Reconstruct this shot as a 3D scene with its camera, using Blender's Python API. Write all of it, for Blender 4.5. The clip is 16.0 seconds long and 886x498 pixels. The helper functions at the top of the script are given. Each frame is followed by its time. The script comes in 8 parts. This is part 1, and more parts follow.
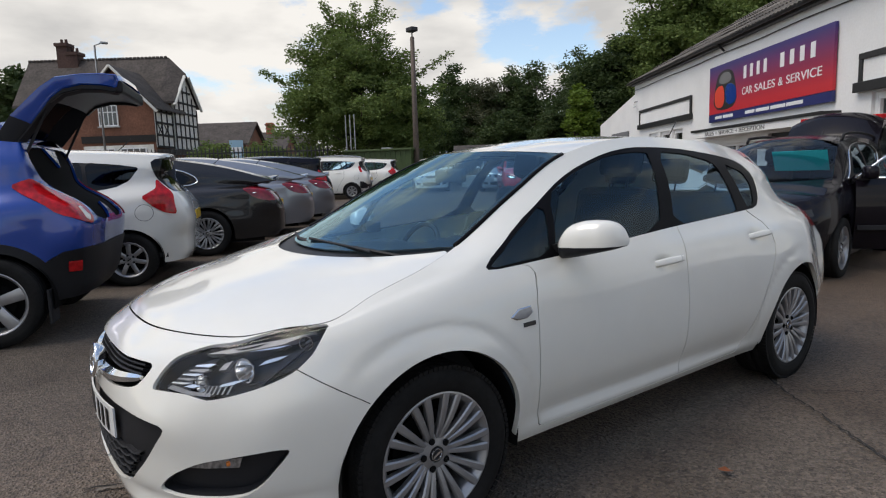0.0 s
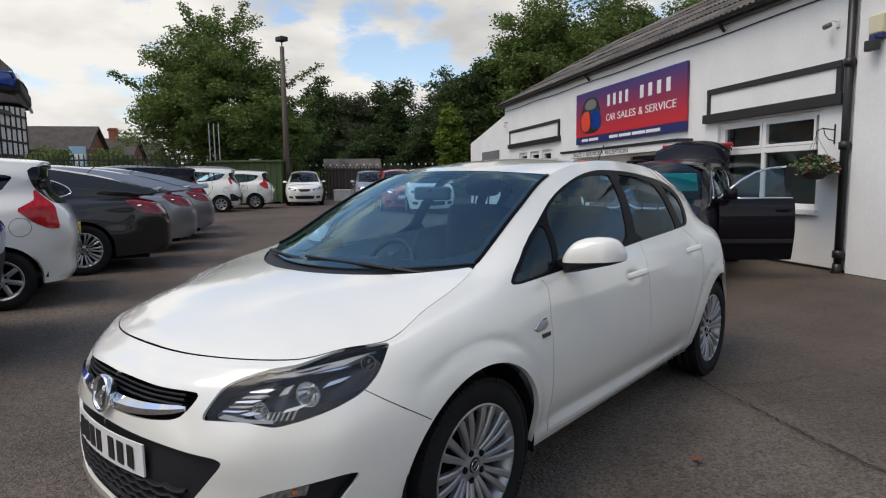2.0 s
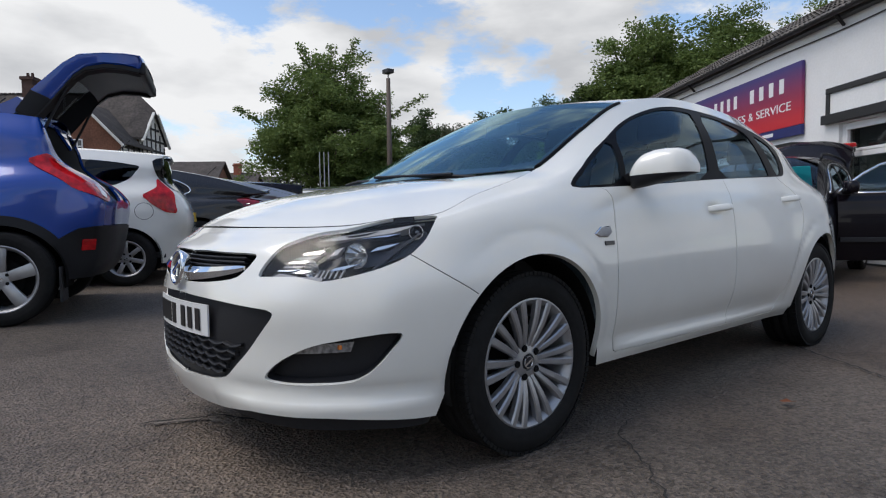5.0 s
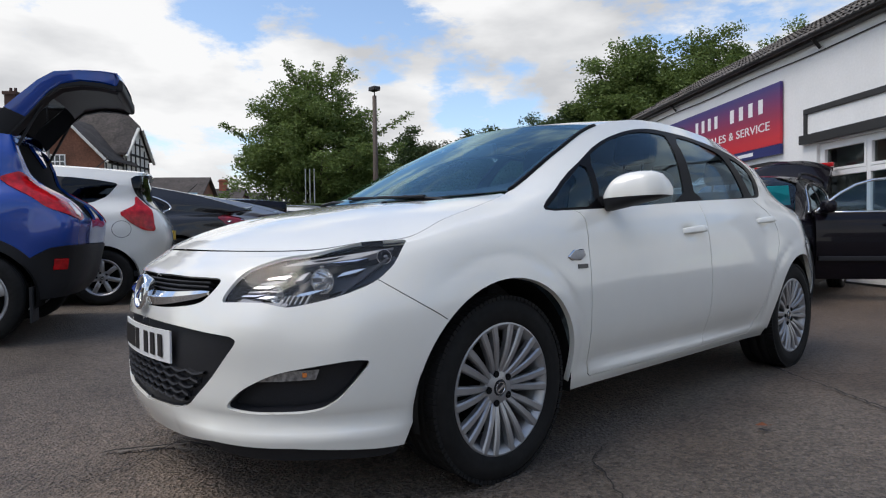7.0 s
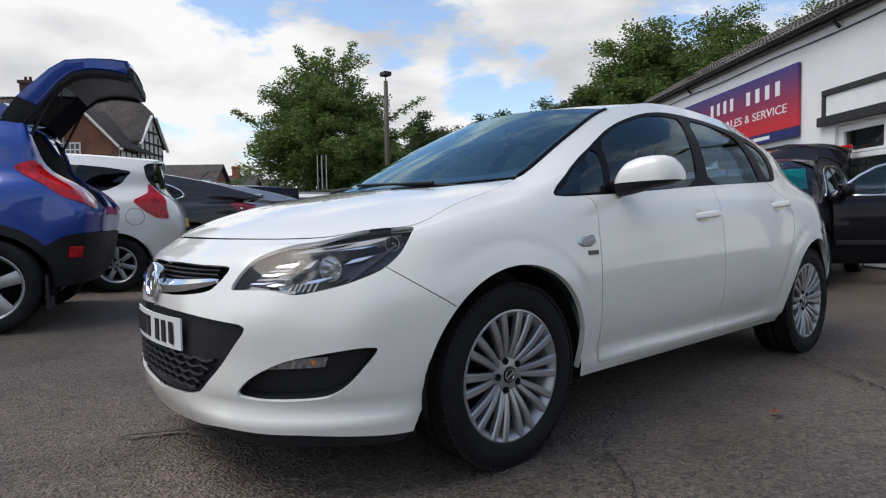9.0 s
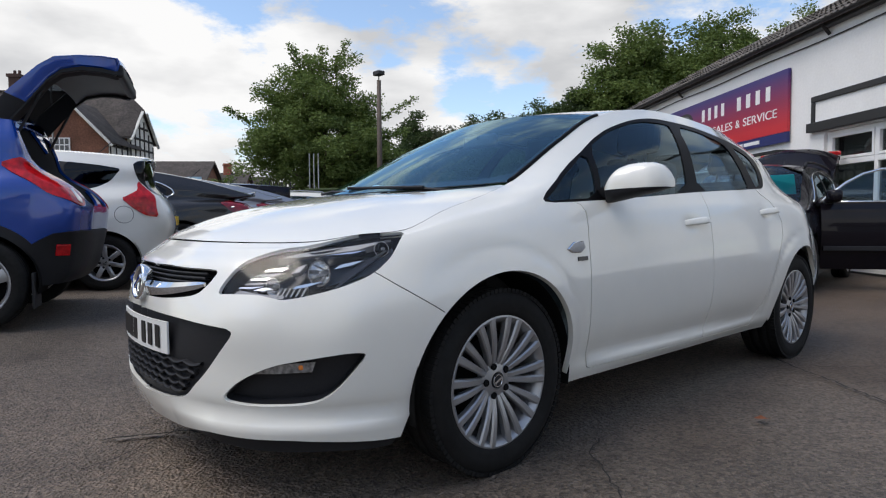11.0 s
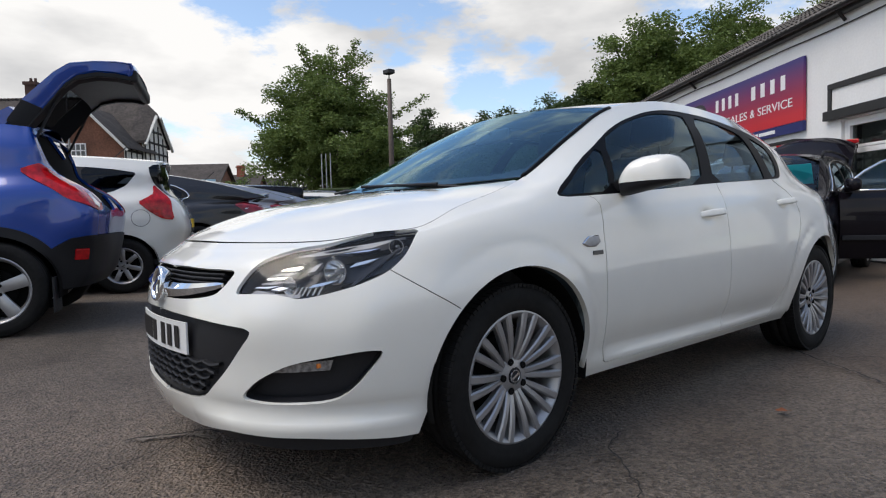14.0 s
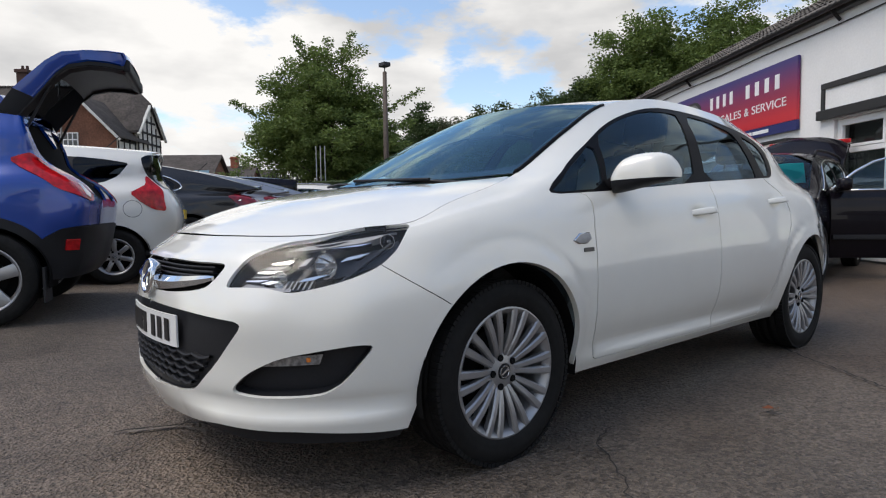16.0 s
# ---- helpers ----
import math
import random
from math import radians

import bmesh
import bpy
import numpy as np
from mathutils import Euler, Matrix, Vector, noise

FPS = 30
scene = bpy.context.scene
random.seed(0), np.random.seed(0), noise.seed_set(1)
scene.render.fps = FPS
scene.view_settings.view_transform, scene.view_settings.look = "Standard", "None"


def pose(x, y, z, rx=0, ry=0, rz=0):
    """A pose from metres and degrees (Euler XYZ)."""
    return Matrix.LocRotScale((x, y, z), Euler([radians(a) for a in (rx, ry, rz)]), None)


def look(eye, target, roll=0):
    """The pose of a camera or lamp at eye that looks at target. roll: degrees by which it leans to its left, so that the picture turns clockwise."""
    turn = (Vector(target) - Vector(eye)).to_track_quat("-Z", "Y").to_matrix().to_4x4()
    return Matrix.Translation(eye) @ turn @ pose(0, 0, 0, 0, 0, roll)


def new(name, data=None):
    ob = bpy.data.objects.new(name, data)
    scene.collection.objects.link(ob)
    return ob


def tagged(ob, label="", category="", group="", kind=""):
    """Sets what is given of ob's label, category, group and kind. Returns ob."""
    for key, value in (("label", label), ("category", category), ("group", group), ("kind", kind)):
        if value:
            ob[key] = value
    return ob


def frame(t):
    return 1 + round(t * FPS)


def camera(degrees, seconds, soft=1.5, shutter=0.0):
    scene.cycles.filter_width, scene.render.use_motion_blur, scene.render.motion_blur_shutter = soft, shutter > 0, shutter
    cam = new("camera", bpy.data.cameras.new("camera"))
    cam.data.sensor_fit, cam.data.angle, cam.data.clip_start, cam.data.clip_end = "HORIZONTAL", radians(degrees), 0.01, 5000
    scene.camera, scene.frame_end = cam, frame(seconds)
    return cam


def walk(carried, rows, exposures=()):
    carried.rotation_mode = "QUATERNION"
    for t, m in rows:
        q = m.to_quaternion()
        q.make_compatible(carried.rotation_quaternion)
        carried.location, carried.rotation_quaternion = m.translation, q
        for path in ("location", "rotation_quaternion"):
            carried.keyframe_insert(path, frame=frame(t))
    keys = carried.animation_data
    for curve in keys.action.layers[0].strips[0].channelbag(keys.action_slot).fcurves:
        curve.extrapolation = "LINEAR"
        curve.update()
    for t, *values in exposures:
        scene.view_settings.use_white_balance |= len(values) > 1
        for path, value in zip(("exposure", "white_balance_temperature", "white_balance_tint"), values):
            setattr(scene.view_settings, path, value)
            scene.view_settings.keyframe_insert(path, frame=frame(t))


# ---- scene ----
cam = camera(72.5, 16.0, 1.15)

PATH = [
    (0, (2.533, -1.174, 1.339), (0.931, -0.005, 1.078), -1.9),
    (0.5, (2.391, -1.396, 1.345), (0.807, -0.198, 1.111), -4.3),
    (1, (2.226, -1.471, 1.324), (0.707, -0.206, 1.016), -2.2),
    (1.5, (2.14, -1.532, 1.354), (0.73, -0.142, 1.067), -0.9),
    (2, (2.15, -1.684, 1.374), (0.855, -0.176, 1.148), -0.8),
    (2.5, (2.179, -1.724, 1.367), (0.859, -0.236, 1.157), -0.6),
    (3, (2.18, -1.646, 1.269), (0.783, -0.227, 1.082), -1.0),
    (3.5, (2.18, -1.615, 1.095), (0.691, -0.283, 1.002), -1.8),
    (4, (2.221, -1.615, 0.901), (0.697, -0.322, 0.848), -1.9),
    (4.2, (2.246, -1.619, 0.849), (0.734, -0.315, 0.74), -1.5),
    (6.3, (2.324, -1.551, 0.864), (0.767, -0.298, 0.79), -0.5),
    (6.5, (2.318, -1.544, 0.867), (0.807, -0.237, 0.789), 0.4),
    (7, (2.32, -1.542, 0.876), (0.81, -0.231, 0.823), -0.7),
    (7.5, (2.31, -1.533, 0.875), (0.802, -0.222, 0.791), -0.7),
    (8, (2.314, -1.531, 0.879), (0.783, -0.248, 0.775), -0.6),
    (8.5, (2.312, -1.523, 0.878), (0.77, -0.251, 0.803), -1.0),
    (9, (2.32, -1.524, 0.88), (0.785, -0.247, 0.78), -1.0),
    (9.2, (2.326, -1.519, 0.882), (0.799, -0.232, 0.761), -0.8),
    (11.5, (2.321, -1.517, 0.9), (0.804, -0.217, 0.802), -0.3),
    (12, (2.319, -1.524, 0.897), (0.8, -0.228, 0.781), -0.4),
    (12.5, (2.318, -1.523, 0.896), (0.781, -0.247, 0.799), -1.4),
    (13, (2.315, -1.523, 0.891), (0.765, -0.263, 0.79), -1.4),
    (13.5, (2.321, -1.522, 0.893), (0.784, -0.247, 0.778), -1.6),
    (14, (2.321, -1.521, 0.896), (0.776, -0.257, 0.787), -1.5),
    (14.5, (2.322, -1.518, 0.906), (0.776, -0.256, 0.779), -1.1),
    (15, (2.323, -1.522, 0.909), (0.805, -0.224, 0.802), -0.1),
    (15.5, (2.323, -1.52, 0.904), (0.798, -0.233, 0.785), -0.5),
    (16, (2.329, -1.516, 0.901), (0.797, -0.237, 0.772), -0.8),
]
walk(cam, [(t, look(eye, target, roll)) for t, eye, target, roll in PATH], [(0.0, 0.0, 6880, 10), (3.0, -0.02, 6880, 10), (3.5, -0.05, 6600, 10), (4.0, -0.08, 6400, 10), (6.5, 0.07, 6450, 10), (9.0, 0.08, 6500, 10), (12.0, 0.10, 6550, 10), (16.0, 0.11, 6700, 10)])

# ---------------------------------------------------------------- world and sun
def world_sky():
    w = bpy.data.worlds.new("sky")
    scene.world = w
    w.use_nodes = True
    nt = w.node_tree
    nt.nodes.clear()
    L = nt.links.new
    out = nt.nodes.new("ShaderNodeOutputWorld")
    bg = nt.nodes.new("ShaderNodeBackground")
    sky = nt.nodes.new("ShaderNodeTexSky")
    sky.sky_type = "NISHITA"
    sky.sun_disc = False
    sky.sun_elevation, sky.sun_rotation = radians(60), radians(SUN_TURN)
    dim = nt.nodes.new("ShaderNodeVectorMath")
    dim.operation = "SCALE"
    dim.inputs["Scale"].default_value = 0.20
    L(sky.outputs[0], dim.inputs[0])
    tc = nt.nodes.new("ShaderNodeTexCoord")
    mp = nt.nodes.new("ShaderNodeMapping")
    mp.inputs["Scale"].default_value = (1.0, 1.0, 2.4)
    mp.inputs["Location"].default_value = (0.35, 0.8, 0.1)
    L(tc.outputs["Generated"], mp.inputs[0])
    n1 = nt.nodes.new("ShaderNodeTexNoise")
    n1.inputs["Scale"].default_value, n1.inputs["Detail"].default_value = 3.6, 10
    n1.inputs["Roughness"].default_value = 0.64
    L(mp.outputs[0], n1.inputs["Vector"])
    cover = nt.nodes.new("ShaderNodeValToRGB")
    cover.color_ramp.elements[0].position, cover.color_ramp.elements[1].position = 0.43, 0.53
    sep = nt.nodes.new("ShaderNodeSeparateXYZ")
    L(tc.outputs["Generated"], sep.inputs[0])
    thin = nt.nodes.new("ShaderNodeMath")  # fewer clouds straight overhead
    thin.operation = "MULTIPLY_ADD"
    thin.inputs[1].default_value = -0.21
    L(sep.outputs["Z"], thin.inputs[0])
    lift = nt.nodes.new("ShaderNodeMath")
    lift.operation = "ADD"
    lift.inputs[1].default_value = 0.062
    L(n1.outputs[0], lift.inputs[0])
    L(lift.outputs[0], thin.inputs[2])
    level = thin.outputs[0]
    banks = [((-.964, .144, .222), 15, .10), ((-.948, .269, .171), 9, .06), ((-.831, .527, .180), 9, .10), ((-.838, .455, .301), 5, .06), ((-.640, .710, .292), 6, .07), ((-.574, .771, .277), 5, .06),
             ((-.776, .548, .312), 7, -.11), ((-.903, .339, .268), 5, -.08), ((-.689, .691, .222), 6, -.11), ((-.612, .764, .210), 5, -.10), ((-.367, .887, .279), 9, -.06)]
    for way, wide, amount in banks:  # (direction, width in degrees, more or less cloud)
        dot = nt.nodes.new("ShaderNodeVectorMath")
        dot.operation = "DOT_PRODUCT"
        dot.inputs[1].default_value = way
        L(tc.outputs["Generated"], dot.inputs[0])
        mr = nt.nodes.new("ShaderNodeMapRange")
        mr.interpolation_type = "SMOOTHSTEP"
        mr.inputs[1].default_value, mr.inputs[2].default_value = math.cos(radians(wide)), 1.0
        mr.inputs[3].default_value, mr.inputs[4].default_value = 0.0, amount
        L(dot.outputs["Value"], mr.inputs[0])
        more = nt.nodes.new("ShaderNodeMath")
        more.operation = "ADD"
        L(level, more.inputs[0])
        L(mr.outputs[0], more.inputs[1])
        level = more.outputs[0]
    L(level, cover.inputs[0])
    mp2 = nt.nodes.new("ShaderNodeMapping")
    mp2.inputs["Scale"].default_value = (1.0, 1.0, 2.8)
    mp2.inputs["Location"].default_value = (2.1, 0.3, 0.24)
    L(tc.outputs["Generated"], mp2.inputs[0])
    n2 = nt.nodes.new("ShaderNodeTexNoise")
    n2.inputs["Scale"].default_value, n2.inputs["Detail"].default_value = 3.2, 7
    L(mp2.outputs[0], n2.inputs["Vector"])
    tone = nt.nodes.new("ShaderNodeValToRGB")
    e = tone.color_ramp.elements
    e[0].position, e[0].color = 0.36, (0.56, 0.57, 0.59, 1)
    e[1].position, e[1].color = 0.58, (0.91, 0.91, 0.91, 1)
    L(n2.outputs[0], tone.inputs[0])
    mix = nt.nodes.new("ShaderNodeMix")
    mix.data_type = "RGBA"
    L(cover.outputs[0], mix.inputs["Factor"])
    L(dim.outputs[0], mix.inputs["A"])
    L(tone.outputs[0], mix.inputs["B"])
    L(mix.outputs["Result"], bg.inputs["Color"])
    bg.inputs["Strength"].default_value = 1.0
    L(bg.outputs[0], out.inputs["Surface"])


SUN_TURN = 201.0
world_sky()
sun = new("sun", bpy.data.lights.new("sun", "SUN"))
sun.data.energy, sun.data.angle, sun.data.color = 1.8, radians(36), (1.0, 0.93, 0.84)
sun.matrix_world = look((-1.9, -5.0, 9.5), (0, 0, 0))

# ---------------------------------------------------------------- materials


def mat(name, base, rough=0.5, metal=0.0, grain=0.0, scale=60.0, bump=0.0, coat=0.0, stain=0.0, stain_scale=3.0, spec=0.5, random_tint=0.0):
    """A principled material with a fine grain, larger stains and relief."""
    m = bpy.data.materials.new(name)
    m.use_nodes = True
    nt = m.node_tree
    L = nt.links.new
    b = nt.nodes["Principled BSDF"]
    b.inputs["Base Color"].default_value = (*base, 1)
    b.inputs["Roughness"].default_value, b.inputs["Metallic"].default_value = rough, metal
    b.inputs["Coat Weight"].default_value, b.inputs["Coat Roughness"].default_value = coat, 0.03
    b.inputs["Specular IOR Level"].default_value = spec
    tc = nt.nodes.new("ShaderNodeTexCoord")
    col = None
    if grain or stain or random_tint:
        rgb = nt.nodes.new("ShaderNodeRGB")
        rgb.outputs[0].default_value = (*base, 1)
        col = rgb.outputs[0]
        for amount, sc, det in ((grain, scale, 4), (stain, stain_scale, 6)):
            if not amount:
                continue
            n = nt.nodes.new("ShaderNodeTexNoise")
            n.inputs["Scale"].default_value, n.inputs["Detail"].default_value = sc, det
            L(tc.outputs["Object"], n.inputs["Vector"])
            mr = nt.nodes.new("ShaderNodeMapRange")
            mr.inputs[1].default_value, mr.inputs[2].default_value = 0.3, 0.7
            mr.inputs[3].default_value, mr.inputs[4].default_value = 1 - amount, 1 + amount
            L(n.outputs[0], mr.inputs[0])
            v = nt.nodes.new("ShaderNodeVectorMath")
            v.operation = "SCALE"
            L(col, v.inputs[0])
            L(mr.outputs[0], v.inputs["Scale"])
            col = v.outputs[0]
        if random_tint:
            oi = nt.nodes.new("ShaderNodeObjectInfo")
            mr = nt.nodes.new("ShaderNodeMapRange")
            mr.inputs[3].default_value, mr.inputs[4].default_value = 1 - random_tint, 1 + random_tint
            L(oi.outputs["Random"], mr.inputs[0])
            v = nt.nodes.new("ShaderNodeVectorMath")
            v.operation = "SCALE"
            L(col, v.inputs[0])
            L(mr.outputs[0], v.inputs["Scale"])
            col = v.outputs[0]
        L(col, b.inputs["Base Color"])
    if bump:
        n = nt.nodes.new("ShaderNodeTexNoise")
        n.inputs["Scale"].default_value, n.inputs["Detail"].default_value = scale, 5
        L(tc.outputs["Object"], n.inputs["Vector"])
        bp = nt.nodes.new("ShaderNodeBump")
        bp.inputs["Strength"].default_value, bp.inputs["Distance"].default_value = bump, 0.01
        L(n.outputs[0], bp.inputs["Height"])
        L(bp.outputs[0], b.inputs["Normal"])
    return m


def glass(name, tint, ior=1.5, gloss_rough=0.0, gloss=(1, 1, 1)):
    m = bpy.data.materials.new(name)
    m.use_nodes = True
    nt = m.node_tree
    nt.nodes.clear()
    L = nt.links.new
    out = nt.nodes.new("ShaderNodeOutputMaterial")
    tr = nt.nodes.new("ShaderNodeBsdfTransparent")
    tr.inputs[0].default_value = (*tint, 1)
    gl = nt.nodes.new("ShaderNodeBsdfGlossy")
    gl.inputs["Roughness"].default_value = gloss_rough
    gl.inputs["Color"].default_value = (*gloss, 1)
    lw = nt.nodes.new("ShaderNodeLayerWeight")
    lw.inputs["Blend"].default_value = 0.5
    pw = nt.nodes.new("ShaderNodeMath")
    pw.operation = "POWER"
    pw.inputs[1].default_value = 5.0
    L(lw.outputs["Facing"], pw.inputs[0])
    base = ((ior - 1) / (ior + 1)) ** 2
    fr = nt.nodes.new("ShaderNodeMath")
    fr.operation = "MULTIPLY_ADD"
    fr.inputs[1].default_value, fr.inputs[2].default_value = 1 - base, base
    L(pw.outputs[0], fr.inputs[0])
    mx = nt.nodes.new("ShaderNodeMixShader")
    L(fr.outputs[0], mx.inputs[0])
    L(tr.outputs[0], mx.inputs[1])
    L(gl.outputs[0], mx.inputs[2])
    L(mx.outputs[0], out.inputs[0])
    return m


M_WHITE = mat("white_paint", (0.775, 0.772, 0.715), 0.22, coat=1.0, grain=0.01, scale=8)
M_BLUE = mat("blue_paint", (0.001, 0.045, 0.30), 0.26, metal=0.15, coat=0.9, grain=0.03, scale=400)
M_DARK = mat("dark_grey_paint", (0.014, 0.014, 0.015), 0.25, coat=0.6, spec=0.3, grain=0.1, scale=300)
M_BLACKP = mat("black_paint", (0.006, 0.005, 0.008), 0.25, coat=0.35, spec=0.1)
M_SILVER = mat("silver_paint", (0.28, 0.30, 0.33), 0.3, metal=0.6, coat=1.0)
M_RED = mat("red_paint", (0.42, 0.012, 0.025), 0.3, coat=1.0)
M_PLASTIC = mat("black_plastic", (0.020, 0.0205, 0.023), 0.5, grain=0.15, scale=300, bump=0.08, spec=0.2)
M_GAP = mat("panel_gap", (0.008, 0.008, 0.008), 0.95, spec=0.1)
M_RUBBER = mat("tyre_rubber", (0.011, 0.0109, 0.0107), 0.8, grain=0.2, scale=40, stain=0.25, stain_scale=6, bump=0.1, spec=0.2)
M_ALLOY = mat("silver_alloy", (0.36, 0.365, 0.375), 0.36, metal=0.7, grain=0.06, scale=20)
M_CHROME = mat("chrome", (0.78, 0.80, 0.82), 0.06, metal=1.0)
M_TRIM = mat("interior_trim", (0.03, 0.031, 0.034), 0.7, grain=0.1, scale=90)
M_SEAT = mat("seat_cloth", (0.035, 0.036, 0.042), 0.9, grain=0.2, scale=200, bump=0.1)
M_LENS_RED = mat("red_lamp_lens", (0.42, 0.008, 0.012), 0.12, coat=0.5, stain=0.45, stain_scale=22, spec=0.2)
M_LENS_DARK = mat("smoked_red_lens", (0.16, 0.004, 0.010), 0.1, coat=0.8, stain=0.5, stain_scale=18, spec=0.3)
M_LENS_CLEAR = mat("clear_lamp_lens", (0.6, 0.6, 0.6), 0.1, coat=1.0, grain=0.1, scale=60)
M_DRL = mat("ribbed_lamp_lens", (0.30, 0.30, 0.30), 0.12, metal=0.4, coat=1.0, grain=0.5, scale=70)
M_AMBER = mat("amber_lamp_lens", (0.75, 0.22, 0.03), 0.15, coat=1.0)
M_BUCKET = mat("lamp_bucket", (0.022, 0.022, 0.024), 0.30)
M_REFLECT = mat("lamp_reflector", (0.80, 0.81, 0.82), 0.16, metal=1.0)
M_PLATE = mat("plate_white", (0.72, 0.73, 0.72), 0.35, grain=0.02)
M_PLATE_Y = mat("plate_yellow", (0.70, 0.45, 0.03), 0.35, grain=0.02)
M_INK = mat("black_ink", (0.01, 0.01, 0.01), 0.4)
M_GLASS = glass("clear_tinted_glass", (0.58, 0.74, 0.84), 1.5, 0.0, (0.72, 0.90, 1.0))
M_CLEARSCREEN = glass("clear_screen_glass", (0.80, 0.85, 0.87), 1.5)
M_FRAME = mat("satin_black_frame", (0.006, 0.006, 0.007), 0.35, spec=0.05)
M_SCREEN = glass("windscreen_glass", (0.66, 0.90, 1.0), 2.0, 0.0, (0.60, 0.88, 1.0))
M_PRIVACY = glass("dark_privacy_glass", (0.06, 0.065, 0.07), 1.42)
M_LAMPGLASS = glass("lamp_cover", (0.93, 0.94, 0.95), 1.42)
M_LAMPIN = mat("lamp_inner_metal", (0.34, 0.342, 0.346), 0.5, metal=0.3, grain=0.1, scale=40)
M_CYAN = mat("cyan_card", (0.02, 0.46, 0.52), 0.5, grain=0.04)

# ---------------------------------------------------------------- mesh helpers


def mesh_object(name, verts, faces, material, parent=None, label="", smooth=False, normals=None):
    me = bpy.data.meshes.new(name)
    me.from_pydata([tuple(map(float, v)) for v in verts], [], [tuple(map(int, f)) for f in faces])
    me.materials.append(material)
    if smooth:
        me.polygons.foreach_set("use_smooth", [True] * len(me.polygons))
    if normals is not None:
        me.normals_split_custom_set_from_vertices([tuple(map(float, n)) for n in normals])
    me.update()
    ob = new(name, me)
    if parent is not None:
        ob.parent = parent
    if label:
        tagged(ob, label)
    return ob


def part(name, bm, material, parent=None, label="", smooth=False):
    me = bpy.data.meshes.new(name)
    bmesh.ops.recalc_face_normals(bm, faces=bm.faces)
    bm.to_mesh(me)
    bm.free()
    me.materials.append(material)
    if smooth:
        me.polygons.foreach_set("use_smooth", [True] * len(me.polygons))
    ob = new(name, me)
    if parent is not None:
        ob.parent = parent
    if label:
        tagged(ob, label)
    return ob


def thing(name, m, label, category, group="", kind=""):
    ob = new(name)
    ob.matrix_world = m
    return tagged(ob, label, category, group, kind)


def add_box(bm, lo, hi, m=None, bevel=0.0):
    r = bmesh.ops.create_cube(bm, size=1.0)
    vs = r["verts"]
    for v in vs:
        v.co = Vector([lo[i] + (v.co[i] + 0.5) * (hi[i] - lo[i]) for i in range(3)])
    if bevel:
        es = list({e for v in vs for e in v.link_edges})
        r2 = bmesh.ops.bevel(bm, geom=es, offset=bevel, segments=2, affect="EDGES", profile=0.5)
        vs = list({v for v in vs if v.is_valid} | {v for v in r2["verts"] if v.is_valid})
    if m is not None:
        bmesh.ops.transform(bm, matrix=m, verts=[v for v in vs if v.is_valid])
    return vs


def box(name, lo, hi, material, parent=None, label="", m=None, bevel=0.0):
    bm = bmesh.new()
    add_box(bm, lo, hi, m, bevel)
    return part(name, bm, material, parent, label)


def add_lathe(bm, profile, seg=32, m=None, a0=0.0, a1=2 * math.pi):
    """Turns (radius, along) about the local x axis."""
    full = abs(a1 - a0 - 2 * math.pi) < 1e-6
    n = seg if full else seg + 1
    rings = []
    for r, h in profile:
        ring = []
        for i in range(n):
            a = a0 + (a1 - a0) * i / seg
            co = Vector((h, r * math.cos(a), r * math.sin(a)))
            ring.append(bm.verts.new(m @ co if m else co))
        rings.append(ring)
    for a, b in zip(rings, rings[1:]):
        for i in range(n if full else n - 1):
            j = (i + 1) % n
            bm.faces.new((a[i], a[j], b[j], b[i]))
    return rings


def add_tube(bm, pts, r, seg=8, r_end=None):
    """A round bar along a line of points."""
    pts = [Vector(p) for p in pts]
    rings = []
    for k, p in enumerate(pts):
        d = (pts[min(k + 1, len(pts) - 1)] - pts[max(k - 1, 0)]).normalized()
        a = d.orthogonal().normalized()
        if rings:
            a = (prev - d * prev.dot(d)).normalized()
        prev = a
        b = d.cross(a)
        rr = r if r_end is None else r + (r_end - r) * k / (len(pts) - 1)
        rings.append([bm.verts.new(p + (a * math.cos(2 * math.pi * i / seg) + b * math.sin(2 * math.pi * i / seg)) * rr) for i in range(seg)])
    for a, b in zip(rings, rings[1:]):
        for i in range(seg):
            j = (i + 1) % seg
            bm.faces.new((a[i], a[j], b[j], b[i]))
    bm.faces.new(list(reversed(rings[0])))
    bm.faces.new(rings[-1])


# ---------------------------------------------------------------- car body surfaces


def weights(knots, t):
    """Rows of weights that lead a smooth curve through values given at the knots."""
    k = np.asarray(knots, float)
    t = np.clip(np.asarray(t, float), k[0], k[-1])
    i = np.clip(np.searchsorted(k, t, side="right") - 1, 0, len(k) - 2)
    h = k[i + 1] - k[i]
    s = (t - k[i]) / h
    w = np.zeros((len(t), len(k)))
    n = np.arange(len(t))
    h00, h10 = 2 * s**3 - 3 * s**2 + 1, s**3 - 2 * s**2 + s
    h01, h11 = -2 * s**3 + 3 * s**2, s**3 - s**2
    np.add.at(w, (n, i), h00)
    np.add.at(w, (n, i + 1), h01)
    for j, hh in ((i, h10), (i + 1, h11)):
        a, b = np.maximum(j - 1, 0), np.minimum(j + 1, len(k) - 1)
        f = hh * h / (k[b] - k[a])
        np.add.at(w, (n, b), f)
        np.add.at(w, (n, a), -f)
    return w


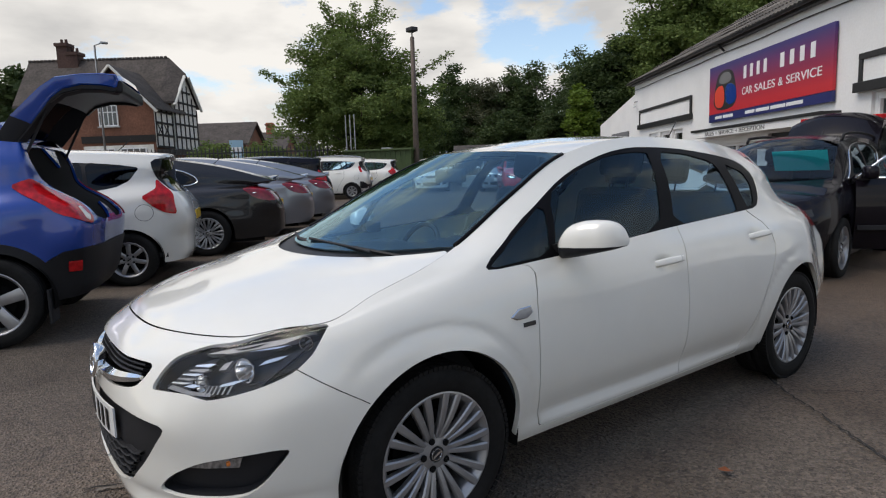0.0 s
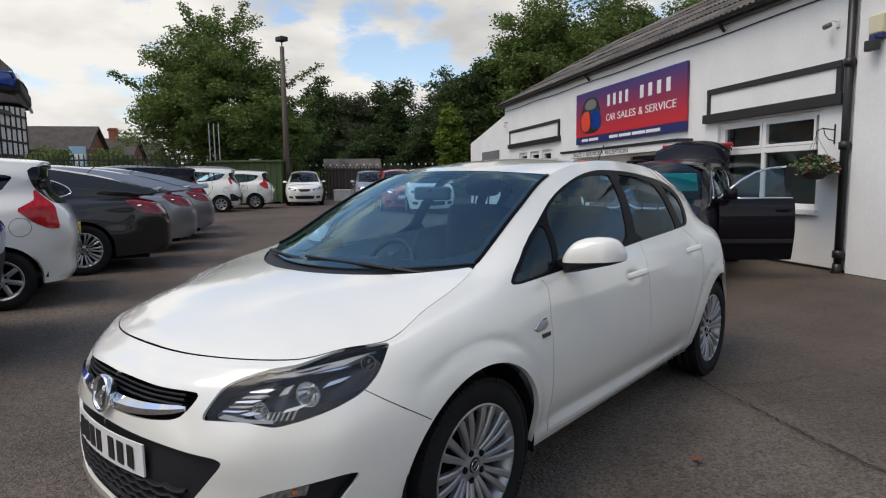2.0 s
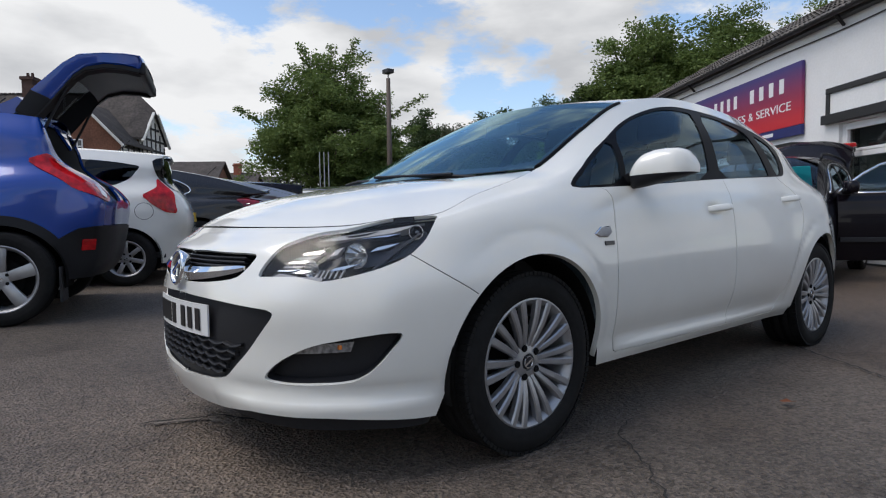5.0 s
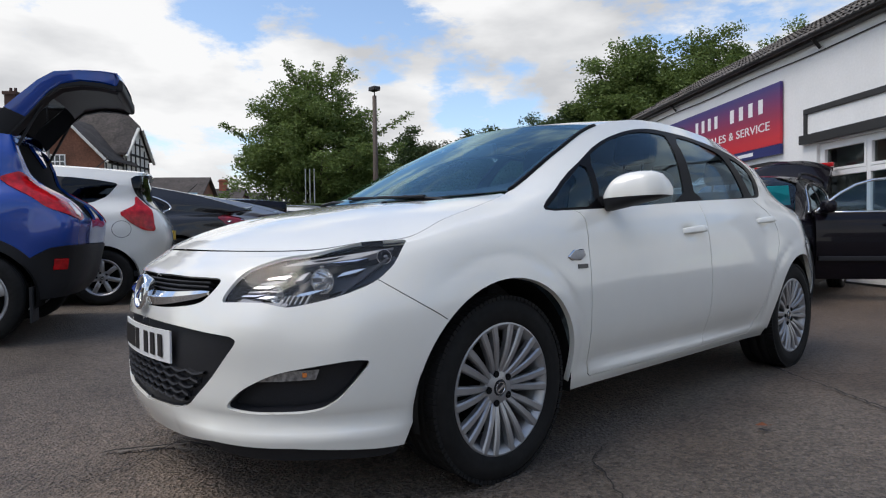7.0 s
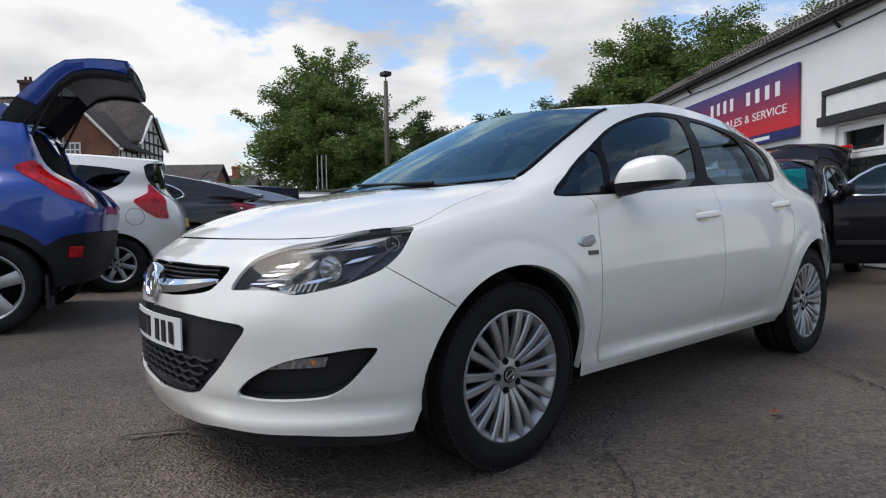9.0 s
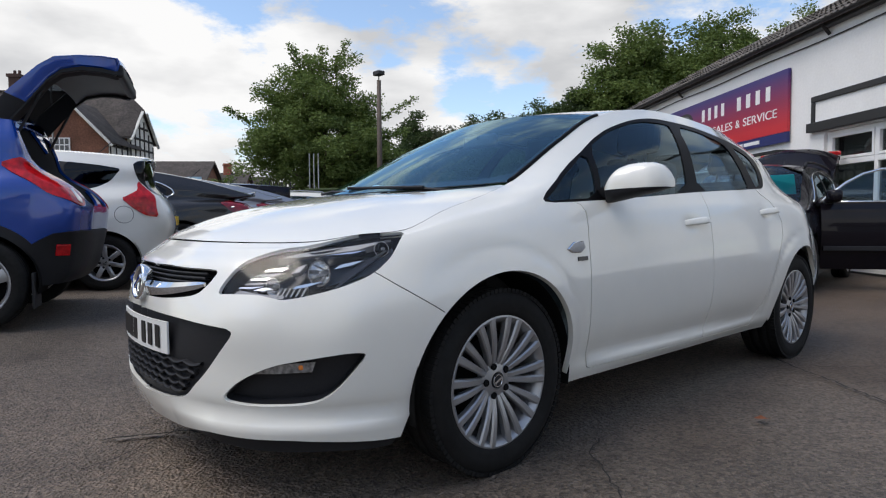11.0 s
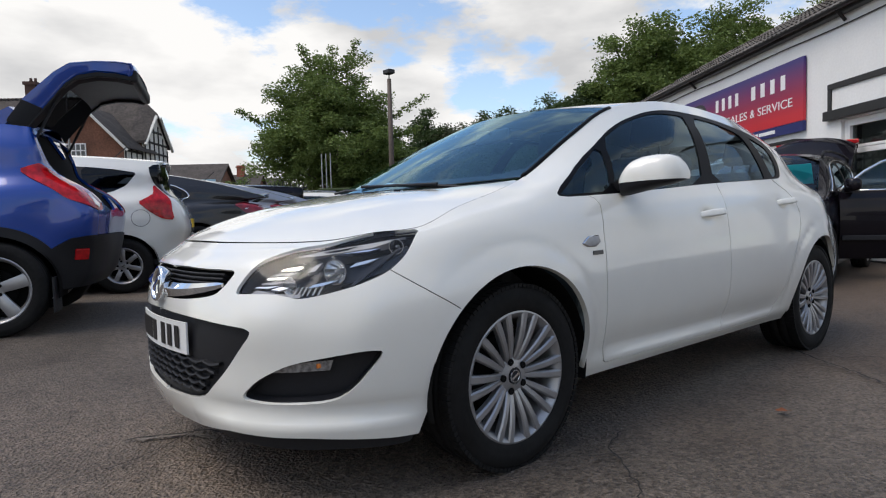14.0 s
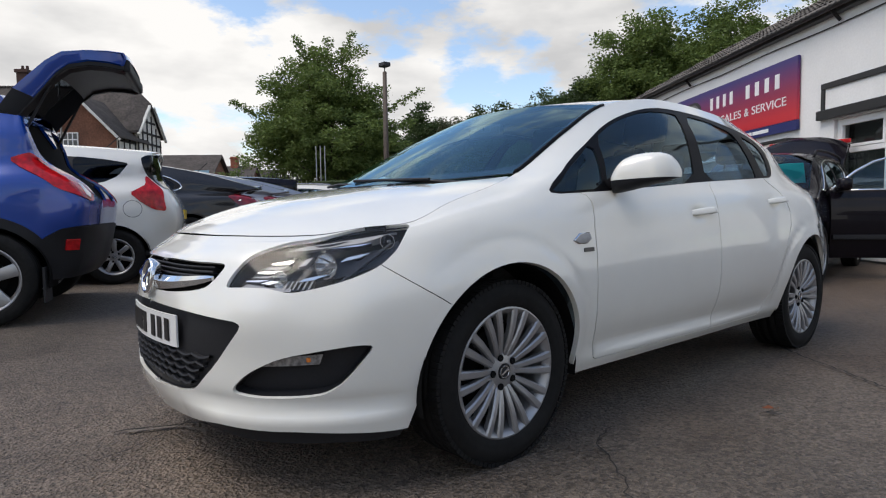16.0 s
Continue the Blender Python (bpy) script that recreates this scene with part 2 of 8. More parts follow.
def inside(poly, pts):
    poly = np.asarray(poly, float)
    x, y = pts[:, 0], pts[:, 1]
    res = np.zeros(len(pts), bool)
    for (x0, y0), (x1, y1) in zip(poly, np.roll(poly, -1, 0)):
        cond = (y0 > y) != (y1 > y)
        with np.errstate(divide="ignore", invalid="ignore"):
            xi = (x1 - x0) * (y - y0) / (y1 - y0) + x0
        res ^= cond & (x < xi)
    return res


def rounded(pts, times=2, cut=0.25, closed=True):
    """Cuts the corners of an outline."""
    pts = [np.asarray(p, float) for p in pts]
    for _ in range(times):
        out = []
        n = len(pts)
        if not closed:
            out.append(pts[0])
        for i in range(n if closed else n - 1):
            a, b = pts[i], pts[(i + 1) % n]
            out += [a + (b - a) * cut, a + (b - a) * (1 - cut)]
        if not closed:
            out.append(pts[-1])
        pts = out
    return pts


def resample(pts, step, closed=True):
    pts = [np.asarray(p, float) for p in pts]
    if closed:
        pts = pts + [pts[0]]
    out = []
    for a, b in zip(pts, pts[1:]):
        n = max(1, int(np.linalg.norm(b - a) / step))
        out += [a + (b - a) * i / n for i in range(n)]
    if not closed:
        out.append(pts[-1])
    return out


class Shell:
    """The side of a car's body, from the middle of its nose round to the middle of its tail, as a smooth surface through a net of points."""

    def __init__(self, net, fit=None, dent=None):
        self.fit, self.dent = fit or (lambda i, v: v), dent
        p = np.array([[[self.fit(i, q[i]) for i in range(3)] for q in row] for row in net], float)
        flip = np.array([-1, 1, 1.0])
        self.p = np.concatenate([p[:, 1:2] * flip, p, p[:, -2:-1] * flip], 1)
        du = np.linalg.norm(np.diff(self.p, axis=1), axis=2).mean(0)
        self.u = np.concatenate([[0], np.cumsum(du)]) - du[0]
        dv = np.linalg.norm(np.diff(self.p, axis=0), axis=2).mean(1)
        self.v = np.concatenate([[0], np.cumsum(dv)])
        self.u0, self.u1, self.v1 = 0.0, self.u[-2], self.v[-1]
        gu, gv = np.meshgrid(np.linspace(self.u0, self.u1, 420), np.linspace(0, self.v1, 110))
        self.guv = np.stack([gu.ravel(), gv.ravel()], 1)
        self.gp = self.at(self.guv)

    def at(self, uv):
        uv = np.asarray(uv, float).reshape(-1, 2)
        wu, wv = weights(self.u, uv[:, 0]), weights(self.v, uv[:, 1])
        q = np.einsum("nr,nc,rcd->nd", wv, wu, self.p, optimize=True)
        if self.dent:
            dx, dy = self.dent(*q.T)
            q[:, 0] += dx * np.sign(q[:, 0])
            q[:, 1] += dy
        return q

    def normal(self, uv):
        uv = np.asarray(uv, float).reshape(-1, 2)
        e = 0.004
        a = uv.copy(); b = uv.copy(); c = uv.copy(); d = uv.copy()
        a[:, 0] -= e; b[:, 0] += e; c[:, 1] = np.maximum(c[:, 1] - e, 0); d[:, 1] = np.minimum(d[:, 1] + e, self.v1)
        n = np.cross(self.at(b) - self.at(a), self.at(d) - self.at(c))
        return n / np.maximum(np.linalg.norm(n, axis=1, keepdims=True), 1e-9)

    def find(self, pts, ymax=99.0, ymin=-99.0):
        """The parameters of the surface's points nearest to places; a coordinate that is None does not count."""
        out = []
        ok = (self.gp[:, 1] <= ymax) & (self.gp[:, 1] >= ymin)
        guv, gp = self.guv[ok], self.gp[ok]
        for p in pts:
            use = [i for i in range(3) if p[i] is not None]
            tgt = np.array([self.fit(i, p[i]) for i in use], float)
            uv = guv[((gp[:, use] - tgt) ** 2).sum(1).argmin()].copy()
            for _ in range(5):
                s = self.at([uv])[0][use]
                j = np.stack([(self.at([uv + (0.003, 0)])[0][use] - s) / 0.003, (self.at([uv + (0, 0.003)])[0][use] - s) / 0.003], 1)
                step = np.linalg.lstsq(j, tgt - s, rcond=None)[0]
                uv = uv + np.clip(step, -0.03, 0.03)
                uv[0] = np.clip(uv[0], self.u0, self.u1)
                uv[1] = np.clip(uv[1], 0, self.v1)
            out.append(uv)
        return out

    def outline(self, pts, smooth=2, step=0.02, cut=0.25, **kw):
        return np.array(resample(rounded(self.find(pts, **kw), smooth, cut), step))

    def strip(self, pts, width, smooth=1, step=0.03, **kw):
        """The outline of a narrow band along a line."""
        q = np.array(resample(rounded(self.find(pts, **kw), smooth, closed=False), step, closed=False))
        d = np.gradient(q, axis=0)
        d /= np.maximum(np.linalg.norm(d, axis=1, keepdims=True), 1e-9)
        n = np.stack([-d[:, 1], d[:, 0]], 1) * width / 2
        return np.concatenate([q + n, (q - n)[::-1]])

    def pieces(self, loops, step):
        """Triangles of the surface, cut along all the loops: parameters and corner numbers."""
        from mathutils.geometry import delaunay_2d_cdt
        nu, nv = int((self.u1 - self.u0) / step), int(self.v1 / step)
        gu = np.linspace(self.u0, self.u1, nu + 1)
        gv = np.linspace(0, self.v1, nv + 1)
        vs = [(a, b) for b in gv for a in gu]
        es = []
        for lp in loops:
            k = len(vs)
            lp = [(float(np.clip(a, self.u0, self.u1)), float(np.clip(b, 0, self.v1))) for a, b in lp]
            vs += lp
            es += [(k + i, k + (i + 1) % len(lp)) for i in range(len(lp))]
        r = delaunay_2d_cdt([Vector(v) for v in vs], es, [], 0, 1e-5)
        return np.array([tuple(v) for v in r[0]]), np.array([tuple(f) for f in r[2] if len(f) == 3])


def shell_mesh(name, shell, uv, tris, material, parent, side=1, depth=0.0, wall=0.0, label="", both=False, off=0.0):
    """One piece of the shell as a mesh; side -1 mirrors it, both joins the two sides; wall: how far its rim is drawn in."""
    if len(tris) == 0:
        return None
    used, inv = np.unique(tris, return_inverse=True)
    f = inv.reshape(-1, 3)
    p, n = shell.at(uv[used]), shell.normal(uv[used])
    verts = p + n * (off - depth)
    norms = n.copy()
    faces = [tuple(t) for t in f]
    c = np.cross(verts[f[:, 1]] - verts[f[:, 0]], verts[f[:, 2]] - verts[f[:, 0]])
    up = (c * n[f[:, 0]]).sum(1) < 0
    faces = [(a, c2, b) if r else (a, b, c2) for (a, b, c2), r in zip(faces, up)]
    if wall:
        cnt = {}
        for t in faces:
            for a, b in ((t[0], t[1]), (t[1], t[2]), (t[2], t[0])):
                cnt[(a, b)] = cnt.get((a, b), 0) + 1
        rim = [(a, b) for a, b in cnt if (b, a) not in cnt]
        rim = [(a, b) for a, b in rim if not (abs(p[a][0]) < 1e-3 and abs(p[b][0]) < 1e-3)]
        top = {}
        ev, en = [], []
        for a, b in rim:
            for k in (a, b):
                if k not in top:
                    base = len(verts) + len(ev)
                    top[k] = base
                    ev += [verts[k], verts[k] - n[k] * wall]
                    en += [n[k], n[k]]
        wn = {}
        for a, b in rim:
            d = verts[b] - verts[a]
            m = np.cross(d, n[a]); m /= max(np.linalg.norm(m), 1e-9)
            if wall < 0:
                m = -m
            for k in (a, b):
                wn[k] = wn.get(k, 0) + m
            faces.append((top[b], top[a], top[a] + 1, top[b] + 1))
        if ev:
            base = len(verts)
            verts = np.concatenate([verts, np.array(ev)])
            en = np.array(en)
            for k, m in wn.items():
                m = m / max(np.linalg.norm(m), 1e-9)
                en[top[k] - base] = m
                en[top[k] - base + 1] = m
            norms = np.concatenate([norms, en])
    flip = np.array([-1, 1, 1.0])
    if both:
        k = len(verts)
        verts = np.concatenate([verts, verts * flip])
        norms = np.concatenate([norms, norms * flip])
        faces = faces + [tuple(i + k for i in reversed(t)) for t in faces]
    elif side < 0:
        verts, norms = verts * flip, norms * flip
        faces = [tuple(reversed(t)) for t in faces]
    return mesh_object(name, verts, faces, material, parent, label, True, norms)


def plan_mesh(name, outline, height, step, material, parent, label=""):
    """A sheet over a plan outline, at the height that a function gives."""
    from mathutils.geometry import delaunay_2d_cdt
    o = np.array(outline)
    lo, hi = o.min(0), o.max(0)
    gx, gy = np.meshgrid(np.arange(lo[0], hi[0], step), np.arange(lo[1], hi[1], step))
    g = np.stack([gx.ravel(), gy.ravel()], 1)
    g = g[inside(o, g)]
    vs = [Vector(v) for v in np.concatenate([o, g])]
    r = delaunay_2d_cdt(vs, [(i, (i + 1) % len(o)) for i in range(len(o))], [], 0, 1e-5)
    v = np.array([tuple(q) for q in r[0]])
    t = np.array([tuple(f) for f in r[2] if len(f) == 3])
    t = t[inside(o, v[t].mean(1))]
    z = height(v[:, 0], v[:, 1])
    e = 0.004
    n = np.stack([-(height(v[:, 0] + e, v[:, 1]) - height(v[:, 0] - e, v[:, 1])) / (2 * e), -(height(v[:, 0], v[:, 1] + e) - height(v[:, 0], v[:, 1] - e)) / (2 * e), np.ones(len(v))], 1)
    n /= np.linalg.norm(n, axis=1, keepdims=True)
    return mesh_object(name, np.column_stack([v, z]), t, material, parent, label, True, n)


def patch(name, fn, nu, nv, material, parent, label="", keep=None):
    """A smooth sheet from fn(s, t) with s from -1 to 1 and t from 0 to 1."""
    s, t = np.meshgrid(np.linspace(-1, 1, nu + 1), np.linspace(0, 1, nv + 1))
    s, t = s.ravel(), t.ravel()
    p = fn(s, t)
    e = 1e-3
    n = np.cross(fn(np.clip(s + e, -1, 1), t) - fn(np.clip(s - e, -1, 1), t), fn(s, np.clip(t + e, 0, 1)) - fn(s, np.clip(t - e, 0, 1)))
    n /= np.maximum(np.linalg.norm(n, axis=1, keepdims=True), 1e-9)
    f = []
    for j in range(nv):
        for i in range(nu):
            a = j * (nu + 1) + i
            if keep is None or keep(-1 + 2 * (i + 0.5) / nu, (j + 0.5) / nv):
                f.append((a, a + 1, a + nu + 2, a + nu + 1))
    return mesh_object(name, p, f, material, parent, label, True, n)


# the net of the white hatchback: rows from the sill up, each from the nose round to the tail
HATCH = [
    [(0, -.905, .20), (.3, -.885, .20), (.55, -.79, .19), (.70, -.62, .185), (.775, -.42, .18), (.80, -.2, .225), (.805, .05, .235), (.80, .45, .24), (.80, .75, .24), (.80, 1.05, .24), (.80, 1.4, .24), (.80, 2.1, .24), (.79, 2.7, .22), (.74, 3.15, .24), (.60, 3.36, .25), (0, 3.42, .25)],
    [(0, -.935, .29), (.3, -.915, .29), (.56, -.81, .29), (.72, -.63, .29), (.80, -.42, .29), (.83, -.2, .29), (.84, .05, .29), (.82, .45, .29), (.825, .75, .29), (.828, 1.05, .29), (.83, 1.4, .29), (.835, 2.1, .30), (.835, 2.7, .30), (.765, 3.12, .32), (.62, 3.42, .33), (0, 3.48, .33)],
    [(0, -.95, .46), (.3, -.925, .46), (.565, -.815, .46), (.735, -.64, .47), (.825, -.42, .47), (.875, -.2, .48), (.893, .05, .48), (.862, .45, .47), (.862, .75, .47), (.866, 1.05, .47), (.87, 1.4, .47), (.88, 2.1, .48), (.893, 2.7, .49), (.805, 3.12, .50), (.66, 3.43, .50), (0, 3.50, .50)],
    [(0, -.945, .575), (.3, -.918, .575), (.57, -.815, .58), (.74, -.62, .60), (.828, -.42, .62), (.878, -.2, .63), (.898, .05, .64), (.872, .45, .62), (.872, .75, .62), (.875, 1.05, .62), (.878, 1.4, .62), (.888, 2.1, .64), (.895, 2.7, .66), (.79, 3.10, .66), (.67, 3.42, .66), (0, 3.49, .66)],
    [(0, -.925, .67), (.3, -.895, .67), (.60, -.745, .685), (.735, -.565, .705), (.808, -.40, .73), (.856, -.2, .75), (.872, .05, .77), (.858, .45, .76), (.86, .75, .765), (.863, 1.05, .77), (.866, 1.4, .78), (.875, 2.1, .80), (.88, 2.7, .82), (.765, 3.09, .82), (.65, 3.38, .82), (0, 3.45, .82)],
    [(0, -.885, .745), (.3, -.86, .745), (.598, -.685, .762), (.712, -.515, .79), (.788, -.385, .80), (.83, -.2, .835), (.845, .05, .86), (.838, .42, .87), (.838, .75, .88), (.84, 1.05, .89), (.842, 1.4, .91), (.845, 2.1, .94), (.835, 2.7, .95), (.705, 3.09, .97), (.55, 3.29, .97), (0, 3.36, .97)],
    [(0, -.835, .79), (.3, -.80, .79), (.604, -.648, .80), (.694, -.498, .822), (.768, -.37, .838), (.798, -.2, .88), (.805, .05, .925), (.80, .32, .955), (.80, .68, .972), (.80, 1.0, .99), (.798, 1.38, 1.012), (.785, 2.2, 1.05), (.715, 2.68, 1.08), (.54, 2.99, 1.10), (.42, 3.12, 1.10), (0, 3.20, 1.10)],
    [(0, -.80, .815), (.3, -.765, .815), (.583, -.618, .818), (.675, -.485, .84), (.745, -.362, .855), (.74, -.2, .915), (.72, .02, .975), (.655, .25, 1.045), (.61, .58, 1.22), (.56, .93, 1.375), (.545, 1.4, 1.455), (.53, 2.1, 1.44), (.47, 2.6, 1.395), (.425, 2.88, 1.347), (.35, 2.99, 1.318), (0, 3.04, 1.31)],
]


def with_glasshouse(net, first=7, bulge=0.03):
    """Adds a bowed row half-way up the side windows."""
    low, top = net[-2], net[-1]
    mid = []
    for i, (a, b) in enumerate(zip(low, top)):
        k = bulge if i >= first else 0.0
        k *= min(1, a[0] / 0.4)
        mid.append(((a[0] + b[0]) / 2 + k, (a[1] + b[1]) / 2, (a[2] + b[2]) / 2 + k * 0.25))
    return net[:-1] + [mid, top]


def top_edge(shell, y0, y1, n=60):
    """The shell's upper edge between two stations."""
    uv = np.stack([np.linspace(shell.u0, shell.u1, 900), np.full(900, shell.v1)], 1)
    p = shell.at(uv)
    k = (p[:, 1] >= y0) & (p[:, 1] <= y1)
    p = p[k]
    q = np.linspace(0, len(p) - 1, n).astype(int)
    return p[q]


def add_spoke(bm, r0, r1, w0, w1, ang, x0, x1, thick):
    """A tapered wheel spoke that bows outward between the hub and the rim."""
    rows = []
    for k in range(7):
        t = k / 6
        r = r0 + (r1 - r0) * t
        w = w0 + (w1 - w0) * t
        x = x0 + (x1 - x0) * t + 0.010 * math.sin(math.pi * t)
        row = []
        for sy, sx in ((-1, -1), (-1, 0.55), (-0.62, 1), (0.62, 1), (1, 0.55), (1, -1)):
            lx = x + (sx - 1) * thick / 2
            a = Vector((lx, sy * w / 2, r))
            row.append(bm.verts.new(Matrix.Rotation(ang, 3, "X") @ a))
        rows.append(row)
    for a, b in zip(rows, rows[1:]):
        for i in range(6):
            j = (i + 1) % 6
            bm.faces.new((a[i], a[j], b[j], b[i]))


def tread_profile(R, W, r_in):
    return [(r_in, -W * 0.42), (r_in + 0.012, -W * 0.47), (R - 0.055, -W * 0.5), (R - 0.02, -W * 0.47), (R - 0.006, -W * 0.42), (R, -W * 0.33), (R, -W * 0.26), (R - 0.007, -W * 0.255), (R - 0.007, -W * 0.22), (R, -W * 0.215), (R, -W * 0.03),
            (R - 0.007, -W * 0.025), (R - 0.007, W * 0.025), (R, W * 0.03), (R, W * 0.215), (R - 0.007, W * 0.22), (R - 0.007, W * 0.255), (R, W * 0.26), (R, W * 0.33), (R - 0.006, W * 0.42), (R - 0.02, W * 0.47), (R - 0.045, W * 0.498), (R - 0.055, W * 0.5), (R - 0.062, W * 0.492), (r_in + 0.03, W * 0.49), (r_in + 0.012, W * 0.47), (r_in, W * 0.42)]


def wheel(parent, place, R, rim_r, W, style, side=1, seg=48):
    """A wheel, outer face to +x (side -1 turns it round)."""
    m = Matrix.Translation(place) @ (Matrix.Rotation(math.pi, 4, "Z") if side < 0 else Matrix.Identity(4))
    bm = bmesh.new()
    add_lathe(bm, tread_profile(R, W, rim_r - 0.004), seg)
    tyre = part("tyre", bm, M_RUBBER, parent, "", True)
    tyre.matrix_local = m
    if style == "fan" and seg > 40:
        bm = bmesh.new()
        for k in range(96):
            for sg in (-1, 1):
                add_box(bm, (sg * W * 0.37 - 0.022, -0.0085, R - 0.013), (sg * W * 0.37 + 0.022, 0.0085, R + 0.001), Matrix.Rotation(2 * math.pi * (k + 0.25 * sg) / 96, 4, "X"))
        tagged(part("tread", bm, M_RUBBER, tyre), kind="stuff")
    bm = bmesh.new()
    o = W * 0.46
    add_lathe(bm, [(rim_r - 0.03, -o), (rim_r, -o), (rim_r - 0.012, -o + 0.015), (rim_r - 0.04, -0.02), (rim_r - 0.028, o - 0.03), (rim_r - 0.014, o - 0.006), (rim_r - 0.004, o), (rim_r + 0.002, o - 0.002), (rim_r + 0.002, o - 0.012)], seg)
    hub_x = o - 0.022
    if style == "fan":
        for k in range(10):
            for s in (-1, 1):
                add_spoke(bm, 0.045, rim_r - 0.003, 0.019, 0.031, 2 * math.pi * (k + 0.5) / 10 + s * 0.128, hub_x - 0.008, o + 0.001, 0.024)
        add_lathe(bm, [(0.072, hub_x - 0.03), (0.070, hub_x - 0.008), (0.040, hub_x + 0.001), (0.031, hub_x + 0.002), (0.029, hub_x - 0.004), (0.0005, hub_x - 0.004)], 40)
    else:
        n = 5 if style == "five" else (7 if style == "seven" else 10)
        wd = {"five": 0.085, "seven": 0.045, "ten": 0.026}[style]
        for k in range(n):
            if style == "five":
                add_spoke(bm, 0.04, rim_r - 0.012, wd * 0.85, wd * 1.15, 2 * math.pi * k / n, hub_x - 0.004, o - 0.012, 0.03)
            else:
                add_spoke(bm, 0.04, rim_r - 0.012, wd, wd * 1.1, 2 * math.pi * k / n, hub_x - 0.004, o - 0.012, 0.025)
        add_lathe(bm, [(0.07, hub_x - 0.03), (0.066, hub_x - 0.004), (0.03, hub_x + 0.002), (0.0005, hub_x + 0.002)], 28)
    rim = part("rim", bm, M_ALLOY, tyre)
    for p in rim.data.polygons:
        p.use_smooth = True
    rim.data.set_sharp_from_angle(angle=0.6)
    bm = bmesh.new()
    add_lathe(bm, [(rim_r - 0.045, -0.02), (0.06, -0.03), (0.06, 0.0), (0.0005, 0.0)], 28)
    add_lathe(bm, [(0.145, 0.002), (0.145, 0.018), (0.07, 0.018)], 32)
    part("brake_disc", bm, M_GAP, tyre)
    bolt = None
    for k in range(5):
        a = 2 * math.pi * (k + 0.5) / 5
        if bolt is None:
            bm = bmesh.new()
            add_lathe(bm, [(0.0125, hub_x - 0.012), (0.0125, hub_x + 0.003), (0.0105, hub_x + 0.005), (0.0005, hub_x + 0.004)], 10)
            o = part("wheel_bolt", bm, M_GAP, tyre)
            bolt = o.data
        else:
            o = new("wheel_bolt", bolt)
            o.parent = tyre
        o.location = (0, 0.054 * math.cos(a), 0.054 * math.sin(a))
    bm = bmesh.new()
    add_lathe(bm, [(0.028, hub_x - 0.003), (0.026, hub_x + 0.003), (0.018, hub_x + 0.005), (0.0005, hub_x + 0.005)], 24)
    cap = part("centre_cap", bm, M_PLASTIC if style == "fan" else M_ALLOY, tyre, "dark round centre cap")
    bm = bmesh.new()
    add_lathe(bm, [(0.0185, hub_x + 0.0045), (0.0195, hub_x + 0.0065), (0.022, hub_x + 0.0065), (0.023, hub_x + 0.004)], 24)
    add_box(bm, (hub_x + 0.004, -0.017, -0.004), (hub_x + 0.0065, 0.017, 0.004), Matrix.Rotation(0.5, 4, "X"))
    part("cap_ring", bm, M_CHROME, tyre)
    return tyre


def circle_yz(cy, cz, r, n=40):
    return [(None, cy + r * math.cos(2 * math.pi * i / n), cz + r * math.sin(2 * math.pi * i / n)) for i in range(n)]


def arch_loop(shell, cy, cz, r, flat=0.03, spread=0.6):
    """A wheel opening: round above, flaring a little down to the sill."""
    pts = [(None, cy + (r + flat) , 0.12)]
    for i in range(37):
        a = -0.12 + (math.pi + 0.24) * i / 36
        pts.append((None, cy + r * math.cos(a), cz + r * math.sin(a)))
    pts.append((None, cy - (r + flat), 0.12))
    uv = shell.find(pts, ymin=cy - spread, ymax=cy + spread)
    a, b = uv[0], uv[-1]
    a[1] = b[1] = -0.05
    return np.array(resample([a] + uv[1:-1] + [b], 0.025))


def wheel_well(parent, cy, cz, r, x0, x1, side):
    bm = bmesh.new()
    add_lathe(bm, [(r + 0.012, x1), (r + 0.012, x0), (0.02, x0)], 28, Matrix.Translation((0, cy, cz)), -0.22, math.pi + 0.22)
    ob = part("wheel_well", bm, M_GAP, parent)
    if side < 0:
        ob.matrix_local = Matrix.Diagonal((-1, 1, 1, 1))
    return ob


def seat(parent, x, y, z, tilt=12, bench=False, w=0.5):
    bm = bmesh.new()
    add_box(bm, (-w / 2, -0.25, -0.10), (w / 2, 0.28, 0.06), Matrix.Translation((x, y, z)), 0.05)
    add_box(bm, (-w / 2, -0.07, 0.0), (w / 2, 0.07, 0.60), Matrix.Translation((x, y + 0.27, z)) @ Matrix.Rotation(radians(-tilt), 4, "X"), 0.05)
    ob = part("seat", bm, M_SEAT, parent)
    for hx in ((-0.42, 0.0, 0.42) if bench else (0.0,)):
        bm = bmesh.new()
        add_box(bm, (hx - 0.13, -0.05, 0.66), (hx + 0.13, 0.05, 0.84), Matrix.Translation((x, y + 0.27, z)) @ Matrix.Rotation(radians(-tilt), 4, "X"), 0.04)
        for s in (-1, 1):
            add_tube(bm, [Matrix.Translation((x, y + 0.27, z)) @ Matrix.Rotation(radians(-tilt), 4, "X") @ Vector((hx + s * 0.06, 0, q)) for q in (0.56, 0.70)], 0.006, 6)
        part("headrest", bm, M_SEAT, ob)
    return ob


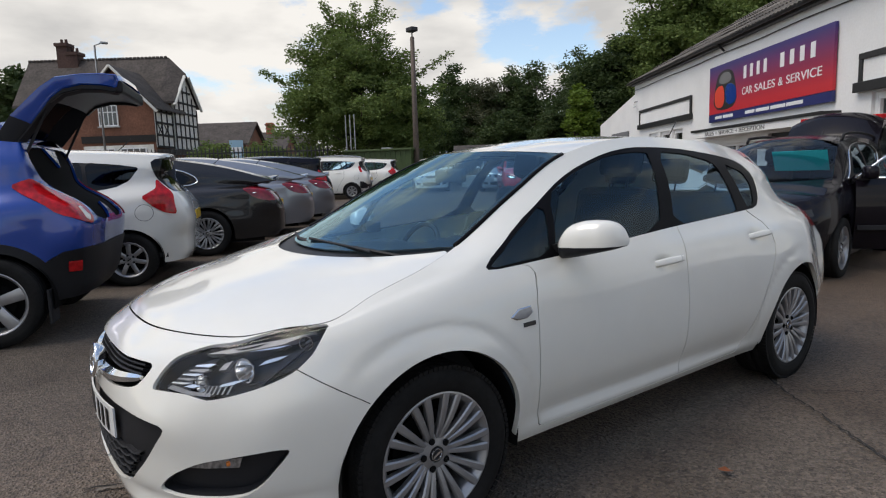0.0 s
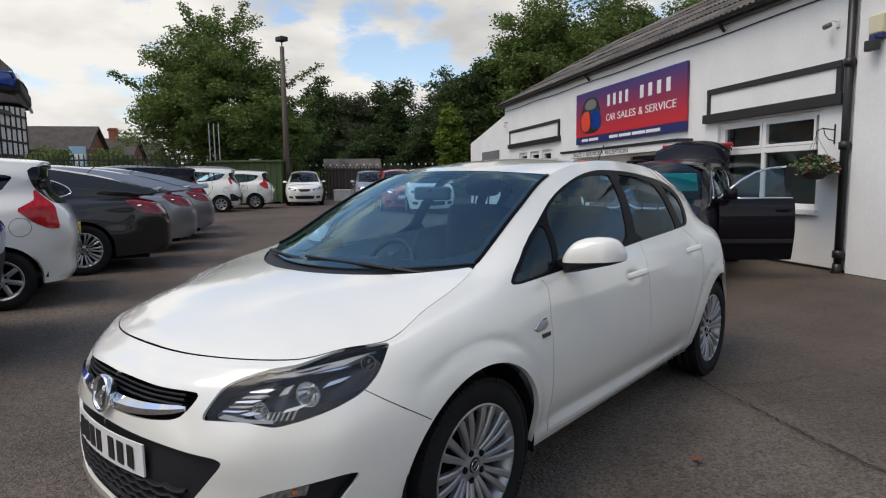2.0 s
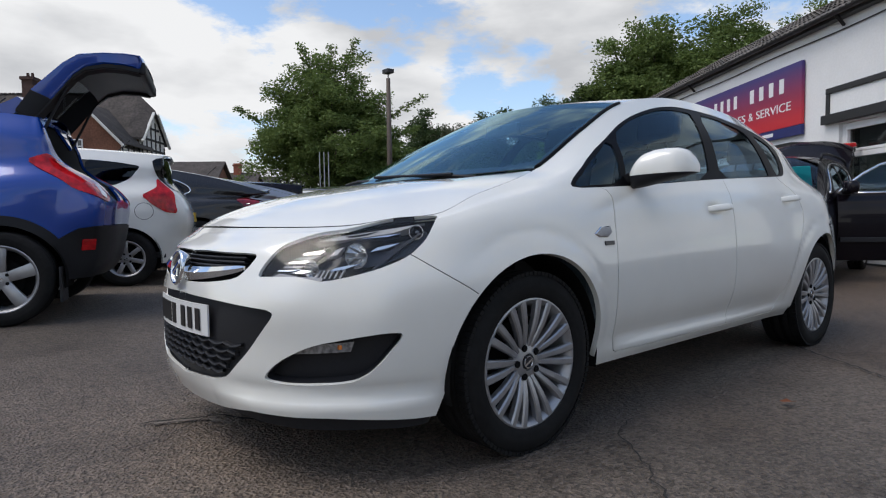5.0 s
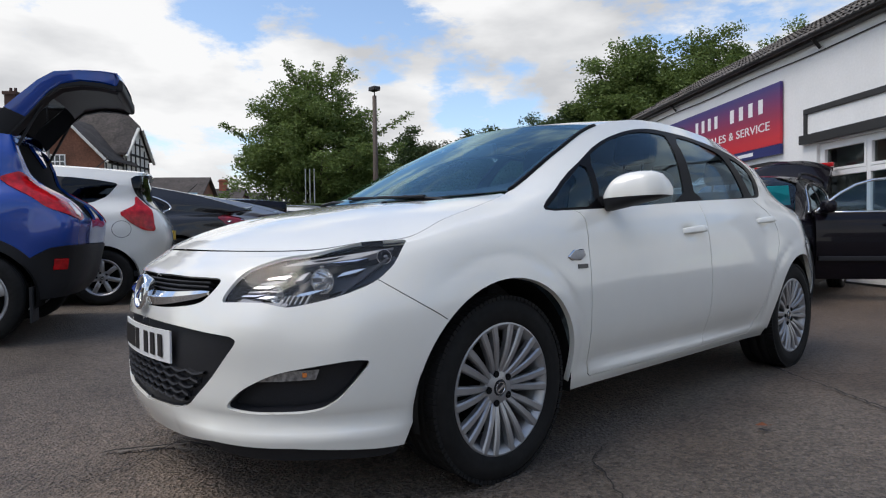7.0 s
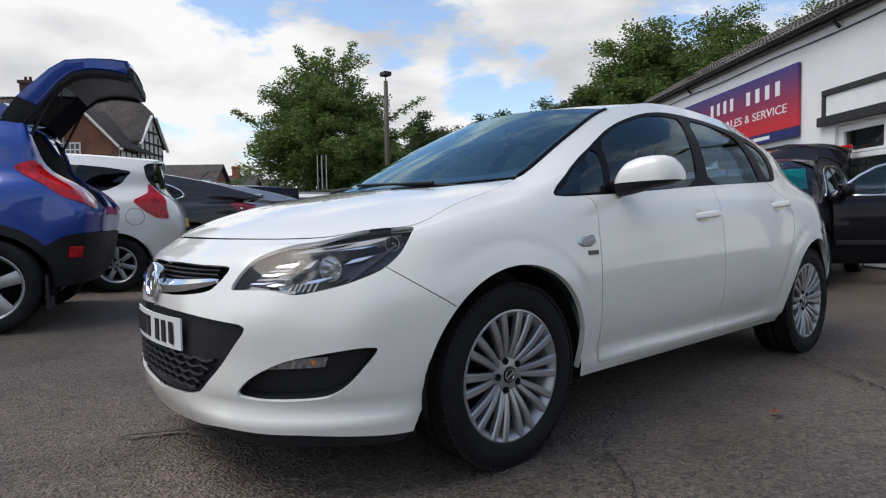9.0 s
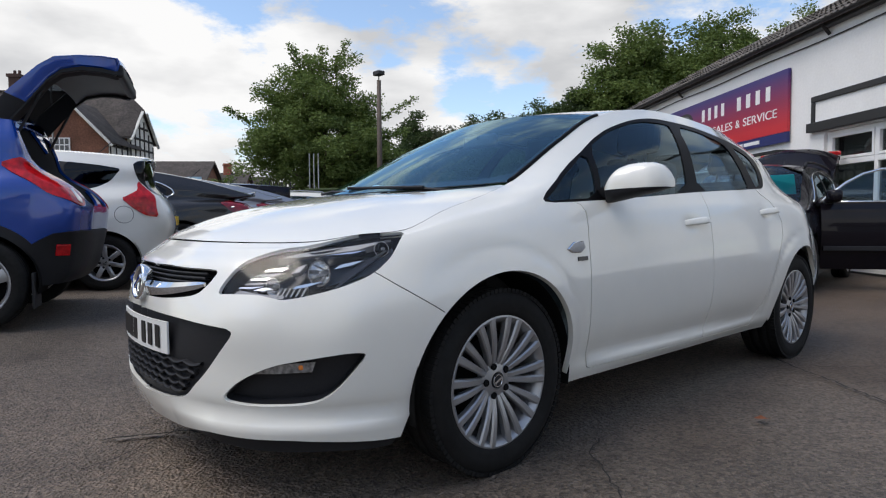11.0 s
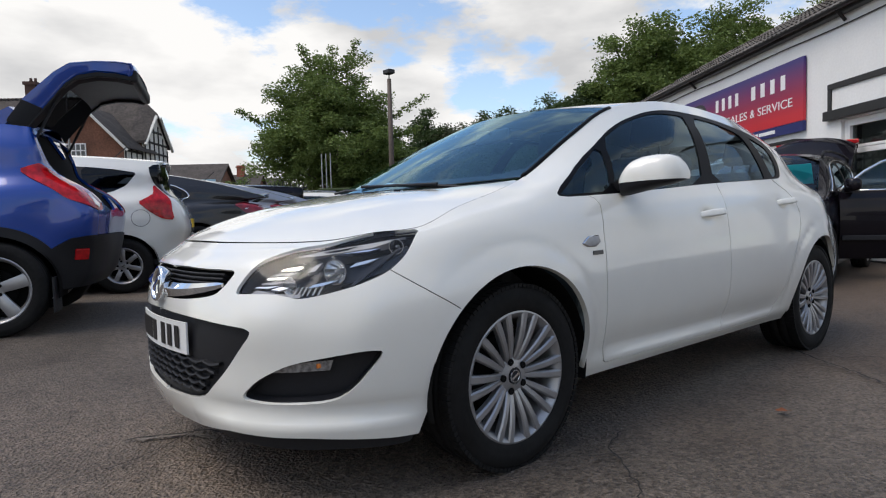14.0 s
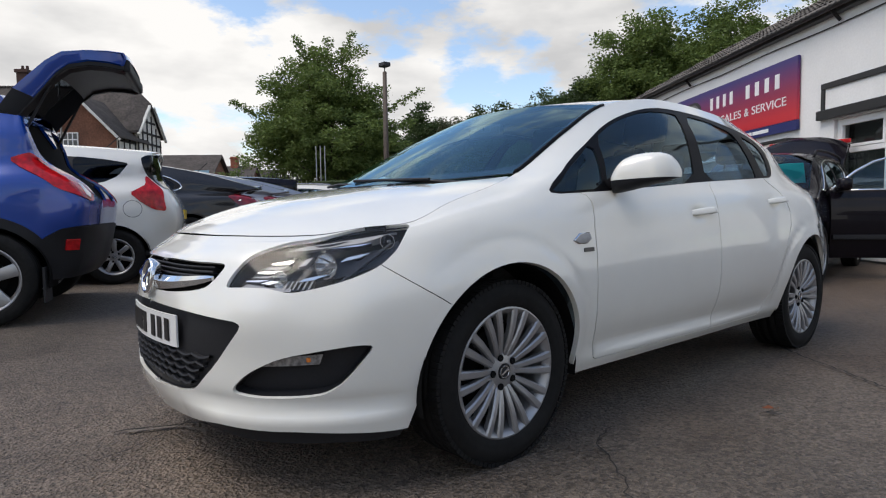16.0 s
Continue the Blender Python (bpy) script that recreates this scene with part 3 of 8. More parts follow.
def cabin(parent, floor=0.35, dash_y=0.45, front_y=1.25, rear_y=2.2, z=0.62, wheel_x=-0.36, dash_z=0.96, mirror=(0, 0.74, 1.305)):
    """The seats, dashboard, steering wheel and mirror inside a car."""
    seat(parent, 0.36, front_y, z)
    seat(parent, -0.36, front_y, z)
    seat(parent, 0.0, rear_y, z - 0.06, 18, True, 1.2)
    bm = bmesh.new()
    add_box(bm, (-0.66, dash_y - 0.32, floor + 0.1), (0.66, dash_y + 0.18, dash_z - 0.08), None, 0.05)
    add_box(bm, (-0.52, dash_y - 0.05, dash_z - 0.12), (-0.2, dash_y + 0.2, dash_z + 0.0), None, 0.05)
    part("dashboard", bm, M_TRIM, parent, "black moulded dashboard")
    bm = bmesh.new()
    m = Matrix.Translation((wheel_x, dash_y + 0.30, dash_z - 0.10)) @ Matrix.Rotation(radians(65), 4, "X")
    ring = [m @ Vector((0.185 * math.cos(2 * math.pi * i / 28), 0.185 * math.sin(2 * math.pi * i / 28), 0)) for i in range(29)]
    add_tube(bm, ring, 0.015, 8)
    add_box(bm, (-0.17, -0.025, -0.01), (0.17, 0.025, 0.01), m, 0.006)
    add_box(bm, (-0.06, -0.07, -0.02), (0.06, 0.05, 0.025), m, 0.015)
    part("steering_wheel", bm, M_TRIM, parent)
    bm = bmesh.new()
    add_box(bm, (-0.12, -0.02, -0.035), (0.12, 0.015, 0.035), Matrix.Translation(mirror), 0.012)
    add_tube(bm, [Vector(mirror), Vector(mirror) + Vector((0, -0.03, 0.028))], 0.01, 6)
    part("interior_mirror", bm, M_TRIM, parent)
    box("cabin_floor", (-0.72, 0.2, floor - 0.06), (0.72, 3.0, floor), M_TRIM, parent)


def door_handle(parent, shell, y, z, length, material, side=1):
    """A pull handle over a shallow cup."""
    uv = np.array(shell.find([(None, y, z)], ymin=0.2, ymax=2.9))
    p, n = Vector(shell.at(uv)[0]), Vector(shell.normal(uv)[0])
    t = Vector((0, 1, 0.03)); t = (t - n * t.dot(n)).normalized()
    up = n.cross(t) * -1
    if up.z < 0:
        up = -up
    m = Matrix((t, n, up)).transposed().to_4x4()
    m.translation = p
    bm = bmesh.new()
    rows = []
    for k in range(13):
        s = k / 12
        x = (s - 0.5) * length
        out = 0.010 + 0.026 * min(1, math.sin(math.pi * s) * 2.2)
        hw = 0.017 * (0.75 + 0.25 * math.sin(math.pi * s))
        rows.append([bm.verts.new(m @ Vector((x, o, h))) for o, h in ((out - 0.012, -hw), (out - 0.002, -hw), (out, -hw * 0.5), (out, hw * 0.5), (out - 0.002, hw), (out - 0.012, hw))])
    for a, b in zip(rows, rows[1:]):
        for i in range(6):
            j = (i + 1) % 6
            bm.faces.new((a[i], a[j], b[j], b[i]))
    bm.faces.new(rows[0]); bm.faces.new(rows[-1])
    for s in (-1, 1):
        add_box(bm, (s * length * 0.42 - 0.02, -0.01, -0.014), (s * length * 0.42 + 0.02, 0.02, 0.014), m, 0.004)
    ob = part("door_handle", bm, material, parent, "", True)
    if side < 0:
        ob.matrix_local = Matrix.Diagonal((-1, 1, 1, 1))
    return ob


def loft(name, sections, material, parent, label="", close=True):
    bm = bmesh.new()
    rows = [[bm.verts.new(v) for v in s] for s in sections]
    n = len(rows[0])
    for a, b in zip(rows, rows[1:]):
        for i in range(n):
            j = (i + 1) % n
            bm.faces.new((a[i], a[j], b[j], b[i]))
    if close:
        bm.faces.new(rows[0]); bm.faces.new(rows[-1])
    ob = part(name, bm, material, parent, label, True)
    ob.data.set_sharp_from_angle(angle=0.8)
    return ob


def door_mirror(parent, place, paint, side=1, size=1.0, tall=1.0):
    """A rounded mirror head, painted above and black below, on a stalk. It faces -y; place is the inner end of its foot."""
    px, py, pz = place
    heads, lows = [], []
    for k in range(19):
        t = k / 18
        x = px + 0.015 + 0.235 * t * size
        h = 0.092 * size * tall * float(np.interp(t, [0, .05, .13, .25, .42, .62, .8, .92, 1], [.10, .34, .62, .87, .98, 1.0, .96, .82, .35]))
        d = 0.085 * size * float(np.interp(t, [0, .06, .2, .5, .8, .94, 1], [.25, .6, .9, 1.0, .85, .5, .15]))
        b = 0.050 * size * float(np.interp(t, [0, .1, .3, .6, .85, 1], [1.0, 1.0, .85, .55, .30, .06]))
        cy, cz = py + 0.075 * t - 0.01, pz + 0.016 + 0.010 * t
        arc = [0.5 * math.pi * i / 9 for i in range(10)]
        heads.append([(x, cy - d * math.cos(a) ** 0.75, cz + h * math.sin(a) ** 0.8) for a in arc] + [(x, cy + 0.025, cz + h * 0.97), (x, cy + 0.045, cz + h * 0.85), (x, cy + 0.05, cz + h * 0.4), (x, cy + 0.045, cz)])
        lows.append([(x, cy - d * 0.96 * math.cos(a) ** 0.6, cz - 0.001 - b * math.sin(a) ** 0.9) for a in arc] + [(x, cy + 0.02, cz - b * 0.95), (x, cy + 0.04, cz - b * 0.6), (x, cy + 0.042, cz - 0.001)])
    up = loft("mirror_cap", heads, paint, parent)
    up.data.set_sharp_from_angle(angle=0.9)
    low = loft("mirror_base", lows, M_PLASTIC, parent, "black plastic mirror underside")
    foot = loft("mirror_foot", [[(px - 0.05, py - 0.03, pz - 0.03), (px - 0.05, py + 0.06, pz - 0.03), (px - 0.05, py + 0.06, pz + 0.03), (px - 0.05, py - 0.05, pz + 0.01)],
                                [(px + 0.06, py - 0.04, pz + 0.005), (px + 0.06, py + 0.03, pz + 0.005), (px + 0.06, py + 0.03, pz + 0.04), (px + 0.06, py - 0.05, pz + 0.04)]], M_PLASTIC, parent)
    bm = bmesh.new()
    add_lathe(bm, [(0.0005, 0), (0.062, 0.0)], 24, Matrix.Translation((px + 0.13, py + 0.081, pz + 0.066)) @ Matrix.Rotation(radians(96), 4, "Z") @ Matrix.Diagonal((1, 1.3, 0.6, 1)))
    pane = part("mirror_glass", bm, M_CHROME, parent)
    if side < 0:
        for o in (up, low, foot, pane):
            o.matrix_local = Matrix.Diagonal((-1, 1, 1, 1))


def windscreen_fn(edge, base, top, bow=0.03, p=2.2):
    """A screen between the side edges and a middle line that runs from base to top."""
    e = np.asarray(edge)
    q = np.linspace(0, 1, len(e))

    def fn(s, t):
        ex, ey, ez = (np.interp(t, q, e[:, i]) for i in range(3))
        cy = base[0] + (top[0] - base[0]) * t
        cz = base[1] + (top[1] - base[1]) * t + bow * 4 * t * (1 - t)
        k = np.abs(s) ** p
        return np.stack([s * ex, cy + (ey - cy) * k, cz + (ez - cz) * k], 1)
    return fn


def hatch_size(i, v):
    """The drawn net brought to the car's true width, length and height, axis by axis."""
    if i == 0:
        return v * 1.032
    if i == 1:
        return v + float(np.interp(v, [-.95, -.54, -.37, .2, 3.5], [0, .010, .017, .027, .03]))
    return v + float(np.interp(v, [.45, .78, 1.03, 1.5], [0, .006, .014, .014]))


def hatch_dent(x, y, z):
    """Shallow pressings in the hatchback: the crease over the sill, the hand cups behind the handles, the lip under the front bumper."""
    along = 1 / (1 + np.exp(-(y - 0.50) / 0.05)) / (1 + np.exp((y - 2.12) / 0.05))
    d = np.where(z > 0.335, -0.016 * np.exp(-((z - 0.335) / 0.075) ** 2), -0.016 * np.clip((z - 0.305) / 0.03, 0, 1))
    q = d * along
    for cy, cz in ((1.315, 0.872), (2.165, 0.922)):
        q = q - 0.014 * np.exp(-((y - cy) / 0.055) ** 2 - ((z - cz) / 0.024) ** 2)
    for cy in (-0.02, 2.65):
        r = np.hypot(y - cy, z - 0.337)
        q = q - 0.004 * np.exp(-((r - 0.462) / 0.024) ** 2) * np.clip((z - 0.30) / 0.12, 0, 1) / (1 + np.exp((-0.30 - y) / 0.03))
    nose = 1 / (1 + np.exp((y + 0.42) / 0.03)) * np.clip((np.abs(x) - 0.25) / 0.2, 0, 1)
    lip = nose * (0.016 / (1 + np.exp((z - 0.292) / 0.007)) - 0.010 * np.exp(-((z - 0.315) / 0.03) ** 2))
    k = np.clip(np.abs(x) / 0.8, 0, 1)
    return q + lip * k * 0.8, -lip * (1 - 0.55 * k)


def white_hatchback():
    car = thing("hatchback_car", Matrix.Identity(4), "white five-door hatchback with silver multi-spoke alloy wheels, parked on asphalt", "car")
    sh = Shell(with_glasshouse(HATCH), hatch_size, hatch_dent)
    F = dict(ymax=-0.3)
    side = dict(ymin=0.0, ymax=3.2)
    L = {}
    L["arch_f"] = arch_loop(sh, -0.022, 0.338, 0.376, 0.05)
    L["arch_r"] = arch_loop(sh, 2.650, 0.336, 0.376)
    L["headlight"] = sh.outline([(.440, -.853, .668), (.471, -.776, .760), (.507, -.73, .783), (.559, -.675, .803), (.646, -.537, .832), (.737, -.382, .849), (.756, -.373, .843), (.776, -.430, .780), (.768, -.494, .727), (.728, -.592, .688), (.689, -.664, .669), (.644, -.727, .656), (.617, -.751, .663), (.574, -.778, .672), (.497, -.824, .671)], 2, 0.013, 0.2, **F)
    L["grille"] = sh.outline([(0, None, .738), (.006, None, .738), (.16, None, .742), (.395, None, .738), (.412, None, .726), (.398, None, .692), (.365, None, .656), (.2, None, .637), (.006, None, .632), (0, None, .632)], 2, 0.015, 0.2, **F)
    L["intake"] = sh.outline([(0, None, .592), (.006, None, .592), (.24, None, .588), (.515, None, .572), (.538, None, .560), (.53, None, .540), (.44, None, .43), (.345, None, .342), (.27, None, .322), (.006, None, .298), (0, None, .298)], 2, 0.015, 0.15, **F)
    L["fog"] = sh.outline([(.486, None, .352), (.56, None, .340), (.70, None, .345), (.745, None, .386), (.79, None, .494), (.77, None, .500), (.717, None, .488), (.631, None, .466), (.543, None, .412)], 2, 0.015, 0.2, **F)
    dlo = [(None, a, b) for a, b in ((.235, .950), (.30, .998), (.47, 1.090), (.74, 1.226), (.95, 1.312), (1.20, 1.380), (1.40, 1.405), (1.57, 1.405), (1.86, 1.392), (2.20, 1.352), (2.40, 1.312), (2.455, 1.235), (2.39, 1.127), (2.285, 1.053), (2.1, 1.043), (1.35, 1.006), (.75, .968), (.32, .944))]
    L["dlo"] = sh.outline(dlo, 1, 0.02, 0.2, **side)
    panes = {
        "front_quarter_glass": [(None, .262, .954), (None, .42, 1.046), (None, .655, 1.172), (None, .575, .972)],
        "front_glass": [(None, .63, .976), (None, .728, 1.200), (None, .945, 1.294), (None, 1.21, 1.363), (None, 1.46, 1.374), (None, 1.495, 1.366), (None, 1.335, 1.018)],
        "rear_glass": [(None, 1.605, 1.374), (None, 1.84, 1.361), (None, 2.01, 1.326), (None, 2.06, 1.30), (None, 2.06, 1.07), (None, 2.05, 1.054), (None, 1.475, 1.024)],
        "rear_quarter_glass": [(None, 2.17, 1.305), (None, 2.33, 1.25), (None, 2.345, 1.18), (None, 2.27, 1.076), (None, 2.18, 1.064)],
    }
    for k, v in panes.items():
        cy, cz = sum(q[1] for q in v) / len(v), sum(q[2] for q in v) / len(v)
        L[k] = sh.outline([(None, cy + (q[1] - cy) * 1.045, cz + (q[2] - cz) * 1.05) for q in v], 1, 0.02, 0.15, **side)
    L["rear_window"] = sh.outline([(0, None, 1.285), (.30, None, 1.275), (.37, None, 1.15), (.34, None, 1.115), (0, None, 1.115)], 1, 0.03, ymin=2.85)
    L["tail_lamp"] = sh.outline([(None, 2.85, .952), (None, 2.98, 1.005), (.60, 3.2, .99), (.5, 3.32, .88), (.66, 3.26, .85), (None, 3.02, .885)], 1, 0.03, ymin=2.5)
    L["lip"] = sh.outline([(0, None, .206), (.26, None, .222), (.44, None, .244), (.655, None, .240), (.785, -.415, .214), (.82, -.30, .205), (.82, -.28, .0), (.5, -.8, .0), (0, -.9, .0)], 0, 0.02, ymax=-0.2)
    seams = {
        "bumper": [(.768, -.500, .738), (.775, -.482, .724), (.823, -.408, .669), (.862, -.30, .60)],
        "door_f": [(None, .40, .955), (None, .475, .935), (None, .452, .85), (None, .447, .714), (None, .445, .494), (None, .480, .30), (None, .50, .282)],
        "door_m": [(None, 1.475, 1.02), (None, 1.475, .92), (None, 1.468, .80), (None, 1.458, .50), (None, 1.46, .282)],
        "door_r": [(None, 2.13, 1.06), (None, 2.30, .95), (None, 2.33, .82), (None, 2.24, .66), (None, 2.16, .52), (None, 2.10, .40), (None, 2.0, .282)],
        "sill": [(None, .50, .282), (None, 1.4, .280), (None, 2.0, .282)],
        "rear_bumper": [(None, 2.99, .45), (None, 3.0, .62), (None, 3.05, .74), (.66, 3.3, .80), (.4, None, .80), (0, None, .80)],
    }
    S = {}
    for k, v in seams.items():
        lim = dict(ymax=-0.2) if k == "bumper" else (dict(ymin=2.4) if k == "rear_bumper" else dict(ymin=0.2, ymax=2.7))
        S[k] = sh.strip(v, 0.0032 if k == "bumper" else 0.0048, **lim)
    panels = {
        "front_door": [(None, .475, .97), (None, .452, .85), (None, .447, .714), (None, .445, .494), (None, .48, .282), (None, 1.46, .282), (None, 1.458, .50), (None, 1.475, .9), (None, 1.475, 1.025)],
        "rear_door": [(None, 1.475, 1.025), (None, 1.475, .9), (None, 1.458, .50), (None, 1.46, .282), (None, 2.0, .282), (None, 2.10, .40), (None, 2.24, .66), (None, 2.33, .82), (None, 2.30, .95), (None, 2.13, 1.06)],
    }
    P = {k: np.array(sh.find(v, ymin=0.2, ymax=2.7)) for k, v in panels.items()}
    bump_uv = np.array(sh.find([(.775, -.482, .724), (.823, -.408, .669), (.862, -.30, .60), (.84, -.30, .40), (.80, -.30, .19)], ymax=-0.2))
    uv, tr = sh.pieces(list(L.values()) + list(S.values()), 0.026)
    c = uv[tr].mean(1)
    lab = np.full(len(tr), "body", object)
    for k, poly in P.items():
        lab[inside(poly, c)] = k
    ub = np.interp(c[:, 1], bump_uv[::-1, 1], bump_uv[::-1, 0])
    up_edge = c[:, 1] > bump_uv[0, 1]
    lab[(c[:, 0] < ub) & ~up_edge] = "front_bumper"
    lab[(c[:, 0] < bump_uv[0, 0]) & up_edge] = "front_bumper"
    lab[(lab == "front_bumper") & up_edge & (c[:, 0] > bump_uv[0, 0] - 0.02)] = "body"
    for k in S:
        lab[inside(S[k], c)] = "gap"
    for k in L:
        if k in ("arch_f", "arch_r"):
            continue
        lab[inside(L[k], c)] = k
    for k in panes:
        lab[inside(L[k], c)] = k
    for k in ("arch_f", "arch_r"):
        lab[inside(L[k], c)] = "none"
    get = lambda k: tr[lab == k]
    body = shell_mesh("body", sh, uv, get("body"), M_WHITE, car, both=True, wall=0.022)
    bumper = shell_mesh("front_bumper", sh, uv, get("front_bumper"), M_WHITE, car, both=True, wall=0.012)
    shell_mesh("panel_gap", sh, uv, get("gap"), M_GAP, car, both=True, depth=0.005)
    shell_mesh("front_lip", sh, uv, get("lip"), M_PLASTIC, bumper, 1, 0.022, 0.0, "black plastic lower lip", True)
    for sd in (1, -1):
        for k in ("front_door", "rear_door"):
            d = shell_mesh(k, sh, uv, get(k), M_WHITE, car, sd, wall=0.018)
            door_handle(d, sh, 1.315 if k == "front_door" else 2.165, 0.862 if k == "front_door" else 0.912, 0.21, M_WHITE, sd)
        fr = shell_mesh("window_frame", sh, uv, get("dlo"), M_FRAME, car, sd, 0.002, 0.012, "satin black window surround")
        for k in panes:
            shell_mesh("window_pane", sh, uv, get(k), M_GLASS, fr, sd, 0.006)
        hl = shell_mesh("headlight", sh, uv, get("headlight"), M_LAMPGLASS, car, sd, 0.001, 0.0, "clear headlamp with chrome reflectors in a black bucket")
        shell_mesh("lamp_bucket", sh, uv, get("headlight"), M_BUCKET, hl, sd, 0.075, -0.052)
        headlamp_inside(hl, sh, sd)
        fog = shell_mesh("fog_recess", sh, uv, get("fog"), M_PLASTIC, bumper, sd, 0.045, -0.033, "black plastic fog lamp recess")
        fog_inside(fog, sh, sd)
        shell_mesh("tail_lamp", sh, uv, get("tail_lamp"), M_LENS_RED, car, sd)
        for cy, w in ((0.0, "f"), (2.660, "r")):
            wheel_well(car, cy, 0.33, 0.374, 0.52, 0.86, sd)
            wheel(car, (sd * (0.760 if w == "f" else 0.772), cy, 0.325), 0.328, 0.232, 0.225, "fan", sd, 64)
        door_mirror(car, (0.815, 0.69, 0.995), M_WHITE, sd, 1.0, 1.15)
        side_lamp(car, sh, sd)
    gr = shell_mesh("grille", sh, uv, get("grille"), M_GAP, bumper, 1, 0.045, -0.033, "black grille behind a chrome bar", True)
    it = shell_mesh("lower_intake", sh, uv, get("intake"), M_PLASTIC, bumper, 1, 0.020, -0.008, "black lower intake with stepped mesh", True)
    front_details(gr, it, bumper, sh)
    shell_mesh("rear_window", sh, uv, get("rear_window"), M_GLASS, car, 1, 0.003, 0.0, "", True)
    # bonnet
    e = top_edge(sh, -0.9, 0.21, 120)
    ey, ex, ez = e[:, 1], e[:, 0], e[:, 2]
    zc_y = [-.805, -.76, -.70, -.60, -.45, -.2, 0, .2]
    zc_z = [.818, .853, .879, .912, .950, .993, 1.019, 1.05]

    def crown(y):
        return weights(zc_y, np.asarray(y)) @ np.array(zc_z)

    def height(x, y):
        xe, ze = np.interp(y, ey, ex), np.interp(y, ey, ez)
        k = np.clip(np.abs(x) / np.maximum(xe, 0.02), 0, 1.05)
        zc = np.maximum(crown(y), ze)
        return zc - (zc - ze) * k ** 2.6
    g = 0.004
    edge = [(x - g * 0.6, y + g) for x, y in zip(ex, ey) if x > 0.01]
    rear = [(0.676 * s, -.155 + .345 * abs(s) ** 2.2) for s in np.linspace(1, -1, 41)]
    edge = [q for q in edge if q[1] < rear[0][1] - 0.005]
    outline = [(0.0, -.80 + g)] + edge + rear + [(-x, y) for x, y in reversed(edge)]
    plan_mesh("bonnet", outline, height, 0.03, M_WHITE, car)
    # bonnet shut line and cowl
    cowl = [(0.68 * s, -.17 + .35 * abs(s) ** 2.2) for s in np.linspace(1, -1, 41)] + [(0.69 * s, .0 + .31 * abs(s) ** 2.2) for s in np.linspace(-1, 1, 41)]
    plan_mesh("cowl_panel", cowl, lambda x, y: height(x, np.minimum(y, 0.2)) - 0.012 + 0.02 * np.clip(y + .1, 0, 1), 0.03, M_PLASTIC, car, "black plastic cowl below the windscreen")
    dark = [(x * 1.0 + 0.004, y - 0.004) for x, y in zip(ex, ey) if x > 0.01]
    inner = [(x - 0.03, y + 0.03) for x, y in zip(ex, ey) if x > 0.04]
    plan_mesh("bonnet_gap", [(0, -.806)] + dark + inner[::-1] + [(-x, y) for x, y in inner] + [(-x, y) for x, y in dark[::-1]], lambda x, y: height(x, y) - 0.012, 0.05, M_GAP, car)
    # screen and roof
    we = top_edge(sh, 0.24, 0.97, 40)
    fn = windscreen_fn(we, (-.06, 1.012), (.825, 1.424), 0.006)
    scr = patch("windscreen", fn, 40, 30, M_SCREEN, car, "blue-tinted laminated windscreen")
    band = lambda s, t: (abs(s) / 0.955) ** 9 + (abs(t - 0.53) / 0.45) ** 9 > 1
    fn2 = lambda s, t: fn(s, t) + np.array([0, 0.001, -0.004])
    patch("screen_border", fn2, 76, 60, M_PLASTIC, scr, "", band)
    for sd in (1, -1):
        bm = bmesh.new()
        add_tube(bm, [Vector(v) for v in fn(np.full(24, sd * 0.992), np.linspace(0.0, 0.99, 24))], 0.010, 6)
        part("screen_moulding", bm, M_FRAME, scr, "black rubber moulding", True)
    re = top_edge(sh, 0.97, 3.13, 60)
    q = np.linspace(0, 1, len(re))
    cz_t, cz_v, cy_v = [0, .08, .25, .5, .75, 1], [1.424, 1.454, 1.496, 1.504, 1.466, 1.37], [.825, 1.02, 1.37, 1.94, 2.5, 3.05]

    def roof(s, t):
        ex2, ey2, ez2 = (np.interp(t, q, re[:, i]) for i in range(3))
        w = weights(cz_t, t)
        cy, cz = w @ np.array(cy_v), w @ np.array(cz_v)
        k = np.abs(s) ** 2.3
        return np.stack([s * ex2, cy + (ey2 - cy) * k, cz + (ez2 - cz) * k], 1)
    patch("roof", roof, 40, 50, M_WHITE, car)
    # wipers
    for pts in ([(.58, .09, 1.0), (.30, .0, 1.028), (-.10, -.02, 1.040)], [(.02, -.04, 1.010), (-.28, .0, 1.030), (-.56, .10, 1.030)]):
        bm = bmesh.new()
        add_tube(bm, pts[:2], 0.009, 6)
        add_tube(bm, [Vector(pts[1]) + Vector((0.14, -0.005, -0.004)), pts[1], pts[2]], 0.007, 6)
        part("wiper", bm, M_PLASTIC, car)
    bm = bmesh.new()
    add_tube(bm, [(0, 2.62, 1.478), (0, 2.66, 1.50), (0, 2.76, 1.625)], 0.0045, 6)
    add_lathe(bm, [(.022, -.012), (.016, .012), (.001, .02)], 12, Matrix.Translation((0, 2.62, 1.478)) @ Matrix.Rotation(radians(-90), 4, "Y"))
    part("aerial", bm, M_PLASTIC, car, "thin black roof aerial")
    box("underbody", (-.62, -.52, .165), (.62, 3.1, .30), M_GAP, car)
    # hidden box added under the nose to keep sky light off the ground
    box("nose_light_block", (-.42, -.80, .19), (.42, -.525, .30), M_GAP, car)
    box("firewall", (-.62, -.35, .30), (.62, .12, .86), M_GAP, car)
    cabin(car)
    return car


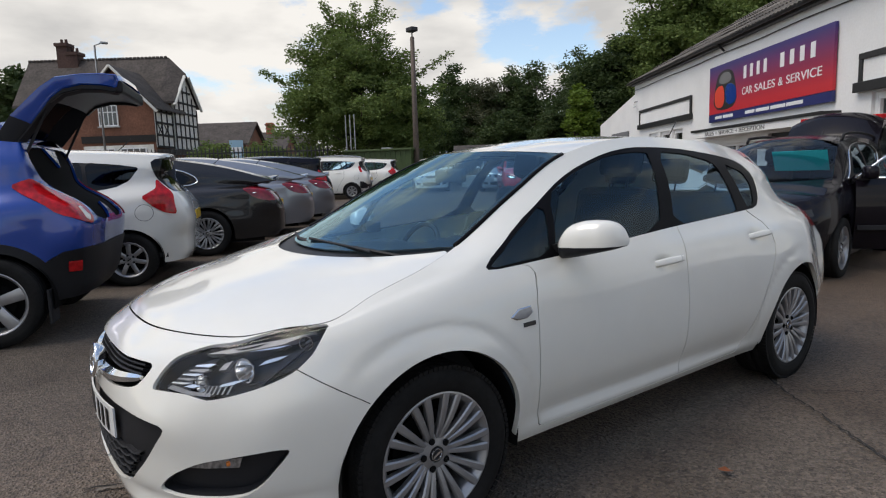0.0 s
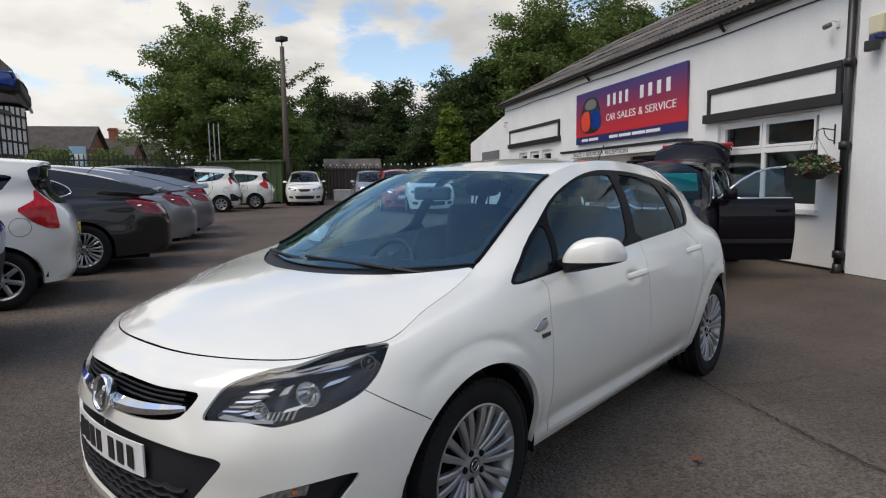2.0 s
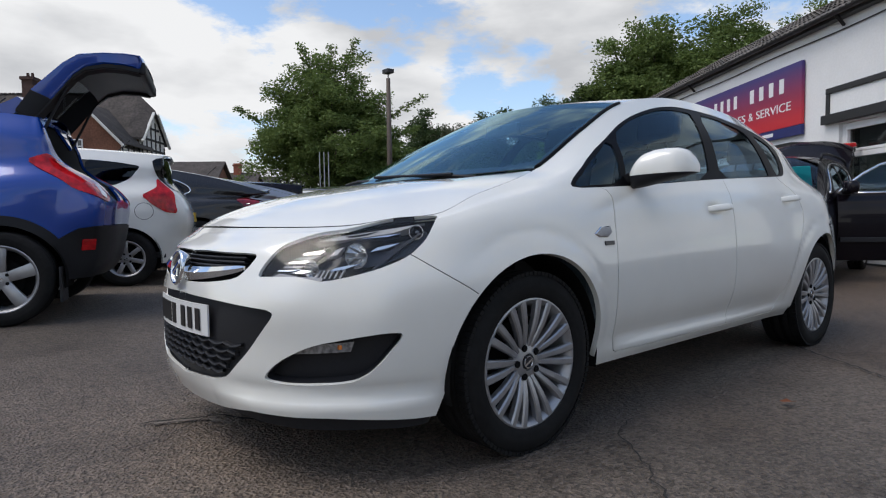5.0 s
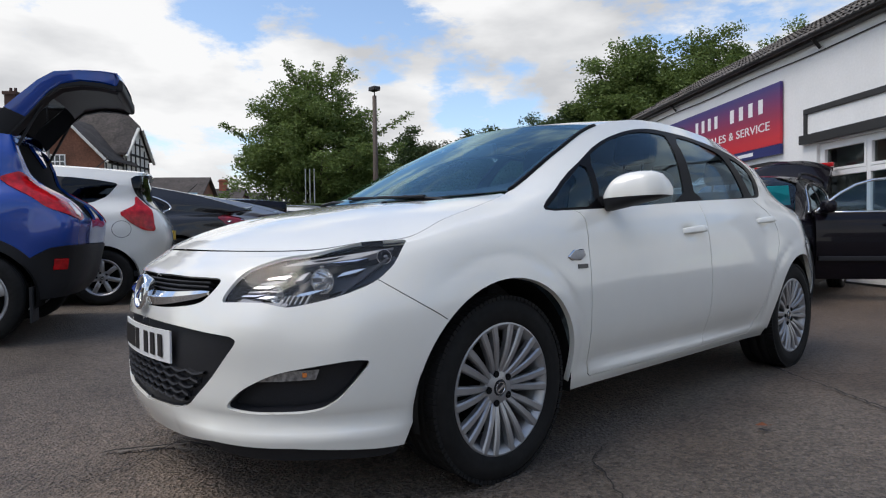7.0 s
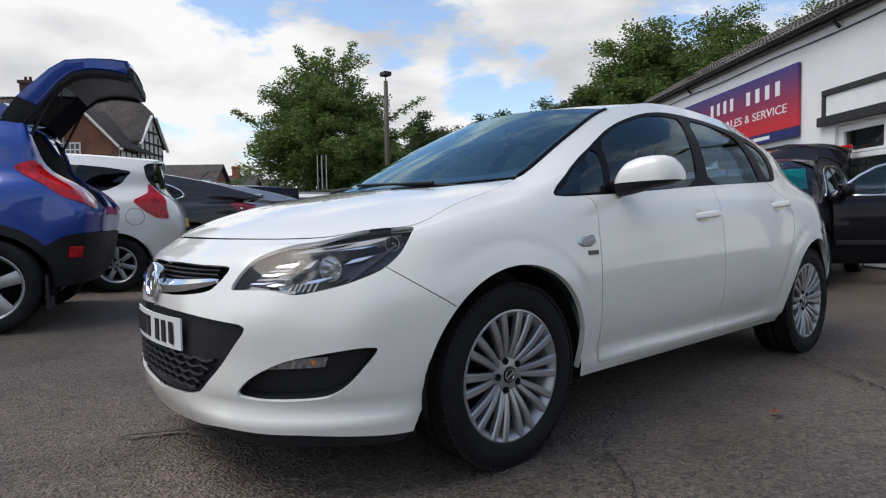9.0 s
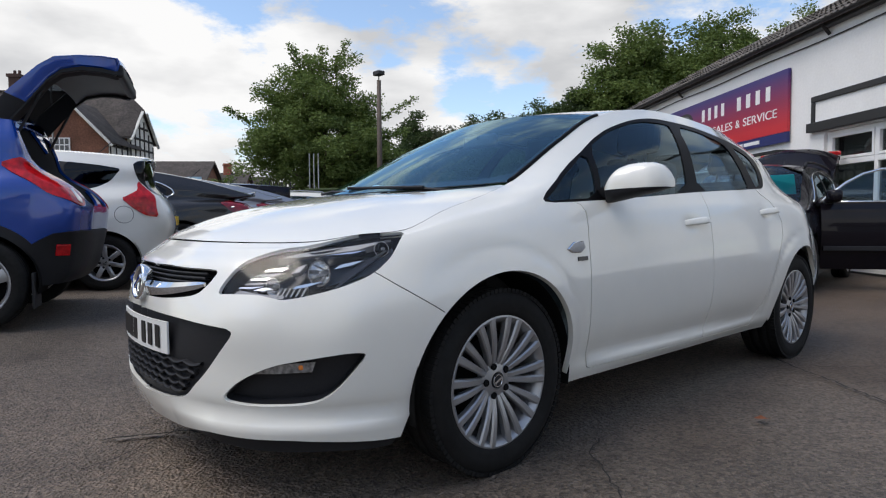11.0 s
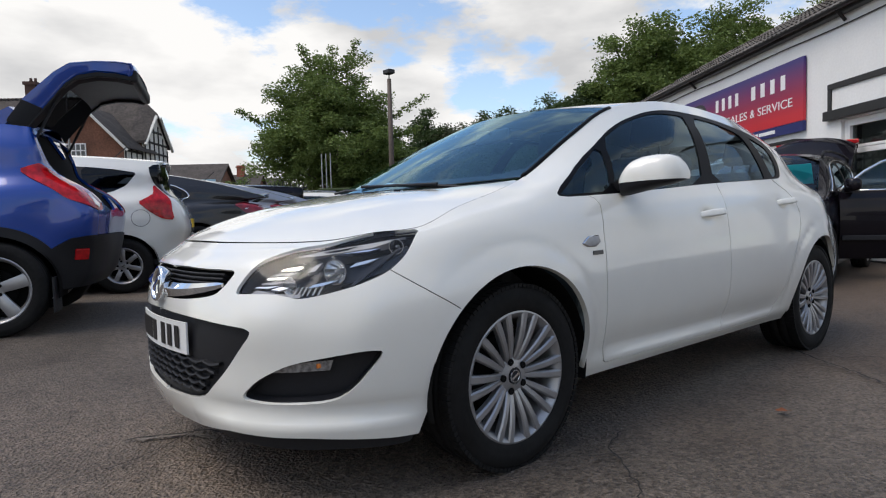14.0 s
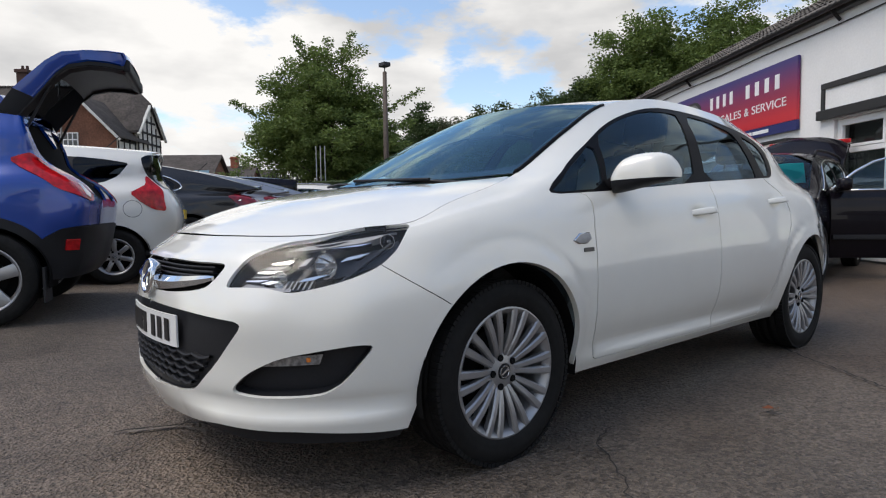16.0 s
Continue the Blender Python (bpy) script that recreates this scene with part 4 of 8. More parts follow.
def on_nose(sh, sd, pts, depth):
    """Places a given depth behind the nose, from (across, height) pairs."""
    uv = np.array(sh.find([(x, None, z) for x, z in pts], ymax=-0.3))
    return [tuple((p - n * depth) * np.array([sd, 1, 1.0])) for p, n in zip(sh.at(uv), sh.normal(uv))]


def headlamp_inside(hl, sh, sd):
    """Bowls, bezels and ribs behind the headlamp cover."""
    def bowl(x, z, r, depth, turn, nm):
        c = Vector(on_nose(sh, sd, [(x, z)], depth)[0])
        m = Matrix.Translation(c) @ Vector((turn * sd, -1.0, 0.02)).to_track_quat("X", "Z").to_matrix().to_4x4()
        bm = bmesh.new()
        add_lathe(bm, [(r * 1.12, 0.010), (r, 0.010), (r * 0.95, 0.0), (r * 0.80, -0.014), (r * 0.52, -0.030), (r * 0.22, -0.038), (0.001, -0.04)], 11, m)
        part(nm, bm, M_REFLECT, hl, "faceted silver reflector bowl")
        bm = bmesh.new()
        add_lathe(bm, [(r * 0.20, -0.036), (r * 0.22, -0.004), (r * 0.16, 0.006), (0.001, 0.009)], 16, m)
        part("bulb_shield", bm, M_LAMPIN, hl, "", True)
    bowl(.672, .744, .037, .034, 0.55, "low_beam_bowl")
    bowl(.585, .707, .026, .036, 0.45, "high_beam_bowl")
    bowl(.742, .812, .022, .026, 0.9, "indicator_bowl")
    for nm, pts, d0, d1, mt in (("bezel", [(.46, .683), (.52, .745), (.585, .775), (.548, .712), (.545, .675)], .062, .040, M_BUCKET),
                                ("chrome_brow", [(.545, .782), (.60, .803), (.69, .822), (.735, .84), (.70, .806), (.62, .785)], .050, .020, M_LAMPIN),
                                ("chrome_strip", [(.475, .676), (.56, .668), (.63, .666), (.63, .675), (.56, .679), (.49, .688)], .055, .030, M_LAMPIN),
                                ("chrome_fin", [(.690, .752), (.715, .764), (.728, .778), (.712, .774), (.695, .766)], .050, .028, M_REFLECT),
                                ("lower_facet", [(.640, .694), (.668, .700), (.690, .716), (.668, .712), (.645, .704)], .052, .028, M_REFLECT),
                                ("inner_facet", [(.535, .690), (.565, .688), (.588, .697), (.560, .700)], .052, .028, M_REFLECT),
                                ("top_facet", [(.655, .788), (.700, .796), (.716, .806), (.690, .800)], .045, .022, M_REFLECT),
                                ("mid_facet", [(.610, .742), (.628, .746), (.632, .768), (.615, .760)], .050, .028, M_LAMPIN),
                                ("divider", [(.716, .694), (.722, .694), (.756, .802), (.750, .806)], .060, .020, M_BUCKET),
                                ("side_bezel", [(.70, .70), (.765, .74), (.77, .80), (.755, .82), (.725, .775)], .060, .036, M_BUCKET)):
        loft(nm, [on_nose(sh, sd, pts, d0), on_nose(sh, sd, pts, d1)], mt, hl).data.set_sharp_from_angle(angle=0.5)
    for k in range(5):
        a, z = .480 + .012 * k, .694 + .0135 * k
        strip = [(a, z), (a + .045, z + .001), (a + .078 - .004 * k, z + .010), (a + .045, z + .007 + .001 * k), (a + .004, z + .004)]
        loft("reflector_facet", [on_nose(sh, sd, strip, .048), on_nose(sh, sd, strip, .030 + .003 * (k % 2))], M_REFLECT if k % 2 == 0 else M_LAMPIN, hl)
    for k in range(6):
        x = .610 + .011 * k
        loft("lamp_rib", [on_nose(sh, sd, [(x, .672), (x + .004, .672), (x + .004, .70), (x, .70)], d) for d in (.055, .030)], M_LAMPIN, hl)


def fog_inside(fog, sh, sd):
    uv = np.array(sh.find([(.572, None, .433), (.595, None, .449), (.618, None, .459), (.668, None, .468), (.716, None, .473), (.708, None, .442), (.64, None, .437)], ymax=-0.3))
    p, n = sh.at(uv), sh.normal(uv)
    fl = np.array([sd, 1, 1.0])
    a = [tuple((q - m * 0.020) * fl) for q, m in zip(p, n)]
    b = [tuple((q - m * 0.050) * fl) for q, m in zip(p, n)]
    loft("running_lamp", [b, a], M_DRL, fog, "clear ribbed daytime running lamp")
    q = np.array(sh.find([(.688, None, .457)], ymax=-0.3))
    c, n = sh.at(q)[0], sh.normal(q)[0]
    bm = bmesh.new()
    add_box(bm, (-.006, -.006, -.007), (.006, .006, .007), Matrix.Translation(Vector((c - n * 0.018) * fl)), 0.003)
    part("amber_bulb", bm, M_AMBER, fog)


def side_lamp(car, sh, sd):
    fl = np.array([sd, 1, 1.0])
    uv = np.array(sh.find([(None, .30, .772), (None, .345, .797), (None, .415, .80), (None, .425, .775), (None, .39, .757), (None, .33, .758)], ymin=0.1, ymax=0.8))
    p, n = sh.at(uv), sh.normal(uv)
    a = [tuple((q + m * 0.002) * fl) for q, m in zip(p, n)]
    b = [tuple((q + m * 0.006 - (q - p.mean(0)) * 0.14) * fl) for q, m in zip(p, n)]
    loft("side_repeater", [a, b], M_CHROME, car, "small chrome-edged side repeater lamp")
    c = [tuple((q + m * 0.008 - (q - p.mean(0)) * 0.38) * fl) for q, m in zip(p, n)]
    loft("repeater_lens", [b, c], M_LAMPIN, car)
    uv = np.array(sh.find([(None, .365, .742), (None, .43, .742), (None, .43, .726), (None, .365, .726)], ymin=0.1, ymax=0.8))
    p, n = sh.at(uv), sh.normal(uv)
    loft("side_badge", [[tuple(q * fl) for q in p], [tuple((q + m * 0.004) * fl) for q, m in zip(p, n)]], M_BUCKET, car)


def front_details(gr, it, bumper, sh):
    """Chrome bar, round badge, grille slats, intake mesh and number plate."""
    # chrome wings
    for sd in (1, -1):
        fl = np.array([sd, 1, 1.0])
        secs = []
        for k in range(15):
            t = k / 14
            x = 0.03 + 0.355 * t
            zm = 0.660 + 0.004 * t + 0.026 * t ** 2
            hh = 0.019 * (1 - t) ** 0.5 + 0.006
            uv = np.array(sh.find([(x, None, zm + hh), (x, None, zm - hh)], ymax=-0.4))
            p, n = sh.at(uv), sh.normal(uv)
            m = (p[0] + p[1]) / 2 + n.mean(0) * 0.018 * (1 - 0.6 * t)
            secs.append([tuple(v * fl) for v in (p[0] - n[0] * 0.012, p[0] + n[0] * 0.002, m, p[1] + n[1] * 0.002, p[1] - n[1] * 0.012)])
        loft("chrome_bar", secs, M_CHROME, gr, "polished chrome grille bar")
    for z in (0.726, 0.712, 0.697):
        for sd in (1, -1):
            secs = []
            for k in range(9):
                x = 0.0 + 0.36 * k / 8
                uv = np.array(sh.find([(x, None, z)], ymax=-0.4))
                p, n = sh.at(uv)[0], sh.normal(uv)[0]
                p = p * np.array([sd, 1, 1]); n = n * np.array([sd, 1, 1])
                secs.append([tuple(p - n * d + np.array([0, 0, h])) for d, h in ((0.04, 0.004), (0.015, 0.005), (0.012, 0), (0.015, -0.005), (0.04, -0.004))])
            loft("grille_slat", secs, M_PLASTIC, gr)
    m = Matrix.Translation((0, -.938, .680)) @ Vector((0, -1, 0.16)).to_track_quat("X", "Z").to_matrix().to_4x4()
    bm = bmesh.new()
    add_lathe(bm, [(0.052, -0.02), (0.062, 0.0), (0.064, 0.012), (0.058, 0.018), (0.052, 0.014), (0.050, 0.008)], 40, m)
    bd = part("badge", bm, M_CHROME, gr, "round chrome badge ring", True)
    bm = bmesh.new()
    add_lathe(bm, [(0.051, 0.008), (0.001, 0.012)], 40, m)
    part("badge_disc", bm, M_BUCKET, bd, "", True)
    bm = bmesh.new()
    add_box(bm, (0.008, -0.038, -0.010), (0.019, 0.040, 0.012), m @ Matrix.Rotation(0.6, 4, "X"), 0.006)
    add_box(bm, (0.008, -0.012, -0.034), (0.017, 0.016, 0.0), m, 0.006)
    part("badge_emblem", bm, M_CHROME, bd, "plain raised chrome emblem")
    # intake mesh: rows of short stepped bars
    bm = bmesh.new()
    for r in range(5):
        z = 0.352 + 0.024 * r
        half = 0.315 + 0.024 * r
        n = 10
        w = 2 * half / n
        for k in range(n + (r % 2)):
            x0 = -half + w * (k - 0.5 * (r % 2))
            row = []
            for j in range(6):
                t = j / 5
                x = x0 + w * t
                if abs(x) > half:
                    x = math.copysign(half, x)
                uv = np.array(sh.find([(abs(x), None, z - 0.009 * math.sin(math.pi * t))], ymax=-0.4))
                p, q = sh.at(uv)[0], sh.normal(uv)[0]
                fl = np.array([1 if x >= 0 else -1, 1, 1.0])
                row.append([bm.verts.new(tuple((p - q * d + np.array([0, 0, h])) * fl)) for d, h in ((0.022, 0.008), (0.006, 0.007), (0.003, 0.002), (0.010, -0.003), (0.022, -0.003))])
            for a, b in zip(row, row[1:]):
                for i in range(4):
                    bm.faces.new((a[i], a[i + 1], b[i + 1], b[i]))
    part("intake_mesh", bm, M_PLASTIC, it)
    # plate
    fr = lambda x: -0.958 + 0.075 * (x / 0.26) ** 2 * 0.32
    bm = bmesh.new()
    cols = []
    for k in range(13):
        x = -0.26 + 0.52 * k / 12
        y = fr(x)
        cols.append([bm.verts.new(v) for v in ((x, y + 0.006, 0.462), (x, y, 0.462), (x, y, 0.568), (x, y + 0.006, 0.568))])
    for a, b in zip(cols, cols[1:]):
        for i in range(3):
            bm.faces.new((a[i], b[i], b[i + 1], a[i + 1]))
    bm.faces.new(cols[0]); bm.faces.new(cols[-1])
    pl = part("number_plate", bm, M_PLATE, bumper, "white front number plate with black marks")
    for k in (0, 1, 2, 3, 4.6, 5.6, 6.6):
        x = -0.225 + 0.060 * k
        y = fr(x + 0.02) - 0.0025
        box("plate_mark", (x, y, .478), (x + 0.042, y + 0.003, .552), M_INK, pl)


white_hatchback()

# ---------------------------------------------------------------- ground


def lie(x, y):
    """The height of the car park, which rises gently away from the showroom."""
    return float(np.interp(-x, [0.8, 3.0, 5.0, 6.6, 20.0, 60.0], [0, .10, .13, .18, .33, .5])) - 0.006 * max(0.0, min(y - 4.0, 6.0)) * max(0.0, min(1.0, (x + 4) / 4))


def asphalt():
    m = mat("worn_asphalt", (0.15, 0.14, 0.13), 0.6, grain=0.0, scale=90, bump=0.0)
    nt = m.node_tree
    L = nt.links.new
    b = nt.nodes["Principled BSDF"]
    tc = nt.nodes.new("ShaderNodeTexCoord")

    def noise_node(scale, detail=4):
        n = nt.nodes.new("ShaderNodeTexNoise")
        n.inputs["Scale"].default_value, n.inputs["Detail"].default_value = scale, detail
        L(tc.outputs["Object"], n.inputs["Vector"])
        return n.outputs[0]

    def ramp(src, p0, c0, p1, c1):
        r = nt.nodes.new("ShaderNodeValToRGB")
        e = r.color_ramp.elements
        e[0].position, e[0].color, e[1].position, e[1].color = p0, (*c0, 1), p1, (*c1, 1)
        L(src, r.inputs[0])
        return r.outputs[0]

    def mix(fac, a, c, mode="MIX"):
        x = nt.nodes.new("ShaderNodeMix")
        x.data_type, x.blend_type = "RGBA", mode
        if isinstance(fac, float):
            x.inputs["Factor"].default_value = fac
        else:
            L(fac, x.inputs["Factor"])
        L(a, x.inputs["A"])
        L(c, x.inputs["B"])
        return x.outputs["Result"]
    vor = nt.nodes.new("ShaderNodeTexVoronoi")
    vor.inputs["Scale"].default_value = 80
    L(tc.outputs["Object"], vor.inputs["Vector"])
    stones = ramp(vor.outputs["Color"], 0.10, (0.018, 0.017, 0.016), 0.95, (0.42, 0.38, 0.34))
    fine = ramp(noise_node(260, 3), 0.3, (0.045, 0.041, 0.037), 0.75, (0.20, 0.175, 0.148))
    base = mix(0.56, stones, fine)
    patchy = ramp(noise_node(0.55, 6), 0.35, (0.66, 0.64, 0.62), 0.68, (1.24, 1.20, 1.15))
    base = mix(1.0, base, patchy, "MULTIPLY")
    spots = ramp(noise_node(2.3, 9), 0.30, (0.80, 0.78, 0.76), 0.46, (1.0, 1.0, 1.0))
    base = mix(1.0, base, spots, "MULTIPLY")
    warm = ramp(noise_node(0.22, 3), 0.40, (0.86, 0.81, 0.76), 0.65, (0.94, 0.84, 0.75))
    base = mix(1.0, base, warm, "MULTIPLY")
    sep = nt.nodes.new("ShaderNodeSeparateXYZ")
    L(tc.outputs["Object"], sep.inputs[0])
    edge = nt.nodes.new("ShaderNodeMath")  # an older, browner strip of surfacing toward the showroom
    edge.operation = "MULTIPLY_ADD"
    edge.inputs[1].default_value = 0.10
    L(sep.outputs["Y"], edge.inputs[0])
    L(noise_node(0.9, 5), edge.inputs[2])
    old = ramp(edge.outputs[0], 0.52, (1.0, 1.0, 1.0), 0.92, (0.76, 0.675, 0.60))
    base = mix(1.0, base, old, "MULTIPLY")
    L(base, b.inputs["Base Color"])
    bp = nt.nodes.new("ShaderNodeBump")
    bp.inputs["Strength"].default_value, bp.inputs["Distance"].default_value = 0.8, 0.014
    L(vor.outputs["Distance"], bp.inputs["Height"])
    bp2 = nt.nodes.new("ShaderNodeBump")
    bp2.inputs["Strength"].default_value, bp2.inputs["Distance"].default_value = 0.7, 0.03
    L(noise_node(60, 8), bp2.inputs["Height"])
    L(bp.outputs[0], bp2.inputs["Normal"])
    L(bp2.outputs[0], b.inputs["Normal"])
    return m


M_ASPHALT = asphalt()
xs = [-900, -300, -120] + list(np.linspace(-60, 12, 145)) + [60, 200, 600]
ys = [-600, -200, -60] + list(np.linspace(-14, 40, 109)) + [90, 300, 900]
gv = [(x, y, lie(x, y) + 0.006 * noise.noise(Vector((x * 0.8, y * 0.8, 0)))) for y in ys for x in xs]
nx = len(xs)
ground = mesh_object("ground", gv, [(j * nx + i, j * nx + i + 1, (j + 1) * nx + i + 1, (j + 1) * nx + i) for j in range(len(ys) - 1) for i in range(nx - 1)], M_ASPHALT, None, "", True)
tagged(ground, "worn grey asphalt car park with patches and cracks", "ground", kind="structure")


def crack(pts, width, seed, mt=None, up=0.011):
    """A ragged, tar-dark crack lying in the asphalt."""
    rnd = random.Random(seed)
    q = resample([np.array(p, float) for p in pts], 0.035, closed=False)
    bm = bmesh.new()
    prev = None
    for k, p in enumerate(q):
        d = np.array(q[min(k + 1, len(q) - 1)]) - np.array(q[max(k - 1, 0)])
        n = np.array([-d[1], d[0]]) / max(np.linalg.norm(d), 1e-6)
        o = n * rnd.gauss(0, 0.006)
        w = width * rnd.uniform(0.4, 1.0)
        z = lie(*p) + up
        row = [bm.verts.new((p[0] + o[0] + n[0] * w, p[1] + o[1] + n[1] * w, z)), bm.verts.new((p[0] + o[0] - n[0] * w, p[1] + o[1] - n[1] * w, z))]
        if prev:
            bm.faces.new((prev[0], prev[1], row[1], row[0]))
        prev = row
    return tagged(part("crack", bm, mt or M_CRACK), "sandy dirt-filled crack in the asphalt" if mt else "dark open crack in the asphalt", "crack", "cracks in the asphalt", "structure")


M_CRACK = mat("crack_dirt", (0.022, 0.020, 0.018), 0.95, grain=0.3, scale=60)
crack([(0.68, 2.64), (0.816, 2.517), (0.953, 2.377), (1.214, 2.193), (1.449, 2.009), (1.648, 1.851), (1.926, 1.677), (2.6, 1.27)], 0.0085, 1)
crack([(0.986, 2.405), (1.12, 2.52), (1.266, 2.662), (1.38, 2.84), (1.473, 3.036)], 0.004, 11)
crack([(0.90, 0.55), (0.98, 0.36), (1.10, 0.27), (1.21, 0.18), (1.5, -0.1)], 0.0045, 2)
crack([(-0.12, -1.2), (-0.16, -1.0), (-0.235, -0.9), (-0.35, -0.7), (-0.2, -0.6)], 0.003, 3)
M_SAND = mat("pale_crumbled_edge", (0.16, 0.14, 0.12), 0.95, grain=0.35, scale=50, stain=0.3, stain_scale=9)
crack([(-0.37, -0.96), (-0.33, -0.84), (-0.27, -0.76), (-0.16, -0.71)], 0.016, 7, M_SAND)
crack([(-0.40, -1.0), (-0.35, -0.84), (-0.28, -0.70), (-0.08, -0.60), (0.20, -0.42)], 0.009, 8)
crack([(-0.5, 7.3), (0.0, 7.0), (0.5, 7.1), (1.2, 6.8)], 0.010, 4)

# ---------------------------------------------------------------- showroom
M_RENDERW = mat("white_painted_render", (0.78, 0.78, 0.765), 0.7, grain=0.03, scale=25, stain=0.05, stain_scale=1.1, bump=0.25)
M_BLACKW = mat("black_gloss_timber", (0.012, 0.012, 0.013), 0.4, grain=0.2, scale=30)
M_UPVC = mat("white_window_frame", (0.80, 0.80, 0.79), 0.35, grain=0.01)
M_SLATE = mat("grey_roof_slate", (0.115, 0.102, 0.088), 0.9, grain=0.45, scale=14, stain=0.55, stain_scale=1.5, bump=0.4, random_tint=0.3)
M_BRICKRED = mat("red_brick", (0.26, 0.085, 0.05), 0.85, grain=0.2, scale=8, stain=0.2, stain_scale=1.0, random_tint=0.25)
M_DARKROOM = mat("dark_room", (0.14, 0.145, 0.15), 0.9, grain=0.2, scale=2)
M_SIGN_BLUE = mat("sign_navy", (0.012, 0.018, 0.12), 0.4, grain=0.02)
M_SIGN_W = mat("sign_white", (0.78, 0.78, 0.78), 0.5)
M_SIGN_GREY = mat("sign_grey", (0.16, 0.16, 0.16), 0.6)
W0 = Vector((0.8, 8.681, -0.06))
WALL = Matrix(((-.8, .6, 0, W0.x), (.6, .8, 0, W0.y), (0, 0, 1, W0.z), (0, 0, 0, 1)))  # local x along the front, local y into the building


def structure(ob, label, cat):
    ob.matrix_world = WALL @ ob.matrix_world
    return tagged(ob, label, cat, kind="structure")


def wall_with_openings(name, x0, x1, z0, z1, y0, y1, holes, material):
    """A wall whose rectangular openings go right through it."""
    cx = sorted({x0, x1, *[h[0] for h in holes], *[h[1] for h in holes]})
    cz = sorted({z0, z1, *[h[2] for h in holes], *[h[3] for h in holes]})
    bm = bmesh.new()
    for a, b in zip(cx, cx[1:]):
        for c, d in zip(cz, cz[1:]):
            mx, mz = (a + b) / 2, (c + d) / 2
            if any(h[0] < mx < h[1] and h[2] < mz < h[3] for h in holes):
                continue
            add_box(bm, (a, y0, c), (b, y1, d))
    bmesh.ops.remove_doubles(bm, verts=bm.verts, dist=1e-4)
    return part(name, bm, material)


def window(name, x0, x1, z0, z1, splits, transom, label, sill=True):
    """A white casement window: frame, mullions, panes."""
    w = thing(name, WALL, label, "window", kind="structure")
    bm = bmesh.new()
    t = 0.07
    bars = [(x0, x0 + t, z0, z1), (x1 - t, x1, z0, z1), (x0 + t, x1 - t, z0, z0 + t), (x0 + t, x1 - t, z1 - t, z1)]
    for s in splits:
        bars.append((s - t * 0.6, s + t * 0.6, z0 + t, z1 - t))
    for a, b, c, d in bars:
        add_box(bm, (a, 0.06, c), (b, 0.13, d), None, 0.008)
    part("window_frame", bm, M_UPVC, w)
    cols = [x0 + t, *splits, x1 - t]
    for a, b in zip(cols, cols[1:]):
        if transom:
            bm = bmesh.new()
            for lo, hi in (((a + 0.03, 0.05, transom - 0.045), (b - 0.03, 0.13, transom + 0.045)),):
                add_box(bm, lo, hi, None, 0.008)
            part("transom", bm, M_UPVC, w)
            bm = bmesh.new()
            for x, y in ((a + 0.03, a + 0.075), (b - 0.075, b - 0.03)):
                add_box(bm, (x, 0.045, transom + 0.05), (y, 0.12, z1 - t))
            for c, d in ((transom + 0.05, transom + 0.095), (z1 - t - 0.045, z1 - t)):
                add_box(bm, (a + 0.075, 0.045, c), (b - 0.075, 0.12, d))
            part("top_light", bm, M_UPVC, w)
        for c, d in (((z0 + t, transom), (transom, z1 - t)) if transom else ((z0 + t, z1 - t),)):
            box("pane", (a, 0.095, c), (b, 0.101, d), M_GLASSB, w)
    if sill:
        bm = bmesh.new()
        add_box(bm, (x0 - 0.06, -0.07, z0 - 0.09), (x1 + 0.06, 0.12, z0 - 0.004), None, 0.01)
        part("window_sill", bm, M_UPVC, w)
    return w


M_GLASSB = glass("shop_glass", (0.55, 0.58, 0.58), 1.7)
HOLES = [(0.42, 2.72, 0.92, 2.40), (4.35, 5.88, 0.0, 1.93), (10.62, 11.45, 0.9, 2.36), (11.65, 12.5, 0.9, 2.36), (12.75, 13.6, 0.9, 2.36), (6.3, 8.6, 0.8, 1.8)]
structure(wall_with_openings("wall_front", -0.20, 15.2, -0.3, 4.30, 0.0, 0.28, HOLES, M_RENDERW), "white painted rendered showroom wall with openings", "wall")
structure(box("wall_side", (15.0, 0.28, -0.3), (15.2, 9, 4.30), M_RENDERW), "white painted end wall of the showroom", "wall")
structure(box("wall_back", (-0.75, 9.0, -0.3), (15.2, 9.2, 4.30), M_RENDERW), "plain back wall of the showroom", "wall")
structure(box("wall_pier", (-0.95, -0.05, -0.3), (-0.205, 0.28, 4.30), M_RENDERW, bevel=0.012), "white painted corner pier of the showroom", "wall")
structure(box("wall_end", (-0.75, 0.285, -0.3), (-0.5, 9.0, 4.30), M_RENDERW), "white painted end wall of the showroom", "wall")
structure(box("plinth", (-0.96, -0.062, -0.1), (-0.22, -0.053, 0.04), M_BLACKW), "black painted wall base", "trim")
structure(box("baseboard", (-0.20, -0.016, -0.1), (2.9, -0.003, 0.07), M_BLACKW), "black painted wall base", "trim")
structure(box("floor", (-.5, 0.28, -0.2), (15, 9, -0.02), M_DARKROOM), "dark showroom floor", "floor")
structure(box("ceiling", (-.5, 0.28, 2.9), (15, 9, 2.98), M_RENDERW), "plain showroom ceiling", "ceiling")
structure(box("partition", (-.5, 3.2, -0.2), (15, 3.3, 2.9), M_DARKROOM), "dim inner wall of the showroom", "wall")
window("window_1", 0.42, 2.72, 0.92, 2.40, [1.62], 1.86, "white framed shop window with two top lights")
for k, (a, b) in enumerate(((10.62, 11.45), (11.65, 12.5), (12.75, 13.6))):
    window("window_%d" % (k + 2), a, b, 0.9, 2.36, [], 1.62, "small white framed window below a black board")
